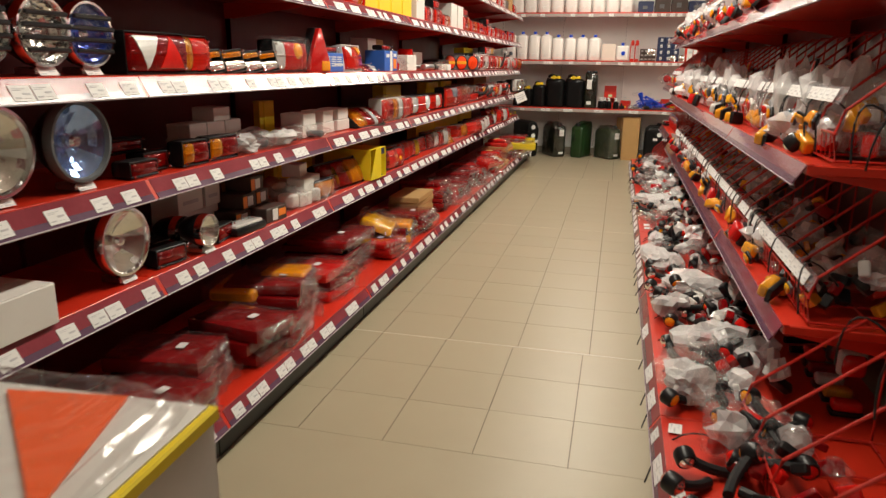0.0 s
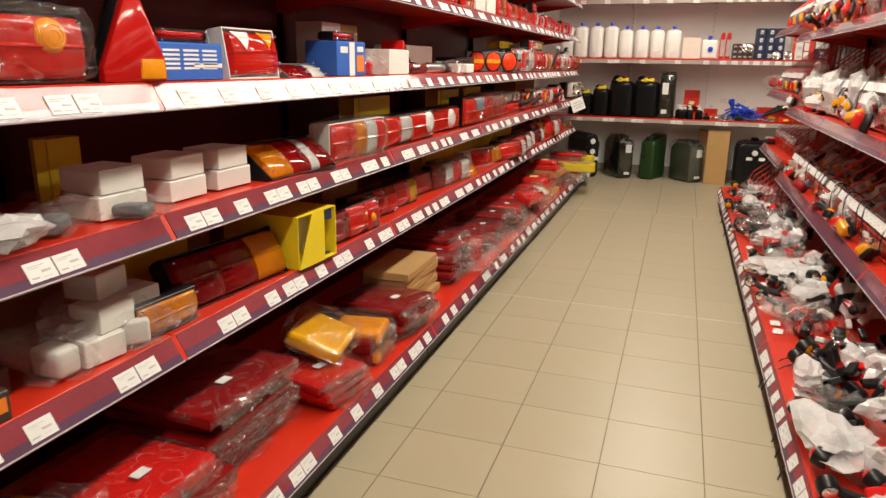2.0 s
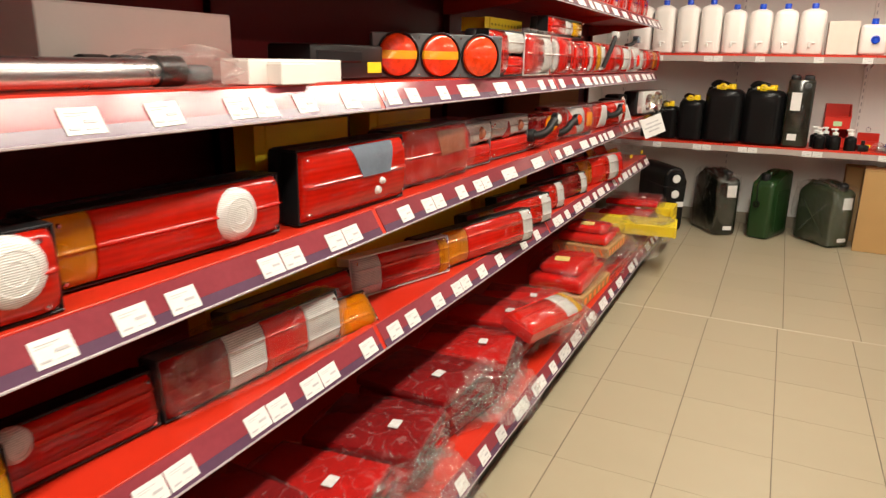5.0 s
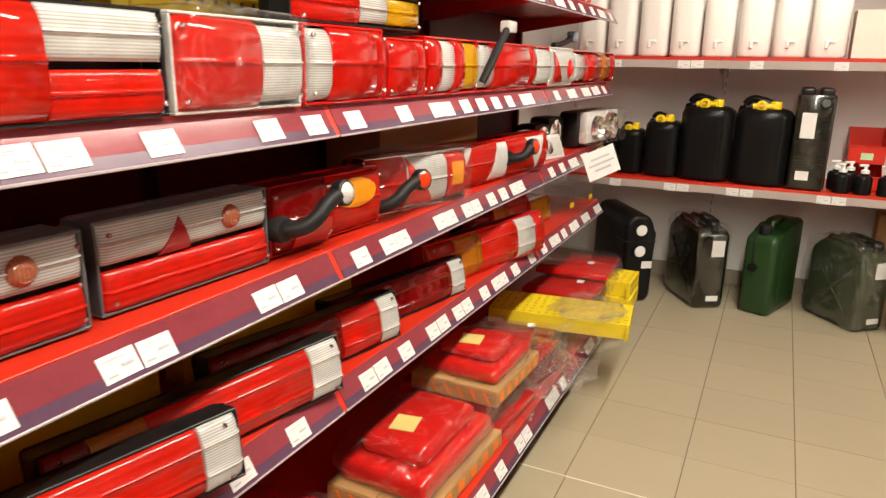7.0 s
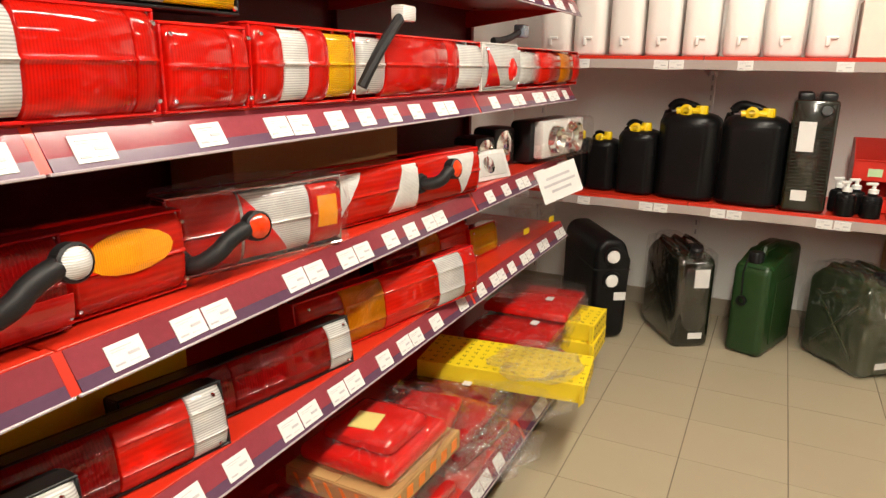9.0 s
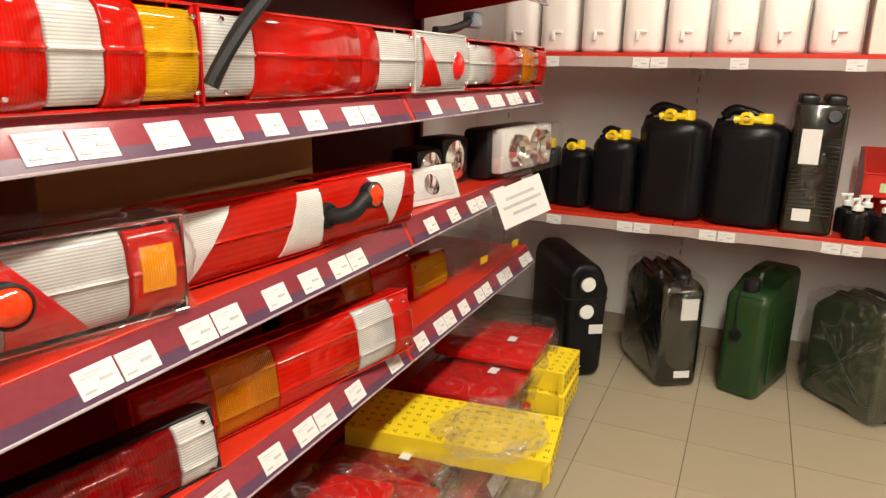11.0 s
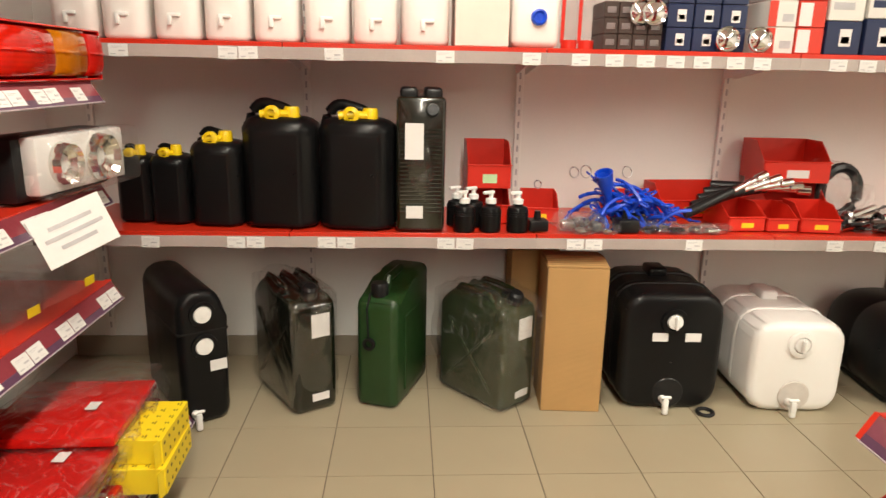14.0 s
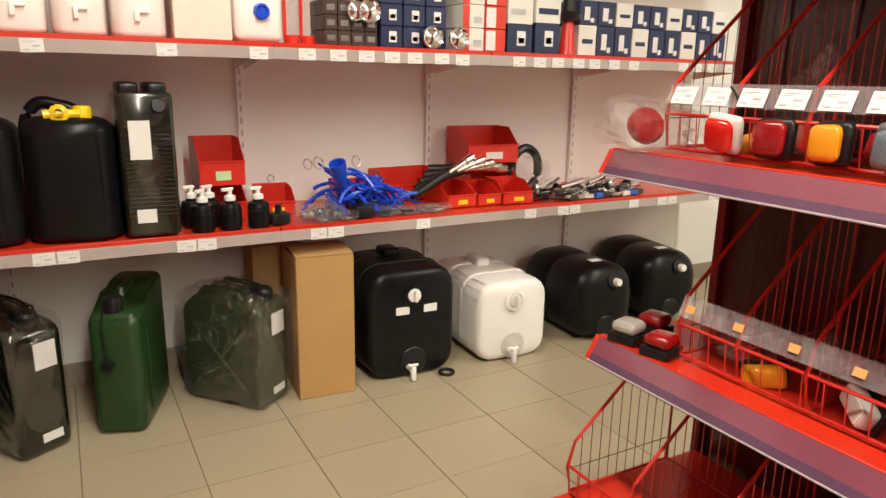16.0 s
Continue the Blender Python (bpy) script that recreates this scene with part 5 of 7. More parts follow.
# ---- fourth and fifth shelf ----
r4 = random.Random(12)
y = 0.6
while y < 9.3:
    w = r4.uniform(0.12, 0.4)
    k = r4.random()
    if y < 2.6:
        carton(w, 0.16, r4.uniform(0.08, 0.2), spot_left(-1.42, y, Z4), WCARD if k < 0.5 else KCARD, "lamp carton on an upper shelf", [(0.2, 0.6, 0.3, 0.6, RCARD)])
    elif 3.75 < y < 4.6:
        yellow_box(0.2, 0.14, 0.2, spot_left(-1.42, y, Z4), "yellow lamp carton on an upper shelf")
        w = 0.22
    elif k < 0.15 or 5.6 < y < 5.95:
        carton(0.2, 0.15, 0.19, spot_left(-1.40, y, Z4), WCARD, "white carton on an upper shelf")
        w = 0.22
    else:
        h = r4.uniform(0.08, 0.13)
        tail_lamp(w, h, 0.1, [(0, 0.6, 0, 1, "s"), (0.6, 0.8, 0, 1, r4.choice("wasr")), (0.8, 1, 0, 1, "r")], spot_left(-1.40, y, Z4), label="red tail lamp on an upper shelf", screws=False)
        if r4.random() < 0.4:
            tail_lamp(w * 0.8, 0.06, 0.1, [(0, 1, 0, 1, "r")], spot_left(-1.41, y + 0.02, Z4 + h + 0.002), label="red tail lamp lying on another lamp", screws=False)
    y += w + r4.uniform(0.01, 0.05)
y = 4.5
while y < 9.4:
    w = r4.uniform(0.15, 0.35)
    if r4.random() < 0.5:
        carton(w, 0.18, r4.uniform(0.1, 0.25), spot_left(-1.42, y, Z5), r4.choice((WCARD, CARD, KCARD)), "lamp carton on the top shelf")
    else:
        tail_lamp(w, 0.12, 0.1, [(0, 0.6, 0, 1, "s"), (0.6, 1, 0, 1, "w")], spot_left(-1.41, y, Z5), label="red tail lamp on the top shelf", screws=False)
    y += w + 0.04

# ---- bottom shelf ----
spot_lamp(0.215, spot_left(-1.24, 1.33, Z0), FACETD, "large round deep-blue lamp on the bottom shelf")
carton(0.35, 0.3, 0.26, spot_left(-1.45, 0.95, Z0), CARD, "brown carton on the bottom shelf")
for y0, L, n, t, col, xf, yaw in (
        (1.50, 0.24, 2, 0.055, "d", -1.22, -8), (1.78, 0.24, 3, 0.05, "d", -1.24, 10), (2.06, 0.22, 3, 0.05, "d", -1.22, -6), (2.30, 0.2, 2, 0.045, "d", -1.2, 5),
        (2.50, 0.30, 4, 0.045, "d", -1.24, 10), (2.84, 0.28, 3, 0.045, "s", -1.24, -4), (3.14, 0.42, 6, 0.033, "d", -1.30, 2), (3.60, 0.24, 3, 0.03, "r", -1.22, -10),
        (3.98, 0.26, 2, 0.05, "d", -1.25, 8), (4.22, 0.3, 4, 0.03, "r", -1.23, -5), (5.02, 0.34, 4, 0.03, "d", -1.26, 5), (5.16, 0.3, 6, 0.028, "r", -1.32, -5), (5.5, 0.26, 3, 0.03, "r", -1.24, 6),
        (5.80, 0.28, 3, 0.035, "r", -1.24, 4), (6.1, 0.3, 4, 0.03, "d", -1.26, -6), (6.42, 0.28, 3, 0.04, "r", -1.22, 8), (6.74, 0.28, 4, 0.03, "r", -1.25, -4), (7.05, 0.26, 3, 0.035, "s", -1.22, 6), (7.90, 0.32, 3, 0.037, "r", -1.23, -3),
        (8.26, 0.3, 2, 0.04, "r", -1.22, -6), (8.56, 0.28, 2, 0.035, "d", -1.25, 4), (8.95, 0.42, 4, 0.032, "r", -1.22, -3), (9.36, 0.3, 2, 0.03, "d", -1.2, 4)):
    lens_stack(y0, L, n, t, col, xf + 0.045, 0.34, int(y0 * 10), Z0, 0.03, yaw)
for x, y, z, c, w in ((-1.25, 3.73, 0.10, LYEL, 0.24), (-1.27, 2.62, 0.15, LAMB, 0.16), (-1.2, 3.99, 0.0, LAMB, 0.19), (-1.2, 4.0, 0.075, LAMB, 0.17), (-1.40, 2.42, 0.12, LAMB, 0.24), (-1.25, 8.28, 0.09, LRED2, 0.2)):
    g = thing("packaged_lens", ("red" if c is LRED2 else "amber") + " lamp lens in a crinkled plastic bag", "lamp lens", "packaged lenses", spot_left(x, y, Z0 + z, 10, 20 if c is LYEL else 0))
    part("lens", B(0, w, 0.0, 0.2, 0, 0.055, 0.018, 3), c, g)
    bm = crumple(w + 0.05, 0.25, 0.085, y, 8, 0.10)
    for v in bm.verts:
        v.co += Vector((w / 2, 0.10, -0.001))
    part("sleeve", bm, WRAP, g, "clear crinkled bag")
for i in range(5):
    carton(0.40, 0.22, 0.034, spot_left(-1.30 - 0.01 * (i % 2), 4.53 + 0.008 * ((i * 3) % 4), Z0 + 0.038 * i, (i * 17) % 5 - 2), CARD, "flat brown cardboard carton in a stack of five")
NOTE = mat("pale_note", (0.75, 0.62, 0.2), 0.6)
for i, (y, w, h, lift) in enumerate(((7.40, 0.48, 0.12, 0.0), (7.87, 0.36, 0.085, 0.124))):
    g = carton(w, 0.30, 0.05, spot_left(-1.20, y, Z0 + lift, -2), CARD, "shallow brown printed carton holding a red lens", [(0.06 + 0.16 * k, 0.14 + 0.16 * k, 0.2, 0.8, OCARD) for k in range(6)])
    for k in range(6):
        part("print", prism(bmesh.new(), [(0.02 + 0.045 * k, 0.008), (0.03 + 0.045 * k, 0.008), (0.05 + 0.045 * k, 0.042), (0.04 + 0.045 * k, 0.042)], -0.001, 0.0012, m=pose(0, 0, 0, 0, 0, 90)), OCARD, g)
    g = thing("packaged_lens", "large glossy red lamp lens lying in a carton", "lamp lens", "packaged lenses", spot_left(-1.215, y + 0.03, Z0 + lift + 0.0535, -2))
    part("lens", B(0, w - 0.06, 0.0, 0.27, 0, h * 0.55, 0.02, 3), LRED2, g)
    part("lens_crown", B(0.05, w - 0.11, 0.03, 0.24, h * 0.5, h, 0.03, 3), LRED2, g)
    part("note", B(w * 0.3, w * 0.3 + 0.08, 0.08, 0.15, h + 0.0005, h + 0.0025, 0, m=pose(0, 0, 0.0, 0, 0, 12)), NOTE, g, "pale yellow paper note")
    bm = crumple(w, 0.32, h + 0.02, 90 + i, 10, 0.06)
    for v in bm.verts:
        v.co += Vector((w / 2 - 0.03, 0.13, 0))
    part("sleeve", bm, WRAP, g, "clear crinkled sleeve")
tail_lamp(0.36, 0.14, 0.06, [(0, 0.68, 0, 1, "s"), (0.68, 0.9, 0, 1, "w"), (0.9, 1, 0, 1, "y")], spot_left(-1.19, 6.66, Z0 + 0.16, -16, -72), LRED2, "flat red and clear lamp bagged on a pile of lenses", True, False)
for k, (x, y, sx, sy, sz, up) in enumerate(((-1.21, 8.34, 0.34, 0.36, 0.15, 0.0), (-1.20, 7.08, 0.32, 0.34, 0.20, 0.0), (-1.19, 6.35, 0.34, 0.3, 0.19, 0.0), (-1.18, 5.75, 0.32, 0.3, 0.17, 0.0), (-1.2, 5.3, 0.3, 0.28, 0.22, 0.0))):
    plastic_bag((x, y, Z0 + up), (sx, sy, sz), 37 * k, False, k, None, "loose clear plastic bag over packaged lenses")
yellow_box(0.25, 0.58, 0.065, pose(-0.975, 8.735, Z0 + 0.068, 0, 0, 97), "yellow printed carton jutting out over the bottom shelf edge")
plastic_bag((-1.2, 8.72, Z0 + 0.02), (0.4, 0.34, 0.13), 5, False, 2)
plastic_bag((-1.16, 8.78, Z0 + 0.146), (0.34, 0.36, 0.05), 35, False, 4, None, "loose clear plastic bag lying on a yellow carton")
yellow_box(0.24, 0.40, 0.075, pose(-1.06, 9.22, Z0, 0, 0, 92), "yellow printed carton on the bottom shelf")
yellow_box(0.22, 0.38, 0.07, pose(-1.07, 9.24, Z0 + 0.077, 0, 0, 90), "yellow printed carton lying on another")
flat_lens(spot_left(-1.16, 9.2, Z0 + 0.15, 2), 0.34, 0.36, 0.03, "s", 3, True)
g = thing("lamp_cover", "dark smoked plastic lamp cover", "lamp cover", "clear lamp covers", spot_left(-1.2, 9.46, Z0, -3))
bm = crumple(0.26, 0.4, 0.17, 77, 8, 0.04)
for v in bm.verts:
    v.co += Vector((0.13, 0.2, 0))
part("cover", bm, WRAP, g)
# ---- goods at the end wall ----
def fuel_can(w, d, h, m, label):
    """A black moulded canister with an arched handle, yellow cap and yellow spout."""
    g = thing("fuel_canister", label, "canister", "black fuel canisters", m)
    c = w * 0.17
    plan = [(c, 0), (w - c, 0), (w, c), (w, d - c), (w - c, d), (c, d), (0, d - c), (0, c)]
    rings = []
    for z, k, sx in ((0.0, 0.86, 0), (0.012, 0.94, 0), (0.035, 0.99, 0), (0.06, 1, 0), (0.76, 1, 0), (0.81, 0.985, 0), (0.85, 0.93, 0), (0.885, 0.82, -0.02), (0.905, 0.66, -0.03), (0.91, 0.4, -0.04)):
        rings.append([(w / 2 + (x - w / 2) * k + sx * w, d / 2 + (y - d / 2) * k, z * h) for x, y in plan])
    bm = loft(bmesh.new(), rings)
    bmesh.ops.bevel(bm, geom=[e for e in bm.edges if abs(e.verts[0].co.z - e.verts[1].co.z) > h * 0.3], offset=w * 0.05, segments=3, affect="EDGES", profile=0.5)
    part("body", bm, MATBLK, g, smooth=50)
    hump = arc((w * 0.04, d * 0.55, h * 0.80), (w * 0.10, d * 0.55, h * 1.05), (w * 0.34, d * 0.55, h * 1.0)) + arc((w * 0.36, d * 0.55, h * 0.995), (w * 0.62, d * 0.55, h * 0.97), (w * 0.70, d * 0.55, h * 0.88))
    part("handle", tube(bmesh.new(), hump, w * 0.075, 10), MATBLK, g, smooth=60)
    part("seam", B(-0.001, w + 0.001, d * 0.5 - 0.002, d * 0.5 + 0.002, h * 0.1, h * 0.76, 0.001), MATBLK, g)
    r = min(w, 0.2) * 0.12
    part("cap", lathe(bmesh.new(), [(0, 0.04), (r, 0.038), (r * 1.15, 0.03), (r * 1.15, 0), (0, 0)], 16, pose(w * 0.68, d * 0.32, h * 0.90)), YPLA, g, "yellow screw cap")
    bm = bmesh.new()
    tube(bm, [(w * 0.28, d * 0.16, h * 0.925), (w * 0.40, d * 0.2, h * 0.935), (w * 0.66, d * 0.22, h * 0.93)], r * 0.62, 10)
    lathe(bm, [(r * 0.6, -0.012), (r * 1.15, -0.008), (r * 1.2, 0.008), (r * 0.6, 0.012)], 14, pose(w * 0.45, d * 0.16, h * 0.935, 90))
    part("spout", bm, YPLA, g, "yellow pouring spout")
    return g


def jerrycan(m, paint, label, wrap=False, tags=True, h=0.47, w=0.165, d=0.345):
    """A pressed-steel jerrycan, seen on its narrow side: three bar handles, an offset cap, a pressed cross on its flanks."""
    g = thing("jerrycan", label, "jerrycan", "jerrycans", m)
    bm = bmesh.new()
    side = [(0, 0.0), (d, 0.0), (d, h * 0.80), (d * 0.80, h * 0.935), (d * 0.12, h * 0.90), (0, h * 0.86)]
    prism(bm, side, 0, w, 0.03, 4, pose(w, 0, 0, 0, 0, 90))
    part("body", bm, paint, g)
    for sgn, x in ((-1, -0.001), (1, w + 0.001)):
        bm = bmesh.new()
        for a, b2 in (((0.06, 0.07), (d - 0.06, h * 0.68)), ((0.06, h * 0.68), (d - 0.06, 0.07))):
            tube(bm, [(x, a[0], a[1]), (x, b2[0], b2[1])], 0.006, 6)
        part("pressed_cross", bm, paint, g)
    for x in (0.03, w / 2, w - 0.03):
        part("handle", tube(bmesh.new(), [(x, d * 0.24, h * 0.88), (x, d * 0.30, h * 0.945), (x, d * 0.50, h * 0.965), (x, d * 0.72, h * 0.965), (x, d * 0.80, h * 0.90)], 0.011, 8), paint, g)
    part("cap", lathe(bmesh.new(), [(0, 0.045), (0.022, 0.045), (0.03, 0.035), (0.03, 0.0), (0.024, -0.02)], 16, pose(w / 2, d * 0.12, h * 0.90, 18)), BLACK, g)
    part("cap_clamp", B(w / 2 - 0.02, w / 2 + 0.02, d * 0.08, d * 0.26, h * 0.955, h * 0.985, 0.004), BLACK, g)
    if tags:
        part("label", B(w * 0.42, w * 0.82, -0.002, 0.0, h * 0.60, h * 0.78), PAPER, g, "white paper sticker")
        part("label", B(w * 0.40, w * 0.78, -0.002, 0.0, h * 0.09, h * 0.15), PAPER, g, "white paper price sticker")
    if wrap:
        loose = paint is OLIVE
        bm = crumple(w + (0.07 if loose else 0.035), d + (0.06 if loose else 0.035), h * 1.0, w * 60 + d, 12, 0.07 if loose else 0.045)
        for v in bm.verts:
            v.co += Vector((w / 2, d / 2, 0.001))
        part("plastic_wrap", bm, BAGJ if paint is OLIVE else BAGK, g, "clear crinkled plastic bag")
    return g


def tap(parent, x, y, z):
    t = part("tap", lathe(bmesh.new(), [(0, 0), (0.014, 0), (0.014, 0.045), (0, 0.045)], 12, pose(x, y, z, 90)), WPLA, parent, "white plastic tap")
    bm = B(x - 0.011, x + 0.011, y - 0.055, y - 0.032, z - 0.045, z + 0.02, 0.006, 2)
    box(bm, x - 0.022, x + 0.022, y - 0.05, y - 0.038, z + 0.018, z + 0.03, 0.004)
    part("tap_spout", bm, WPLA, t)


def water_tank(w, d, h, m, material, label, tags=False):
    """A big rounded tank lying with its end to the front; a cap with a white plug, a scooped recess for the tap below."""
    g = thing("water_tank", label, "water tank", "water tanks", m)
    c = w * 0.22
    pts = []
    for cx, cz, a0 in ((w - c, c, -90), (w - c, h - c, 0), (c, h - c, 90), (c, c, 180)):
        pts += [(cx + c * math.cos(radians(a0 + k * 30)), cz + c * math.sin(radians(a0 + k * 30))) for k in range(4)]
    part("body", prism(bmesh.new(), pts, 0, d, 0.035, 4), material, g)
    for yy in (d * 0.35, d * 0.68):
        bm = bmesh.new()
        prism(bm, [((x - w / 2) * 1.012 + w / 2, (z - h / 2) * 1.012 + h / 2 + 0.003) for x, z in pts], yy - 0.02, yy + 0.02, 0.006, 2)
        part("band", bm, material, g)
    # a disc on the end face; on white tanks its darker tone paints the hollow's shade
    part("recess", lathe(bmesh.new(), [(0.0, 0.003), (0.058, 0.003), (0.066, -0.004)], 24, pose(w / 2, -0.0005, 0.072, 90)), RECESS_SHADE if material is HDPE else BLACK, g)
    part("collar", lathe(bmesh.new(), [(0.03, 0.0), (0.034, 0.014), (0.05, 0.012), (0.052, 0.0)], 22, pose(w / 2, 0.0, h * 0.77, 90)), material, g)
    p = part("plug", lathe(bmesh.new(), [(0, 0.018), (0.028, 0.016), (0.032, 0.0)], 18, pose(w / 2, 0.0, h * 0.77, 90)), WPLA, g, "white plug")
    part("plug_grip", B(w / 2 - 0.006, w / 2 + 0.006, -0.038, -0.015, h * 0.77 - 0.025, h * 0.77 + 0.025, 0.004), WPLA, p)
    tap(g, w / 2 - 0.02, -0.004, 0.05)
    part("top_grip", B(w * 0.40, w * 0.60, d * 0.55, d * 0.8, h - 0.01, h + 0.035, 0.015, 3), material, g)
    if tags:
        for u in (0.3, 0.62):
            part("price_tag", B(u * w, u * w + 0.06, -0.003, 0.0, h * 0.60, h * 0.67), PAPER, g)
    return g


# milky plastic darkened to stand for shade in the tap recess
RECESS_SHADE = mat("milky_shade", (0.62, 0.58, 0.54), 0.4)

# floor row
g = thing("water_carrier", "flat black water carrier with two white screw plugs", "water tank", "", pose(-1.225, 9.865, 0.0, 0, 0, 33))
bm = bmesh.new()
prism(bm, [(0.0, 0.0), (0.145, 0.0), (0.175, 0.03), (0.175, 0.40), (0.165, 0.46), (0.13, 0.505), (0.04, 0.505), (0.0, 0.46)], 0.0, 0.50, 0.03, 4)
part("body", bm, MATBLK, g)
for z in (0.42, 0.30):
    p = part("collar", lathe(bmesh.new(), [(0.032, 0), (0.034, 0.01), (0.046, 0.008), (0.048, -0.002)], 22, pose(0.088, 0.0, z, 90)), MATBLK, g)
    part("plug", lathe(bmesh.new(), [(0, 0.012), (0.03, 0.01), (0.034, 0.0)], 18, pose(0.088, 0.0, z, 90)), WPLA, p, "white plug")
part("groove", B(-0.002, 0.177, -0.001, 0.4, 0.352, 0.358), BLACK, g)
part("price_tag", B(0.105, 0.165, -0.0025, 0.0, 0.20, 0.24), PAPER, g)
tap(g, 0.04, 0.0, 0.05)
jerrycan(pose(-0.845, 9.945, 0.0, 0, 0, 32), OLIVED, "dark olive steel jerrycan in clear plastic wrap on the floor", True, h=0.50, w=0.18, d=0.40)
jg = thing("jerrycan", "dark green moulded plastic jerrycan with a black cap", "jerrycan", "jerrycans", pose(-0.625, 10.045, 0, 0, 0, -20))
bm = bmesh.new()
prism(bm, [(0, 0), (0.38, 0), (0.38, 0.50), (0.24, 0.50), (0.19, 0.445), (0.03, 0.445), (0, 0.42)], 0, 0.165, 0.03, 4, pose(0.165, 0, 0, 0, 0, 90))
part("body", bm, GREEN, jg)
part("cap", lathe(bmesh.new(), [(0, 0.05), (0.03, 0.05), (0.034, 0.04), (0.034, 0), (0, 0)], 18, pose(0.075, 0.06, 0.44)), BLACK, jg)
part("handle", tube(bmesh.new(), [(0.0825, 0.10, 0.44), (0.0825, 0.13, 0.49), (0.0825, 0.26, 0.495)], 0.017, 8), GREEN, jg)
part("spout_cord", tube(bmesh.new(), [(0.055, 0.015, 0.46), (0.05, -0.006, 0.40), (0.055, -0.006, 0.29)], 0.004, 6), BLACK, jg)
part("spout_ring", lathe(bmesh.new(), [(0.014, -0.006), (0.024, -0.006), (0.024, 0.008), (0.014, 0.008)], 16, pose(0.058, -0.008, 0.265, 90)), BLACK, jg)
part("ridge", B(0.166, 0.170, 0.09, 0.30, 0.05, 0.36, 0.003), GREEN, jg)
jerrycan(pose(-0.07, 9.955, 0.0, 0, 0, 40), OLIVE, "olive steel jerrycan in a loose clear plastic bag on the floor", True, True, h=0.47, w=0.19, d=0.36)
cb = thing("cardboard_box", "tall plain brown cardboard box standing on the floor", "box", "cartons", pose(0.085, 9.99, 0, 0, 0, -4))
part("body", B(0, 0.228, 0, 0.23, 0, 0.575, 0.003), CARD, cb)
part("top_flap", B(0.002, 0.226, 0.0, 0.115, 0.0, 0.004, 0, m=pose(0, 0, 0.577, 7)), CARD, cb)
part("top_flap", B(0.002, 0.226, -0.115, 0.0, 0.0, 0.004, 0, m=pose(0, 0.23, 0.577, -7)), CARD, cb)
part("edge_seam", B(0.0005, 0.0025, -0.0008, 0.001, 0.0, 0.575), KCARD, cb)
carton(0.2, 0.15, 0.56, pose(0.0, 10.30, 0.0), CARD, "brown carton standing behind another carton")
water_tank(0.395, 0.42, 0.475, pose(0.385, 10.0, 0.0, 0, 0, -2), MATBLK, "big black plastic water tank with white plug and tap", True)
water_tank(0.36, 0.52, 0.37, pose(0.89, 9.97, 0.0, 0, 0, -3), HDPE, "big white plastic water tank with tap")
for x, y, a in ((1.42, 9.96, -4), (1.92, 10.03, -8)):
    g = thing("water_tank", "round black plastic water drum lying on its side", "water tank", "water tanks", pose(x, y, 0, 0, 0, a))
    r = 0.19
    rings = []
    for y, k in ((0.0, 0.55), (0.012, 0.78), (0.035, 0.92), (0.07, 0.985), (0.11, 1.0), (0.26, 1.0), (0.264, 0.988), (0.276, 0.988), (0.28, 1.0), (0.44, 1.0), (0.48, 0.93), (0.50, 0.7)):
        rings.append([(r + px * k, y, r + pz * k) for px, pz in squircle(0.37, 2 * r, 2.7, 36)])
    part("body", loft(bmesh.new(), rings), MATBLK, g, smooth=45)
    nk = part("neck", lathe(bmesh.new(), [(0.0, 0.045), (0.034, 0.045), (0.04, 0.03), (0.042, 0.0), (0.06, -0.03)], 20, pose(r + 0.03, 0.035, r * 1.52, 68)), BLACK, g)
    part("plug", lathe(bmesh.new(), [(0, 0.03), (0.018, 0.026), (0.022, 0.0)], 14, pose(r + 0.04, -0.005, r * 1.56, 78, 25, 0)), WPLA, nk, "white plug")
    part("tap_recess", lathe(bmesh.new(), [(0.0, 0.004), (0.05, 0.004), (0.058, -0.004)], 24, pose(r, 0.0, 0.075, 90)), BLACK, g)
    part("price_tag", B(r - 0.03, r + 0.03, 0.10, 0.14, 2 * r - 0.003, 2 * r + 0.002), PAPER, g)
    part("cradle", B(r - 0.12, r + 0.12, 0.08, 0.44, 0.0, 0.03, 0.006), MATBLK, g)
ring = thing("rubber_ring", "small black rubber ring lying on the floor", "ring", "", pose(0.725, 9.955, 0.0))
part("ring", tube(bmesh.new(), [(0.03 * math.cos(k * math.pi / 8), 0.03 * math.sin(k * math.pi / 8), 0.008) for k in range(16)], 0.0075, 8, True), RUBBER, ring)

# middle shelf of the wall
ZB = BACK_Z[0] + 0.0045
for x, w, h, yf in ((-1.50, 0.13, 0.27, 10.13), (-1.37, 0.14, 0.275, 10.10), (-1.215, 0.18, 0.335, 10.07), (-1.03, 0.265, 0.435, 10.05), (-0.755, 0.27, 0.435, 10.03)):
    fuel_can(w, min(w, 0.19) * 1.05, h, spot_back(x, yf, ZB, -7), "black plastic fuel canister with a yellow cap and spout")
g = thing("jerrycan", "upright dark olive jerrycan in clear wrap on a red shelf", "jerrycan", "jerrycans", spot_back(-0.472, 10.0, ZB))
part("body", B(0, 0.172, 0, 0.30, 0, 0.475, 0.016, 3), OLIVED, g)
for k in range(21):
    part("rib", B(0.012, 0.16, -0.003, 0.004, 0.07 + 0.0145 * k, 0.076 + 0.0145 * k, 0.002), OLIVED, g)
for x in (0.012, 0.098):
    part("grip", B(x, x + 0.062, 0.03, 0.24, 0.46, 0.505, 0.012, 3), BLACK, g)
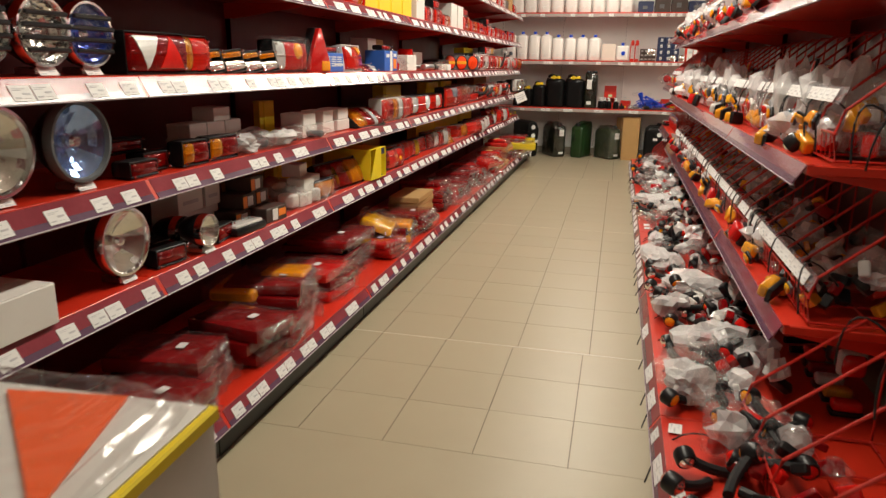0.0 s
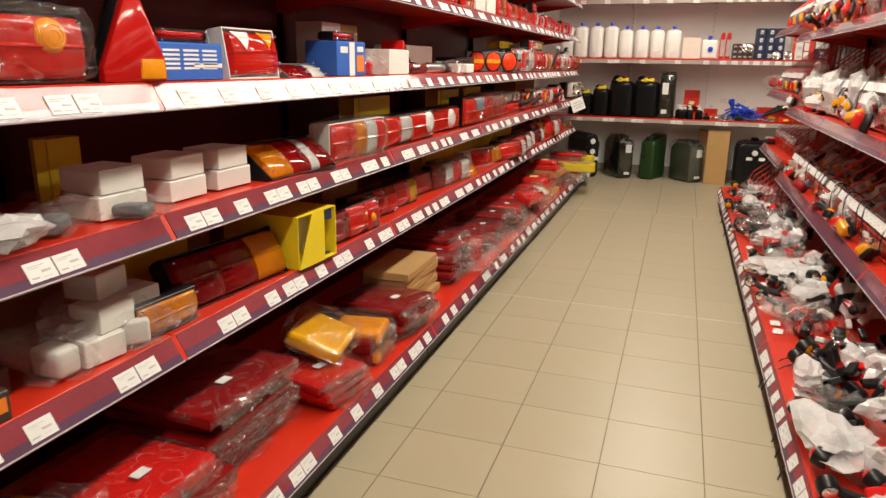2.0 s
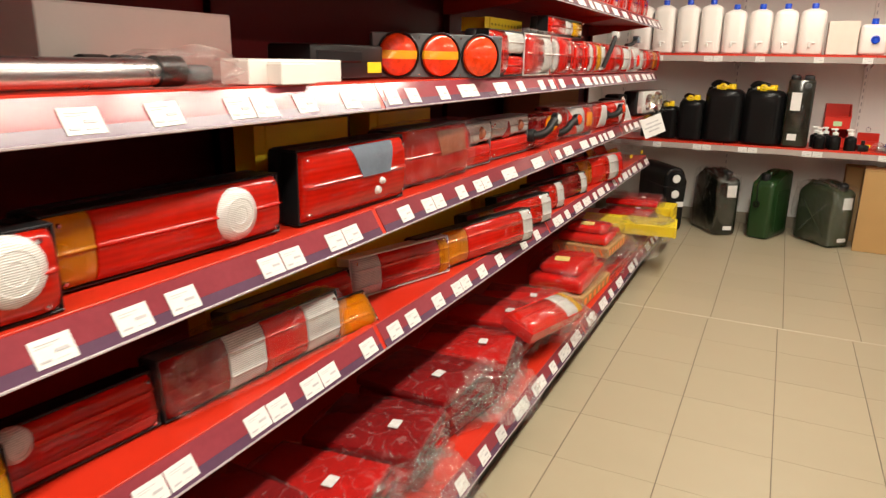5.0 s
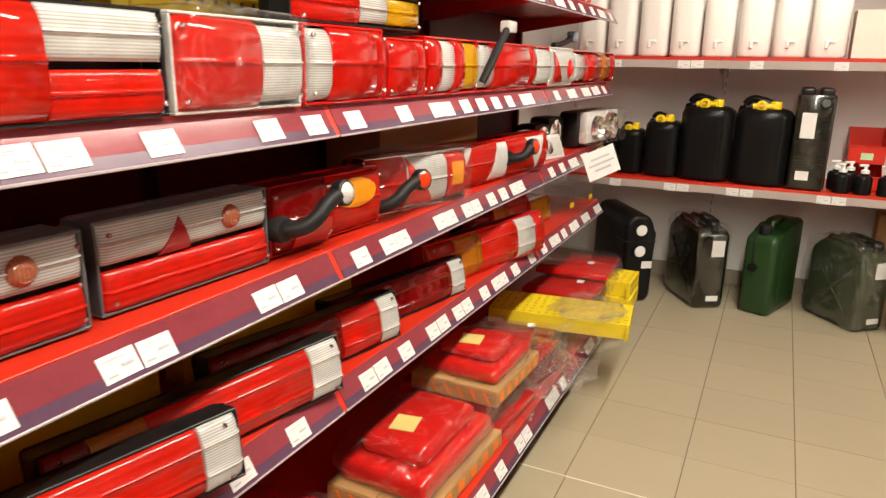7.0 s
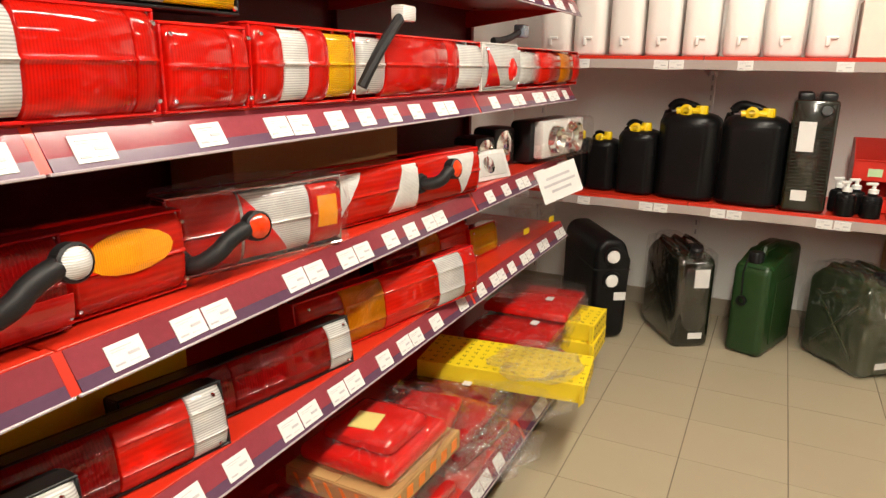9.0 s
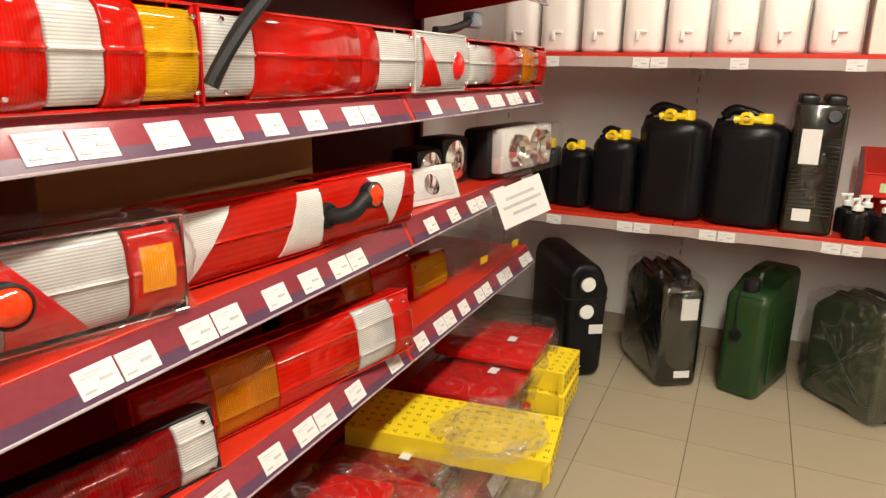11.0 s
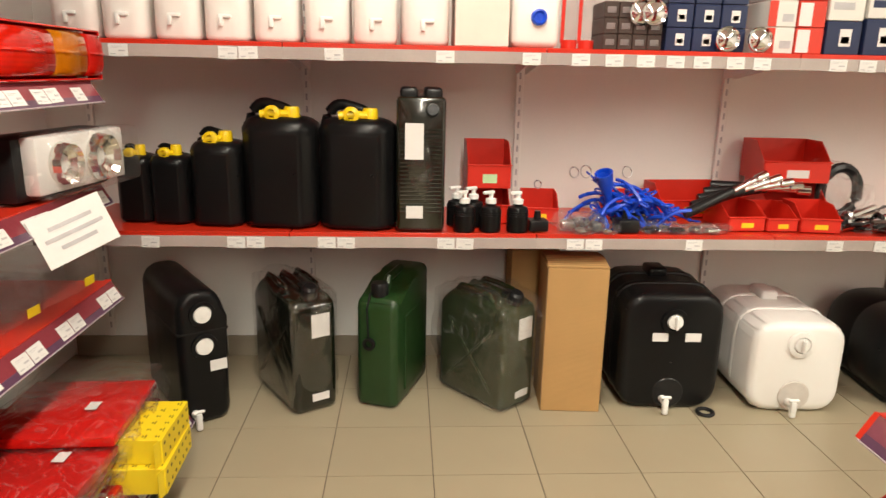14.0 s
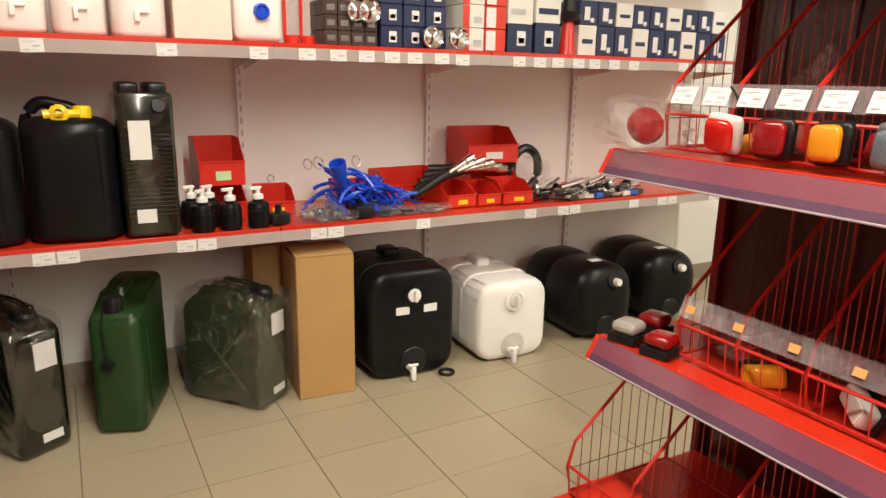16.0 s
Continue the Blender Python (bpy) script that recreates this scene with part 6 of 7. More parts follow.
part("cap", lathe(bmesh.new(), [(0, 0.02), (0.02, 0.02), (0.024, 0.0), (0, 0)], 16, pose(0.125, 0.0, 0.43, 80)), BLACK, g)
part("label", B(0.03, 0.095, -0.0055, -0.0035, 0.26, 0.385), PAPER, g, "white paper sticker")
part("label", B(0.035, 0.095, -0.0055, -0.0035, 0.05, 0.095), PAPER, g, "white paper price sticker")
bm = crumple(0.182, 0.31, 0.49, 8.8, 9, 0.02)
for v in bm.verts:
    v.co += Vector((0.086, 0.15, 0.001))
part("plastic_wrap", bm, BAGK, g, "clear shrink wrap")


def pump_bottle(x, y):
    g = thing("pump_bottle", "small black bottle with a white pump top", "bottle", "pump bottles", pose(x, y, ZB, 0, 0, (x * 900) % 50))
    part("bottle", lathe(bmesh.new(), [(0, 0), (0.037, 0), (0.039, 0.005), (0.039, 0.075), (0.034, 0.09), (0.018, 0.095), (0.018, 0.102), (0, 0.102)], 20), MATBLK, g)
    for z in (0.06, 0.068, 0.076):
        part("rib", lathe(bmesh.new(), [(0.0385, z - 0.002), (0.0405, z), (0.0385, z + 0.002)], 20), MATBLK, g)
    p = part("pump", lathe(bmesh.new(), [(0, 0.102), (0.02, 0.102), (0.02, 0.118), (0.008, 0.122), (0.008, 0.14), (0, 0.14)], 14), WPLA, g, "white pump top")
    part("nozzle", B(-0.036, 0.014, -0.007, 0.007, 0.136, 0.148, 0.004, 2), WPLA, p)


for x, y in ((-0.225, 10.0), (-0.13, 10.0), (-0.032, 9.995), (-0.185, 10.09), (-0.245, 10.10)):
    pump_bottle(x, y + 0.03)


def stack_bin(x, y, z, w, d, h, a=0, label="open-fronted red plastic storage bin", sticker=YCARD):
    g = thing("storage_bin", label, "storage bin", "red storage bins", pose(x, y, z, 0, 0, a))
    sidep = [(0, 0), (d, 0), (d, h), (d * 0.42, h), (0, h * 0.52)]
    for xx in (0.0, w - 0.003):
        part("side", prism(bmesh.new(), sidep, 0, 0.003, 0, 1, pose(xx + 0.003, 0, 0, 0, 0, 90)), RPLA, g)
    part("bottom", B(0.003, w - 0.003, 0, d, 0, 0.003), RPLA, g)
    part("back", B(0.003, w - 0.003, d - 0.003, d, 0.003, h), RPLA, g)
    part("front", B(0.003, w - 0.003, -0.004, -0.001, 0.0, h * 0.5, 0.001), RPLA, g)
    part("lip", B(-0.003, w + 0.003, -0.008, 0.004, h * 0.5, h * 0.5 + 0.006, 0.002), RPLA, g)
    part("sticker", B(w * 0.35, w * 0.68, -0.0055, -0.0042, h * 0.12, h * 0.32), sticker, g)
    return g


GREENS = mat("pale_green_sticker", (0.5, 0.7, 0.4), 0.5)
stack_bin(-0.205, 10.16, ZB, 0.165, 0.2, 0.13)
stack_bin(-0.205, 10.17, ZB + 0.133, 0.165, 0.2, 0.17, sticker=GREENS)
stack_bin(0.015, 10.20, ZB, 0.14, 0.2, 0.10, -6)
stack_bin(0.42, 10.26, ZB, 0.2, 0.2, 0.09, 8)
stack_bin(0.60, 10.30, ZB, 0.3, 0.17, 0.13, 6)
stack_bin(0.775, 10.06, ZB, 0.145, 0.2, 0.095, 3)
stack_bin(0.925, 10.06, ZB, 0.12, 0.2, 0.085, 0)
stack_bin(1.05, 10.05, ZB, 0.145, 0.2, 0.095, -8)
stack_bin(1.02, 10.27, ZB, 0.25, 0.22, 0.15, -3)
stack_bin(1.0, 10.28, ZB + 0.153, 0.27, 0.22, 0.16, -3, sticker=PAPER)
rb = random.Random(21)
for i in range(44):
    bm = bmesh.new()
    x, y = rb.gauss(0.39, 0.075), rb.uniform(10.06, 10.22)
    g = thing("plastic_clip", "bright blue plastic drawbar clip in a tangled heap", "plastic clip", "blue plastic clips", pose(x, y, ZB + 0.02 + rb.uniform(0, 0.13) * max(0.1, 1 - abs(x - 0.38) * 4), rb.uniform(-30, 30), rb.uniform(-40, 40), rb.uniform(0, 360)))
    part("clip", tube(bm, arc((-0.07, 0, 0), (0, rb.uniform(-0.04, 0.05), 0.04), (0.07, 0, 0.01), 7), 0.0075, 6), BPLA, g)
    part("ring_end", tube(bmesh.new(), [(-0.085 + 0.02 * math.cos(k * math.pi / 6), 0.02 * math.sin(k * math.pi / 6), 0) for k in range(12)], 0.004, 5, True), BPLA, g)
g = thing("funnel", "upright bright blue plastic funnel in a heap of clips", "plastic funnel", "", pose(0.36, 10.14, ZB, 12, -25, 20))
part("stem", lathe(bmesh.new(), [(0.014, 0.05), (0.016, 0.15), (0.03, 0.20), (0.034, 0.24), (0.028, 0.24), (0.02, 0.2)], 14), BPLA, g)
for x, y, r in ((0.20, 10.16, 0.02), (0.25, 10.18, 0.024), (0.41, 10.18, 0.022), (0.09, 10.30, 0.016)):
    g = thing("steel_ring", "thin steel ring standing among small parts", "ring", "steel rings", pose(x, y, ZB + 0.2 - (0.07 if x < 0.1 else 0), 75, 0, 20))
    part("ring", tube(bmesh.new(), [(r * math.cos(k * math.pi / 8), r * math.sin(k * math.pi / 8), 0) for k in range(16)], 0.0025, 5, True), STEEL, g)
for i, (x, y, s, c) in enumerate(((0.16, 10.06, 0.13, STEEL), (0.22, 10.10, 0.16, STEEL), (0.26, 10.03, 0.12, GREYHSG), (0.47, 10.03, 0.13, BLACK), (0.56, 10.02, 0.13, BLACK), (0.64, 10.04, 0.12, STEEL), (0.20, 10.0, 0.11, STEEL), (0.52, 10.08, 0.15, GREYHSG), (0.70, 10.02, 0.13, CHROME), (0.30, 10.0, 0.10, CHROME))):
    plastic_bag((x, y, ZB), (s, s, 0.09 if i < 3 else 0.05), 47 * i, False, i, c, "clear bag of small metal parts on a red shelf")
for x, y, s in ((0.05, 10.01, 0.07), (0.38, 10.0, 0.08), (0.43, 10.08, 0.08)):
    g = thing("plug_socket", "small black plastic socket", "connector", "connectors", pose(x - s / 2, y, ZB, 0, 0, 6))
    part("body", B(0, s, 0, s * 0.9, 0, s * 0.6, 0.006, 2), BLACK, g)
    part("stud", lathe(bmesh.new(), [(0, 0.03), (0.012, 0.03), (0.014, 0)], 10, pose(s / 2, s / 2, s * 0.6)), BLACK, g)
for i in range(5):
    g = thing("grease_gun", "black and chrome grease gun lying on a heap", "tool", "tools", pose(0.62 + 0.035 * i, 10.08 + 0.035 * i, ZB + 0.04 + 0.022 * i, 0, -24 + 6 * i, 10 - 7 * i))
    part("barrel", lathe(bmesh.new(), [(0, 0), (0.018, 0), (0.020, 0.01), (0.020, 0.2), (0.016, 0.21), (0, 0.21)], 14, pose(0, 0, 0.02, 0, 90)), BLACK, g)
    part("rod", lathe(bmesh.new(), [(0, 0.2), (0.012, 0.2), (0.012, 0.31), (0.017, 0.315), (0.017, 0.36), (0, 0.36)], 12, pose(0, 0, 0.02, 0, 90)), CHROME, g)
for i in range(34):
    x = 1.24 + 0.0185 * i
    g = thing("hand_tool", "flat chrome and black hand tool in a low heap", "tool", "tools", pose(x, 10.01 + rb.uniform(0, 0.22), ZB + 0.006 + 0.012 * (i % 4), rb.uniform(-6, 6), rb.uniform(-5, 3), rb.uniform(-20, 60)))
    part("blade", B(0, rb.uniform(0.10, 0.17), -0.009, 0.009, 0, 0.005, 0.002), (CHROME, STEEL, BLACK)[i % 3], g)
    part("grip", B(-0.07, 0.004, -0.012, 0.012, -0.003, 0.010, 0.005, 2), (BLACK, CHROME, BLACK, KCARD)[i % 4], g)
    part("rivet", lathe(bmesh.new(), [(0, 0.009), (0.006, 0.008), (0.007, 0.004)], 10, pose(0.03, 0, 0)), STEEL, g)
for i in range(18):
    x = 1.22 + 0.036 * i
    g = thing("wrench", "long chrome tool lying on a red shelf", "tool", "tools", pose(x, 10.07 + 0.03 * (i % 4), ZB + 0.012 + 0.016 * (i % 3), 0, -4, 12 + 9 * (i % 5)))
    part("shaft", tube(bmesh.new(), [(0, 0, 0.0), (0.2, 0.01, 0.004)], 0.014, 8), CHROME, g)
    part("head", lathe(bmesh.new(), [(0.008, 0), (0.02, 0.002), (0.022, 0.02), (0.012, 0.024)], 14, pose(-0.01, 0, 0.0, 0, -70)), BLACK if i % 2 else STEEL, g)
for i in range(9):
    x = 1.38 + 0.055 * i
    carton(0.05, 0.12, 0.02, spot_back(x, 10.0 + 0.01 * (i % 3), ZB, -10 + (i * 13) % 21), (KCARD, STEEL, WCARD, BCARD)[i % 4], "small flat packet of parts on a red shelf")
g = thing("cable_reel", "black cable coil in a clear plastic bag", "cable", "", pose(1.36, 10.33, ZB))
part("coil", tube(bmesh.new(), [(0.08 * math.cos(k * math.pi / 10), 0.0, 0.11 + 0.10 * math.sin(k * math.pi / 10)) for k in range(20)], 0.022, 8, True), BLACK, g)
f = part("plastic_wrap", RAGS_C[2], None, g)
f.matrix_basis = Matrix.Diagonal((0.3, 0.16, 0.3, 1))

# upper shelf of the wall
ZC = BACK_Z[1] + 0.0045


def milky_can(x, y, z, w=0.145, h=0.345, cap=BPLA):
    g = thing("water_canister", "milky white plastic water canister with a white tap", "canister", "milky canisters", pose(x, y, z, 0, 0, (x * 700) % 6 - 3))
    d = 0.19
    rings = [[(w / 2 + x * k, d / 2 + y * k, z) for x, y in squircle(w, d, 5.0 if k > 0.8 else 3.0)] for z, k in
             ((0, 0.90), (0.006, 0.97), (0.016, 1.0), (h * 0.80, 1.0), (h * 0.86, 0.94), (h * 0.90, 0.76), (h * 0.925, 0.48), (h * 0.94, 0.34))]
    part("body", loft(bmesh.new(), rings), HDPEP, g, smooth=50)
    part("cap", lathe(bmesh.new(), [(0, 0.035), (0.02, 0.035), (0.022, 0.03), (0.022, 0.0), (0, 0)], 16, pose(w / 2, d * 0.4, h * 0.935)), cap, g, "blue screw cap")
    bm = B(w * 0.38, w * 0.66, -0.012, 0.002, 0.072, 0.084, 0.004, 2)
    box(bm, w * 0.38, w * 0.48, -0.013, 0.0, 0.045, 0.08, 0.004, 2)
    part("tap", bm, WPLA, g, "white plastic tap")
    return g


for x in (-1.62, -1.455, -1.285, -1.12, -0.955, -0.785, -0.62, -0.455):
    milky_can(x, 10.03, ZC, 0.15 if x < -0.5 else 0.165, 0.33 if x > -1.1 else 0.37)
g = thing("cardboard_box", "plain pale card box", "box", "cartons", spot_back(-0.275, 10.03, ZC))
part("body", B(0, 0.185, 0, 0.2, 0, 0.22, 0.003), mat("pale_card", (0.80, 0.68, 0.60), 0.6, vary=0.05), g)
part("lid", B(-0.001, 0.186, -0.001, 0.201, 0.215, 0.222, 0.001), mat("pale_card", (0, 0, 0)), g)
g = thing("water_canister", "small milky canister with a blue screw cap on its front", "canister", "milky canisters", spot_back(-0.08, 10.03, ZC))
part("body", B(0, 0.165, 0, 0.17, 0, 0.20, 0.025, 4), HDPEP, g)
part("cap", lathe(bmesh.new(), [(0, 0.01), (0.014, 0.01), (0.02, 0.018), (0.026, 0.016), (0.028, 0.0)], 20, pose(0.09, 0, 0.10, 90)), BPLA, g, "blue screw cap")
part("neck", lathe(bmesh.new(), [(0, 0.04), (0.02, 0.04), (0.022, 0.0)], 14, pose(0.08, 0.08, 0.2)), BPLA, g)
for x in (0.105, 0.165):
    g = thing("glass_tube", "clear hydrometer tube with red ends", "tester", "testers", spot_back(x, 10.06, ZC))
    part("tube", lathe(bmesh.new(), [(0.024, 0.03), (0.024, 0.2), (0.01, 0.21)], 14, pose(0.025, 0.025, 0)), WRAP, g)
    part("foot", lathe(bmesh.new(), [(0, 0), (0.028, 0), (0.028, 0.03), (0, 0.03)], 14, pose(0.025, 0.025, 0)), RPLA, g)
    part("bulb", lathe(bmesh.new(), [(0, 0.28), (0.018, 0.27), (0.024, 0.23), (0.02, 0.205), (0, 0.2)], 14, pose(0.025, 0.025, 0)), RPLA, g)
    part("strip", B(-0.006, 0.006, 0.02, 0.026, 0.02, 0.22), RPLA, g)


def boxed(x, w, h, z, mt, lbl, pr=()):
    carton(w, 0.16, h, spot_back(x, 10.03, z, 0), mt, lbl, pr)


LBLP = [(0.38, 0.72, 0.25, 0.78, PAPER), (0.43, 0.67, 0.34, 0.55, INK)]
for j in range(3):
    for i in range(4):
        boxed(0.235 + 0.052 * i, 0.05, 0.05, ZC + 0.053 * j, KCARD, "small dark lamp box with a silver print", [(0.2, 0.8, 0.3, 0.7, STEEL)])
for j in range(4):
    for i in range(3):
        boxed(0.455 + 0.095 * i, 0.09, 0.075, ZC + 0.079 * j, NCARD, "navy blue printed box with a white label", LBLP)
for x, y in ((0.40, 10.005), (0.775, 10.0), (0.66, 10.0), (0.36, 10.02)):
    g = thing("air_horn_disc", "round chrome horn disc leaning on boxes", "horn", "horns", pose(x, y, ZC + (0.04 if y < 10.004 or x > 0.7 else 0.12), 8, 0, 0))
    part("disc", lathe(bmesh.new(), [(0, 0.014), (0.02, 0.012), (0.034, 0.002), (0.042, 0.006), (0.044, 0), (0, -0.004)], 24, pose(0, 0, 0.002, 80)), CHROME, g)
for j in range(3):
    boxed(0.81, 0.10, 0.085, ZC + 0.089 * j, WCARD, "white and red printed box", [(0, 0.3, 0, 1, RCARD), (0.5, 0.9, 0.2, 0.5, INK)])
    boxed(0.915, 0.10, 0.085, ZC + 0.089 * j, RCARD, "red and white printed box", [(0.05, 0.5, 0.05, 0.95, PAPER)])
boxed(1.025, 0.125, 0.11, ZC, NCARD, "navy blue printed box with a white label", LBLP)
boxed(1.025, 0.125, 0.12, ZC + 0.114, WCARD, "white printed box on a wall shelf", [(0.1, 0.7, 0.3, 0.5, INK)])
boxed(1.165, 0.13, 0.12, ZC, NCARD, "navy blue printed box with a white label", LBLP)
boxed(1.165, 0.13, 0.12, ZC + 0.124, WCARD, "white printed box on a wall shelf", [(0.1, 0.9, 0.3, 0.5, NCARD)])
g = thing("air_horn", "red plastic air horn with a black bell", "horn", "horns", pose(1.345, 10.04, ZC))
part("trumpet", lathe(bmesh.new(), [(0, 0), (0.04, 0), (0.034, 0.02), (0.024, 0.13), (0.02, 0.14), (0, 0.14)], 16), RPLA, g)
part("bell", lathe(bmesh.new(), [(0.02, 0.14), (0.05, 0.145), (0.055, 0.165), (0.03, 0.18), (0.025, 0.24), (0, 0.24)], 18), BLACK, g)
for i in range(9):
    x = 1.40 + 0.105 * i
    for j in range(2):
        boxed(x, 0.10, 0.125 if j == 0 else 0.1, ZC + 0.129 * j, NCARD if (i + j) % 3 else WCARD, "navy and white printed box with a white shape",
              [(0.25, 0.55, 0.2, 0.75, PAPER), (0.6, 0.8, 0.12, 0.3, PAPER)] if (i + j) % 3 else [(0.2, 0.8, 0.4, 0.55, NCARD)])

# top shelf of the wall
ZD = BACK_Z[2] + 0.0045
for k in range(9):
    milky_can(-1.55 + 0.185 * k, 10.05, ZD, 0.165, 0.3)
for k in range(7):
    carton(0.2, 0.2, 0.14 + 0.03 * (k % 3), spot_back(0.16 + 0.215 * k, 10.04, ZD), KCARD if k % 3 else NCARD, "dark carton on the top wall shelf", [(0.3, 0.6, 0.3, 0.6, GREYHSG)])
# ---- wire baskets and small lamps on the other shelving ----
def divider_frame(depth, h0, h1, y0=0.0, r=0.0048):
    bm = bmesh.new()
    tube(bm, [(0, y0, 0.008), (0, y0 - 0.012, h0 * 0.55), (0, y0 + 0.008, h0), (0, y0 + depth * 0.82, h1), (0, y0 + depth, h1), (0, y0 + depth, 0.008)], r, 6, True)
    return bm


def divider_bars(depth, h0, h1, y0=0.0, r=0.0017):
    bm = bmesh.new()
    n = int(depth / 0.036)
    for i in range(1, n + 1):
        y = y0 + depth * i / (n + 1)
        t = min((y - y0) / (depth * 0.82), 1)
        tube(bm, [(0, y, 0.01), (0, y, h0 + (h1 - h0) * t)], r, 4)
    tube(bm, [(0, y0, h0 * 0.5), (0, y0 + depth, h0 * 0.5)], r, 4)
    return bm


DF = mesh_of("divider_frame", divider_frame(0.36, 0.15, 0.40), WIRE)
DB = mesh_of("bar_row", divider_bars(0.36, 0.15, 0.40), WIRE)
DBD = mesh_of("bar_row", divider_bars(0.36, 0.15, 0.40, r=0.0014), WIRED)


def wire_basket(length, m, cells, tags=TAG, strip=True, far=False, up=0.105, label="red wire display basket with sloping dividers on a shelf"):
    """A basket: x along the shelf, y backwards."""
    g = thing("wire_basket", label, "wire basket", "wire baskets", m)
    for i in range(cells + 1):
        x = 0.006 + (length - 0.012) * i / cells
        d = part("divider", DF, None, g)
        d.matrix_basis = pose(x, 0, 0)
        if far:
            tagged(part("bar_row", DB if far and i not in (0, cells) else DBD, None, d), kind="stuff")
    for y, z in ((0.0, 0.008), (-0.008, 0.085), (0.36, 0.008), (0.36, 0.40), (0.18, 0.008)):
        part("rail", tube(bmesh.new(), [(0.004, y, z), (length - 0.004, y, z)], 0.0042, 6), WIRE, g)
    bm = bmesh.new()
    k = int(length / 0.045)
    for i in range(1, k):
        tube(bm, [(length * i / k, -0.003, 0.008), (length * i / k, -0.01, 0.085)], 0.0018, 4)
    tagged(part("front_bar_row", bm, WIRE, g), kind="stuff")
    if not strip:
        return g
    st = part("price_strip", B(0.0, length, -0.003, -0.0005, 0.0, 0.052, 0.0, m=pose(0, -0.012, up, -24)), STRIP, g, "clear plastic price strip")
    if tags:
        x = 0.02
        rr = random.Random(int(length * 1000) + cells)
        while x < length - 0.07:
            t = part("price_tag", tags, None, st)
            t.matrix_basis = pose(x, -0.0175, up + 0.004, -24, rr.uniform(-1, 1))
            x += 0.13 if tags is not TAG else 0.088 if far else 0.0645 + (0.03 if rr.random() < 0.12 else 0)
    return g


def marker_lamp(m, kind, label):
    """Small clearance lamps: a block on a black foot, or a round head on a rubber arm."""
    g = thing("marker_lamp", label, "vehicle lamp", "marker lamps", m)
    if kind in "rawd":
        part("foot", B(-0.05, 0.05, -0.028, 0.028, 0, 0.018, 0.005, 2), BLACK, g)
        part("lens", B(-0.046, 0.046, -0.025, 0.025, 0.014, 0.052, 0.012, 3), {"r": LRED, "a": LAMY, "w": LWHT, "d": LDARK}[kind], g)
    elif kind == "b":
        part("foot", B(-0.04, 0.04, -0.04, 0.04, 0, 0.03, 0.005, 2), BLACK, g)
        part("lens", B(-0.036, 0.036, -0.036, 0.036, 0.026, 0.07, 0.012, 3), LRED2, g)
    else:
        part("rubber_arm", tube(bmesh.new(), arc((-0.06, 0, 0.017), (0.02, 0.02, 0.014), (0.09, 0.0, 0.034), 8), 0.015, 8), RUBBER, g)
        hd = part("head", lathe(bmesh.new(), [(0, -0.02), (0.026, -0.02), (0.029, -0.012), (0.029, 0.012), (0.026, 0.02), (0, 0.02)], 18, pose(0.105, 0, 0.036, 78, 0, 8)), BLACK, g)
        part("lens", lathe(bmesh.new(), [(0, 0.031), (0.012, 0.029), (0.0215, 0.0205)], 16, pose(0.105, 0, 0.036, 78, 0, 8)), LRED2 if kind == "o" else FACET, hd)
        part("lens", lathe(bmesh.new(), [(0, -0.031), (0.012, -0.029), (0.0215, -0.0205)], 16, pose(0.105, 0, 0.036, 78, 0, 8)), FACET if kind == "o" else LAMB, hd)
    return g


LBL = {"r": "small red marker lamp on a black foot", "a": "small amber marker lamp on a black foot", "w": "small clear marker lamp on a black foot",
       "d": "small dark red marker lamp on a black foot", "b": "square red marker lamp on a black foot",
       "o": "round red and clear marker lamp on a black rubber arm", "p": "round clear and amber marker lamp on a black rubber arm"}
ORANGE_TAG = mesh_of("price_tag", B(0, 0.024, -0.0012, 0, 0.012, 0.029), mat("orange_tag", (0.85, 0.36, 0.12), 0.45, vary=0.1), 0)


def block_lamp(m, housing, lens, label):
    """A square lamp head with a swelling lens, facing -y."""
    g = thing("marker_lamp", label, "vehicle lamp", "marker lamps", m)
    part("housing", B(-0.043, 0.043, 0.0, 0.034, 0, 0.088, 0.014, 3), housing, g)
    part("lens", B(-0.036, 0.036, -0.028, 0.004, 0.007, 0.081, 0.018, 4), lens, g)
    part("cable", tube(bmesh.new(), arc((0.01, 0.03, 0.05), (0.03, 0.07, 0.09), (-0.02, 0.06, 0.14), 6), 0.003, 5), RUBBER, g)
    return g


BLOCKS = [block_lamp(pose(0.8, 2.3 + 0.12 * i, 0.30), h, c, l) for i, (h, c, l) in enumerate((
    (WHITEHSG, LRED2, "square red lamp in a white housing hung from a basket"), (BLACK, LDARK, "square dark red lamp in a black housing hung from a basket"),
    (BLACK, LAMB, "square amber lamp in a black housing hung from a basket"), (GREYHSG, LYEL, "square yellow lamp in a grey housing hung from a basket"),
    (BLACK, LAMY, "square amber lamp in a black housing hung from a basket"), (GREYHSG, LGRY, "square clear grey lamp in a grey housing hung from a basket")))]
FIRST = {k: marker_lamp(pose(0.8, 2.3 + 0.1 * i, 0.169), k, LBL[k]) for i, k in enumerate("rawdbop")}
rr = random.Random(77)

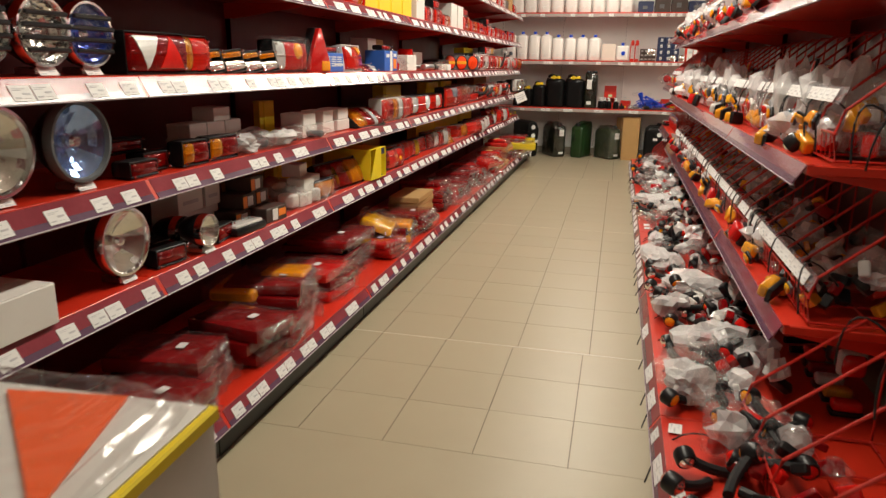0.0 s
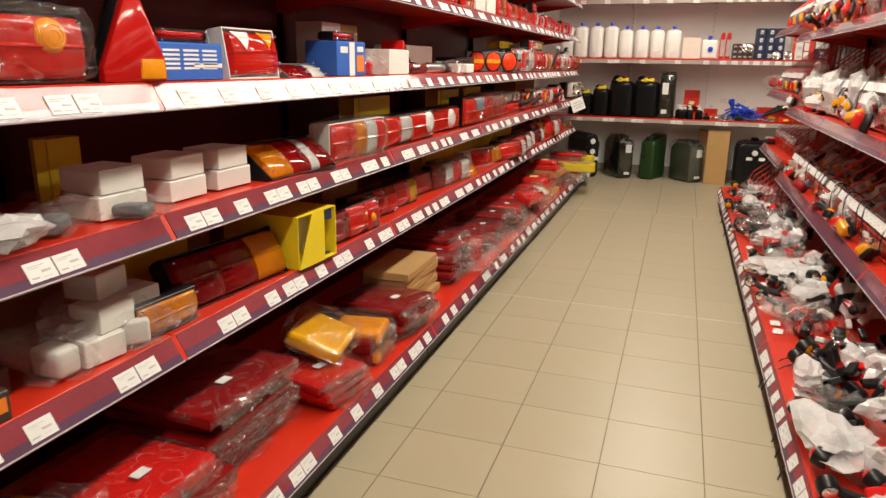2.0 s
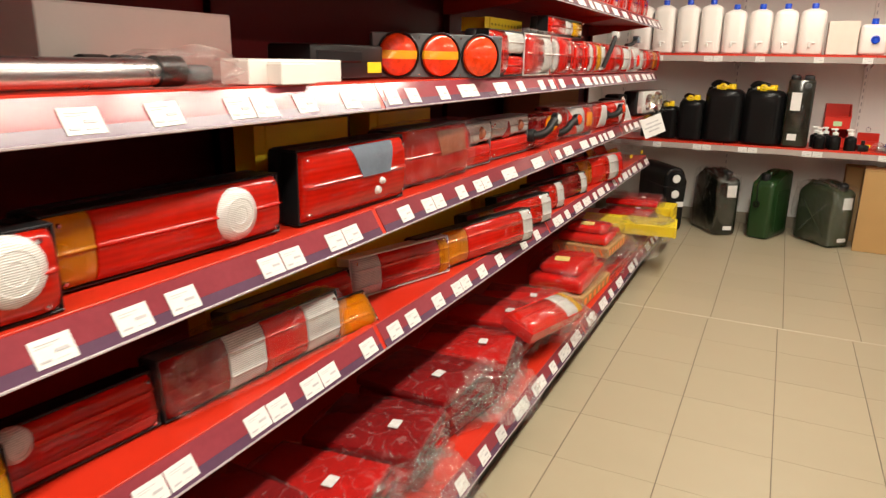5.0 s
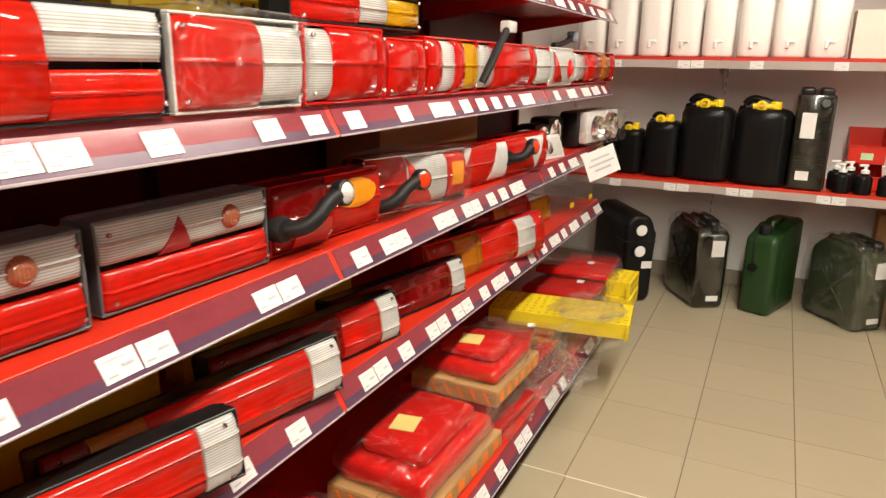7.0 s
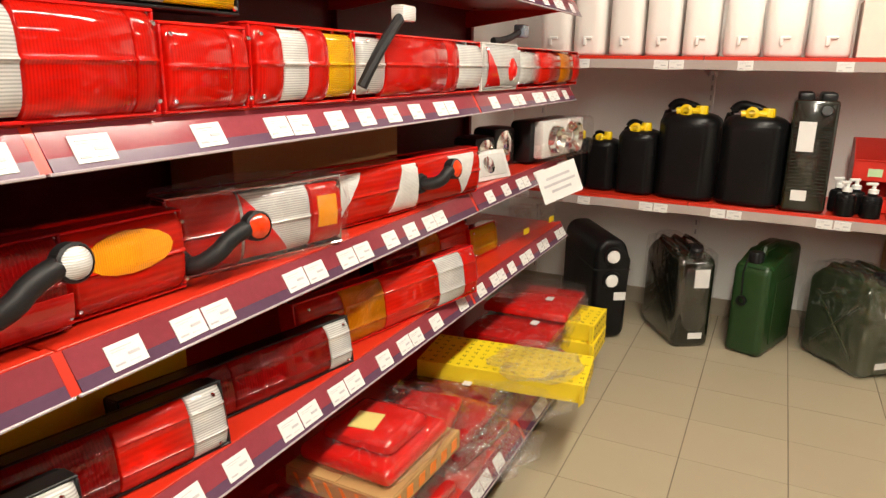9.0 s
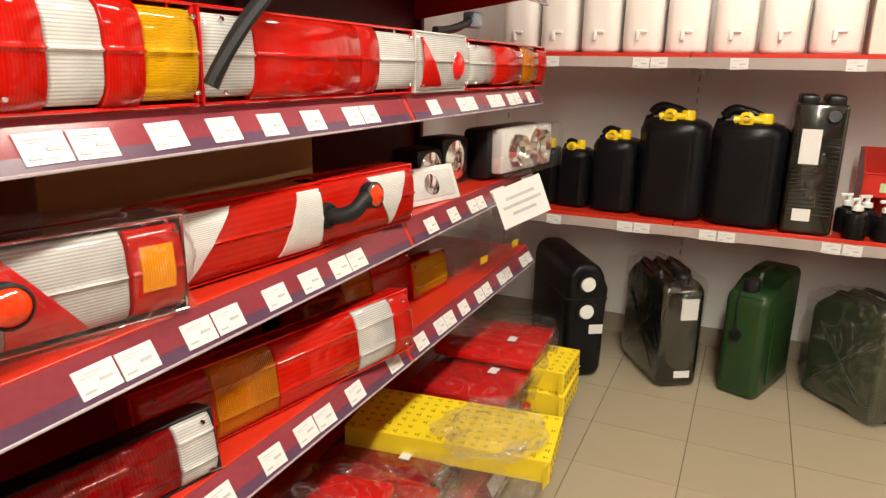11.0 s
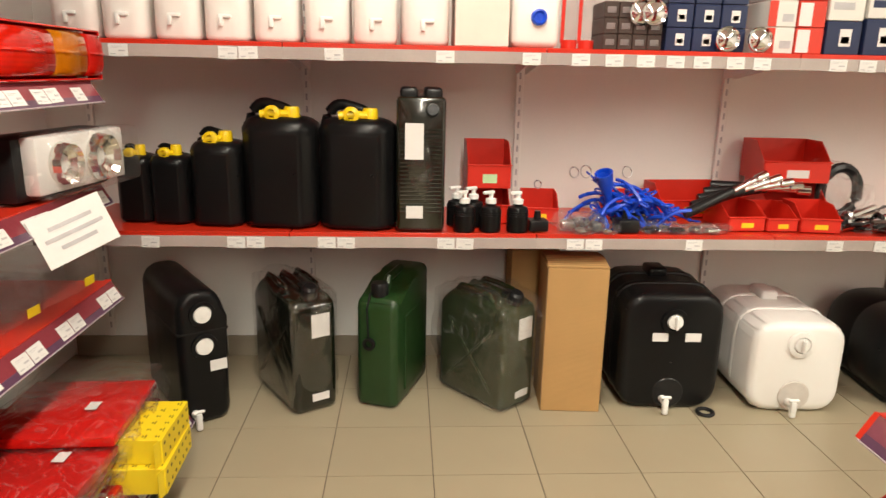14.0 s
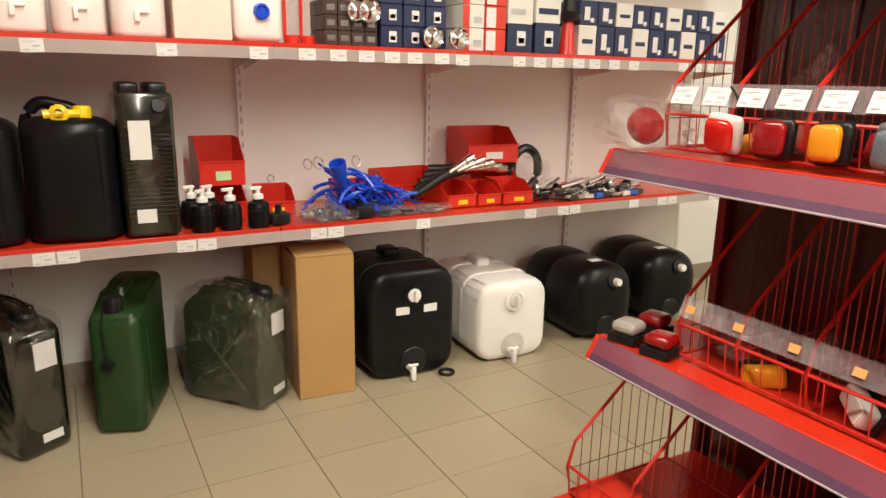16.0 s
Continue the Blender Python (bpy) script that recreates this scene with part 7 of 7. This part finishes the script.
for i, (a, c) in enumerate(zip(RIGHT_ALL, RIGHT_ALL[1:])):
    L = a - c
    for lv, z in enumerate(R_FAR if i == 0 else R_NEAR if i < 5 else ()):
        zz = z + 0.0045
        gap = (0.2, 0.1, 0.1)[lv] if i == 0 else 0.01
        wire_basket(L - 0.01 - gap, pose(RIGHT_FRONT + 0.105, a - gap, zz, 0, 0, -90), 7, ORANGE_TAG if i == 0 and lv == 0 else TAG, True, i == 0, 0.105 if i == 0 or lv == 0 else 0.165)
        nk = (5, 5, 4)[lv]
        nb = (0, 9, 6)[lv] if i == 0 else (5, 12, 10)[lv]
        for k in range(nb):
            y = a - (0.22 if i == 0 else 0.06) - (L - (0.3 if i == 0 else 0.12)) * (k + (0.5 if i == 0 else rr.uniform(0.1, 0.9))) / nb
            q = (0, 1, 2, 5, 3, 1, 4, 0, 2)[k % 9] if i == 0 else rr.choice((0, 1, 2, 2, 3, 4, 4, 5, 2, 3))
            s = 0.92 if i == 0 else rr.uniform(0.38, 0.64)
            tilt = (rr.uniform(-6, 12), rr.uniform(-8, 8), -90 + rr.uniform(-10, 10)) if i == 0 else (rr.uniform(-40, 40), rr.uniform(-50, 50), -90 + rr.uniform(-40, 40))
            copy_thing(BLOCKS[q], pose(RIGHT_FRONT + (0.075 if i == 0 else rr.uniform(0.035, 0.085)), y, zz + (0.012 if i == 0 else rr.uniform(0.01, 0.05) + 0.05 * (lv > 0)), *tilt) @ Matrix.Diagonal((s, s * 0.8, s, 1)))
        for k in range(nk):
            y = a - 0.06 - (0.16 if i == 0 else 0) - (L - (0.28 if i == 0 else 0.12)) * (k + rr.uniform(0.1, 0.9)) / nk
            x = RIGHT_FRONT + (rr.uniform(0.04, 0.17) if i else rr.uniform(0.15, 0.24))
            kind = rr.choice("aaaaarrwbddap" if lv else "aaarrbddoopp" if i else "aaw")
            copy_thing(FIRST[kind], pose(x, y, zz + 0.012 + rr.uniform(0.0, 0.035), rr.uniform(50, 95), rr.uniform(-25, 25), -90 + rr.uniform(-40, 40)))
        for k in range(12 if i else 4):
            y = a - 0.1 - (L - 0.2) * (k + rr.random()) / (13 if i else 4)
            s = rr.uniform(0.14, 0.26)
            milk = rr.random() < ((0.3, 0.35, 0.4)[lv] if i else 0.1)
            plastic_bag((RIGHT_FRONT + (rr.uniform(0.12, 0.24) if i else rr.uniform(0.2, 0.36)), y, zz + 0.012), (s, s * 0.8, rr.uniform(0.16, 0.30) if lv else rr.uniform(0.1, 0.17)), rr.uniform(0, 360), milk, rr.randrange(5),
                        rr.choice((LRED2, LAMB, LRED2, BLACK, LDARK)))
        for k in range((0, 13, 13)[lv] if i else 0):
            y = a - 0.05 - (L - 0.1) * (k + rr.random()) / 13
            s = rr.uniform(0.10, 0.20)
            plastic_bag((RIGHT_FRONT + rr.uniform(0.12, 0.24), y, zz + 0.012), (s, s * 0.8, rr.uniform(0.28, 0.44)), rr.uniform(0, 360), rr.random() < 0.6, rr.randrange(5), rr.choice((LRED2, LRED, BLACK)))
        for k in range((0, 7, 7)[lv] if i else 0):
            y = a - 0.08 - (L - 0.16) * (k + rr.random()) / 7
            g = thing("reflector_strip", "slim lamp strip leaning in a wire basket", "reflector", "reflector strips",
                      pose(RIGHT_FRONT + rr.uniform(0.11, 0.2), y, zz + 0.012, rr.uniform(-24, -6), rr.uniform(-28, 28), -90))
            h = rr.uniform(0.2, 0.32)
            part("body", B(-0.016, 0.016, 0, 0.012, 0, h, 0.004, 2), RCARD if k % 3 else BLACK, g)
            part("lens", B(-0.012, 0.012, -0.004, 0.002, 0.01, h - 0.01, 0.003, 2), (LRED2, LAMY, LRED)[k % 3], g)
        for k in range(6 if i else 0):
            y = a - 0.2 - (L - 0.4) * (k + rr.random()) / 3
            g = thing("cable", "loose black cable hanging over a price strip", "cable", "loose cables")
            y2 = y + rr.uniform(-0.12, 0.12)
            part("cord", tube(bmesh.new(), arc((RIGHT_FRONT + 0.2, y, zz + 0.10), (RIGHT_FRONT + 0.05, y, zz + 0.28), (RIGHT_FRONT + 0.075, y2, zz + 0.03), 8), 0.003, 5), RUBBER if k else WHITEHSG, g)
    # bottom shelf
    if i in (0, 5):
        wire_basket(L - 0.02, pose(RIGHT_FRONT - 0.04, a - 0.01, 0.1695, 0, 0, -90), 6, None, False, i == 0, 0.1, "red wire basket standing on the bottom shelf")
    y = a - (0.35 if i == 0 else 0.05)
    while y > c + 0.06:
        x = rr.uniform(0.27, 0.44)
        bare = 4.35 < y < 4.75 or 2.75 < y < 3.05 or y > 8.62 or 3.9 < y < 4.0
        if bare and x < 0.38:
            x = rr.uniform(0.38, 0.46)
        kind = rr.choice("oooppo" if i else "oopprd")
        copy_thing(FIRST[kind], pose(x, y, 0.1695 + 0.002, rr.uniform(-8, 8), rr.uniform(-12, 4), rr.uniform(90, 270)))
        if rr.random() < (0.25 if i < 4 else 0.45 if i < 5 else 0.95):
            copy_thing(FIRST[rr.choice("opo")], pose(x + 0.1, y - 0.03, 0.1695 + 0.05, rr.uniform(-20, 20), rr.uniform(-20, 10), rr.uniform(0, 360)))
        if rr.random() < 0.65 and not bare:
            s = rr.choice((0.12, 0.16, 0.2, 0.27, 0.34))
            plastic_bag((rr.uniform(0.30, 0.5), y, 0.1695 + rr.uniform(0, 0.03)), (s, s * 0.85, rr.uniform(0.09, 0.2)), rr.uniform(0, 360), rr.random() < (0.4 if i < 4 else 0.2 if i < 5 else 0.0), rr.randrange(5), rr.choice((BLACK, LRED2, BLACK)))
        if rr.random() < 0.25:
            g = thing("cable", "loose black cable trailing off the bottom shelf", "cable", "loose cables")
            part("cord", tube(bmesh.new(), arc((0.36, y, 0.19), (0.22, y + 0.03, 0.22), (0.166, y - 0.05, rr.uniform(0.03, 0.1)), 8), 0.0028, 5), RUBBER, g)
        if rr.random() < 0.16:
            g = thing("price_card", "small white price card lying on the shelf", "price tag", "loose price cards", pose(rr.uniform(0.2, 0.27), y, 0.1705, -88, 0, -90 + rr.uniform(-15, 15)))
            part("card", TAG, None, g)
        y -= rr.uniform(0.075, 0.115)
CRUSHED = []
for i in range(6):
    bm = bmesh.new()
    bmesh.ops.create_icosphere(bm, subdivisions=2, radius=0.5)
    for v in bm.verts:
        p = v.co.normalized()
        off = Vector((i * 4.1, i * 2.7, i))
        v.co = p * 0.5 * (0.45 + 0.5 * (1 - 2 * abs(noise.noise(p * 1.5 + off))) + 0.28 * (1 - 2 * abs(noise.noise(p * 3.4 + off))))
    CRUSHED.append(([v.co.copy() for v in bm.verts], [[v.index for v in f.verts] for f in bm.faces]))
    bm.free()
bm = B(-0.5, 0.5, -0.5, 0.5, -0.5, 0.5, 0.16, 2)
bm.verts.index_update()
CHIP = ([v.co.copy() for v in bm.verts], [[v.index for v in f.verts] for f in bm.faces])
bm.free()
HEAP_MATS = (BAGM, BAGC, LAMY, LRED2, BLACK, WHITEHSG, LDARK)


def heap(x0, x1, y0, y1, z, rise, n, seed, label):
    """A tangle of crushed bags and small lamps too jumbled to count, rising towards the back of its shelf."""
    rnd = random.Random(seed)
    vs, fs, mi = [], [], []
    for k in range(n):
        u = rnd.random() ** 0.8
        bag = rnd.random() < (0.36 if z > 0.3 else 0.26)
        src = rnd.choice(CRUSHED) if bag else CHIP
        if bag:
            size = Vector((rnd.uniform(0.06, 0.14), rnd.uniform(0.06, 0.14), rnd.uniform(0.05, 0.12)))
            slot = 0 if rnd.random() < 0.72 else 1
        else:
            size = Vector((rnd.uniform(0.03, 0.09), rnd.uniform(0.02, 0.05), rnd.uniform(0.02, 0.05)))
            slot = rnd.choice((2, 2, 2, 2, 3, 4, 4, 5, 6) if z > 0.3 else (4, 4, 4, 4, 4, 3, 6, 5))
        at = Vector((x0 + (x1 - x0) * u, rnd.uniform(y0 + 0.07, y1 - 0.07), z + 0.03 + rnd.random() * rise * (0.25 + 0.75 * u) + (0.02 if bag else 0)))
        turn = Euler((rnd.uniform(-1.2, 1.2), rnd.uniform(-1.2, 1.2), rnd.uniform(0, 6.3))).to_matrix()
        base = len(vs)
        for co in src[0]:
            q = turn @ Vector((co.x * size.x, co.y * size.y, co.z * size.z)) + at
            vs.append((q.x, q.y, max(q.z, z)))
        fs += [[base + j for j in f] for f in src[1]]
        mi += [slot] * len(src[1])
    me = bpy.data.meshes.new("heap_of_parts")
    me.from_pydata(vs, [], fs)
    for mt in HEAP_MATS:
        me.materials.append(mt)
    me.polygons.foreach_set("material_index", mi)
    tagged(new("heap_of_parts", me), label, "bagged parts", "", "stuff")


for i, (a, c) in enumerate(zip(RIGHT_ALL[1:], RIGHT_ALL[2:])):
    if i < 4:
        for lv, z in enumerate(R_NEAR):
            heap(RIGHT_FRONT + 0.10, RIGHT_FRONT + 0.36, c + 0.02, a - 0.02, z + 0.0045, (0.20, 0.24, 0.30)[lv], 75, 10 * i + lv, "jumbled heap of crushed plastic bags and small lamps in a basket")
    heap(0.35, 0.62, c + 0.02, a - 0.02, 0.1695, 0.14, 80 if i < 4 else 40, 90 + i, "jumbled heap of crushed plastic bags and marker lamps on the bottom shelf")
LSMOKE = mat("lens_smoked_clear", (0.34, 0.32, 0.30), 0.12, vary=0.2, ribs=70, bump=0.3, coat=0.9)
# clear-lensed lamps and a bagged reflector on the free end of the shelves
zf = R_FAR[0] + 0.0045
for x, y, k in ((0.57, 8.76, LSMOKE), (0.575, 8.655, LDARK), (0.67, 8.77, LDARK)):
    g = thing("marker_lamp", "square lamp with a plain lens on a black foot", "vehicle lamp", "marker lamps", pose(x, y, zf, 0, 0, 15))
    part("foot", B(-0.038, 0.038, -0.038, 0.038, 0, 0.024, 0.005, 2), BLACK, g)
    part("lens", B(-0.035, 0.035, -0.035, 0.035, 0.022, 0.055, 0.016, 4), k, g)
zf = R_FAR[1] + 0.0045
g = thing("plastic_bag", "clear plastic bag holding a round red reflector", "plastic bag", "bagged parts", pose(0.565, 8.735, zf, 0, 0, -12))
part("reflector", lathe(bmesh.new(), [(0, 0.012), (0.036, 0.01), (0.043, 0.0), (0.043, -0.01)], 22, pose(-0.03, -0.02, 0.06, 72, 0, -8)), LDARK, g)
f = part("film", RAGS_C[0], None, g)
f.matrix_basis = Matrix.Diagonal((0.27, 0.22, 0.19, 1))

# a display carton beside the start of the aisle
g = thing("display_carton", "tall white display carton topped with an orange hazard triangle in film", "display stand", "", pose(-0.74, 0.02, 0, 0, 0, 3))
part("body", B(0, 0.43, 0, 0.455, 0, 0.955, 0.004), WCARD, g)
part("top_sheet", B(0.004, 0.426, 0.004, 0.451, 0.956, 0.96), WCARD, g)
part("edge_band", B(0.418, 0.4335, -0.002, 0.457, 0.944, 0.958, 0.002), YCARD, g, "yellow edge band")
part("triangle", prism(bmesh.new(), [(0.232, 0.434), (0.395, 0.277), (0.349, 0.446)], -0.9635, -0.9605, 0, 1, pose(0, 0, 0, -90)), mat("hazard_orange", (0.95, 0.13, 0.02), 0.4, vary=0.08), g)
bm = crumple(0.43, 0.455, 0.03, 5, 8, 0.05)
for v in bm.verts:
    v.co += Vector((0.215, 0.23, 0.955))
part("film", bm, WRAP, g, "clear crinkled film")

# ---- floor tiles ----
PX = 0.3275
ROW_Y = [2.01, 2.325, 2.64, 2.953]
ROW_Y += [2.953 + (5.444 - 2.953) / 8 * k for k in range(1, 9)] + [5.444 + (8.065 - 5.444) / 8 * k for k in range(1, 9)]
ROW_Y += [8.065 + 0.2985 * k for k in range(1, 6)] + [9.87, 10.185, 10.54]
COL_X = [-0.695 + PX * k for k in range(-2, 11)]


def columns(y):
    """The joints along the aisle; each field between pale joints is laid a little apart."""
    if y < 2.94:
        return [-0.705 + 0.318 * k for k in range(-2, 5)]
    if y < 8.0:
        return COL_X[:5 + 2]
    return [-0.685 + 0.342 * k for k in range(-3, 11)]


TILES = {}
for y0, y1 in zip(ROW_Y, ROW_Y[1:]):
    cols = columns(y0)
    for x0, x1 in zip(cols, cols[1:]):
        if x1 > 0.95 and y0 < 8.4:
            continue
        key = (round(x1 - x0, 4), round(y1 - y0, 3))
        if key not in TILES:
            TILES[key] = mesh_of("tile", B(0.0019, key[0] - 0.0019, 0.0009, key[1] - 0.0009, -0.012, 0.0), TILE, 0)
        tl = part("tile", TILES[key], None, FLOOR)
        tl.matrix_basis = pose(x0, y0, 0)
b = bmesh.new()
box(b, X0, X1, Y0, ROW_Y[0], -0.012, -0.0005)
box(b, X0, -1.36, ROW_Y[0], Y1, -0.012, -0.0016)
box(b, 0.56, X1, ROW_Y[0], ROW_Y[20] - 0.003, -0.012, -0.0016)
box(b, -0.685 + 3.42 + 0.002, X1, ROW_Y[20], Y1, -0.012, -0.0016)
part("tiles_out_of_the_way", b, TILE, FLOOR)
for y in (2.953, 5.444, 8.065):
    part("light_joint", B(COL_X[0], 0.6, y - 0.0024, y + 0.0024, -0.004, 0.0005), GROUTL, FLOOR, "pale joint between the tiles")
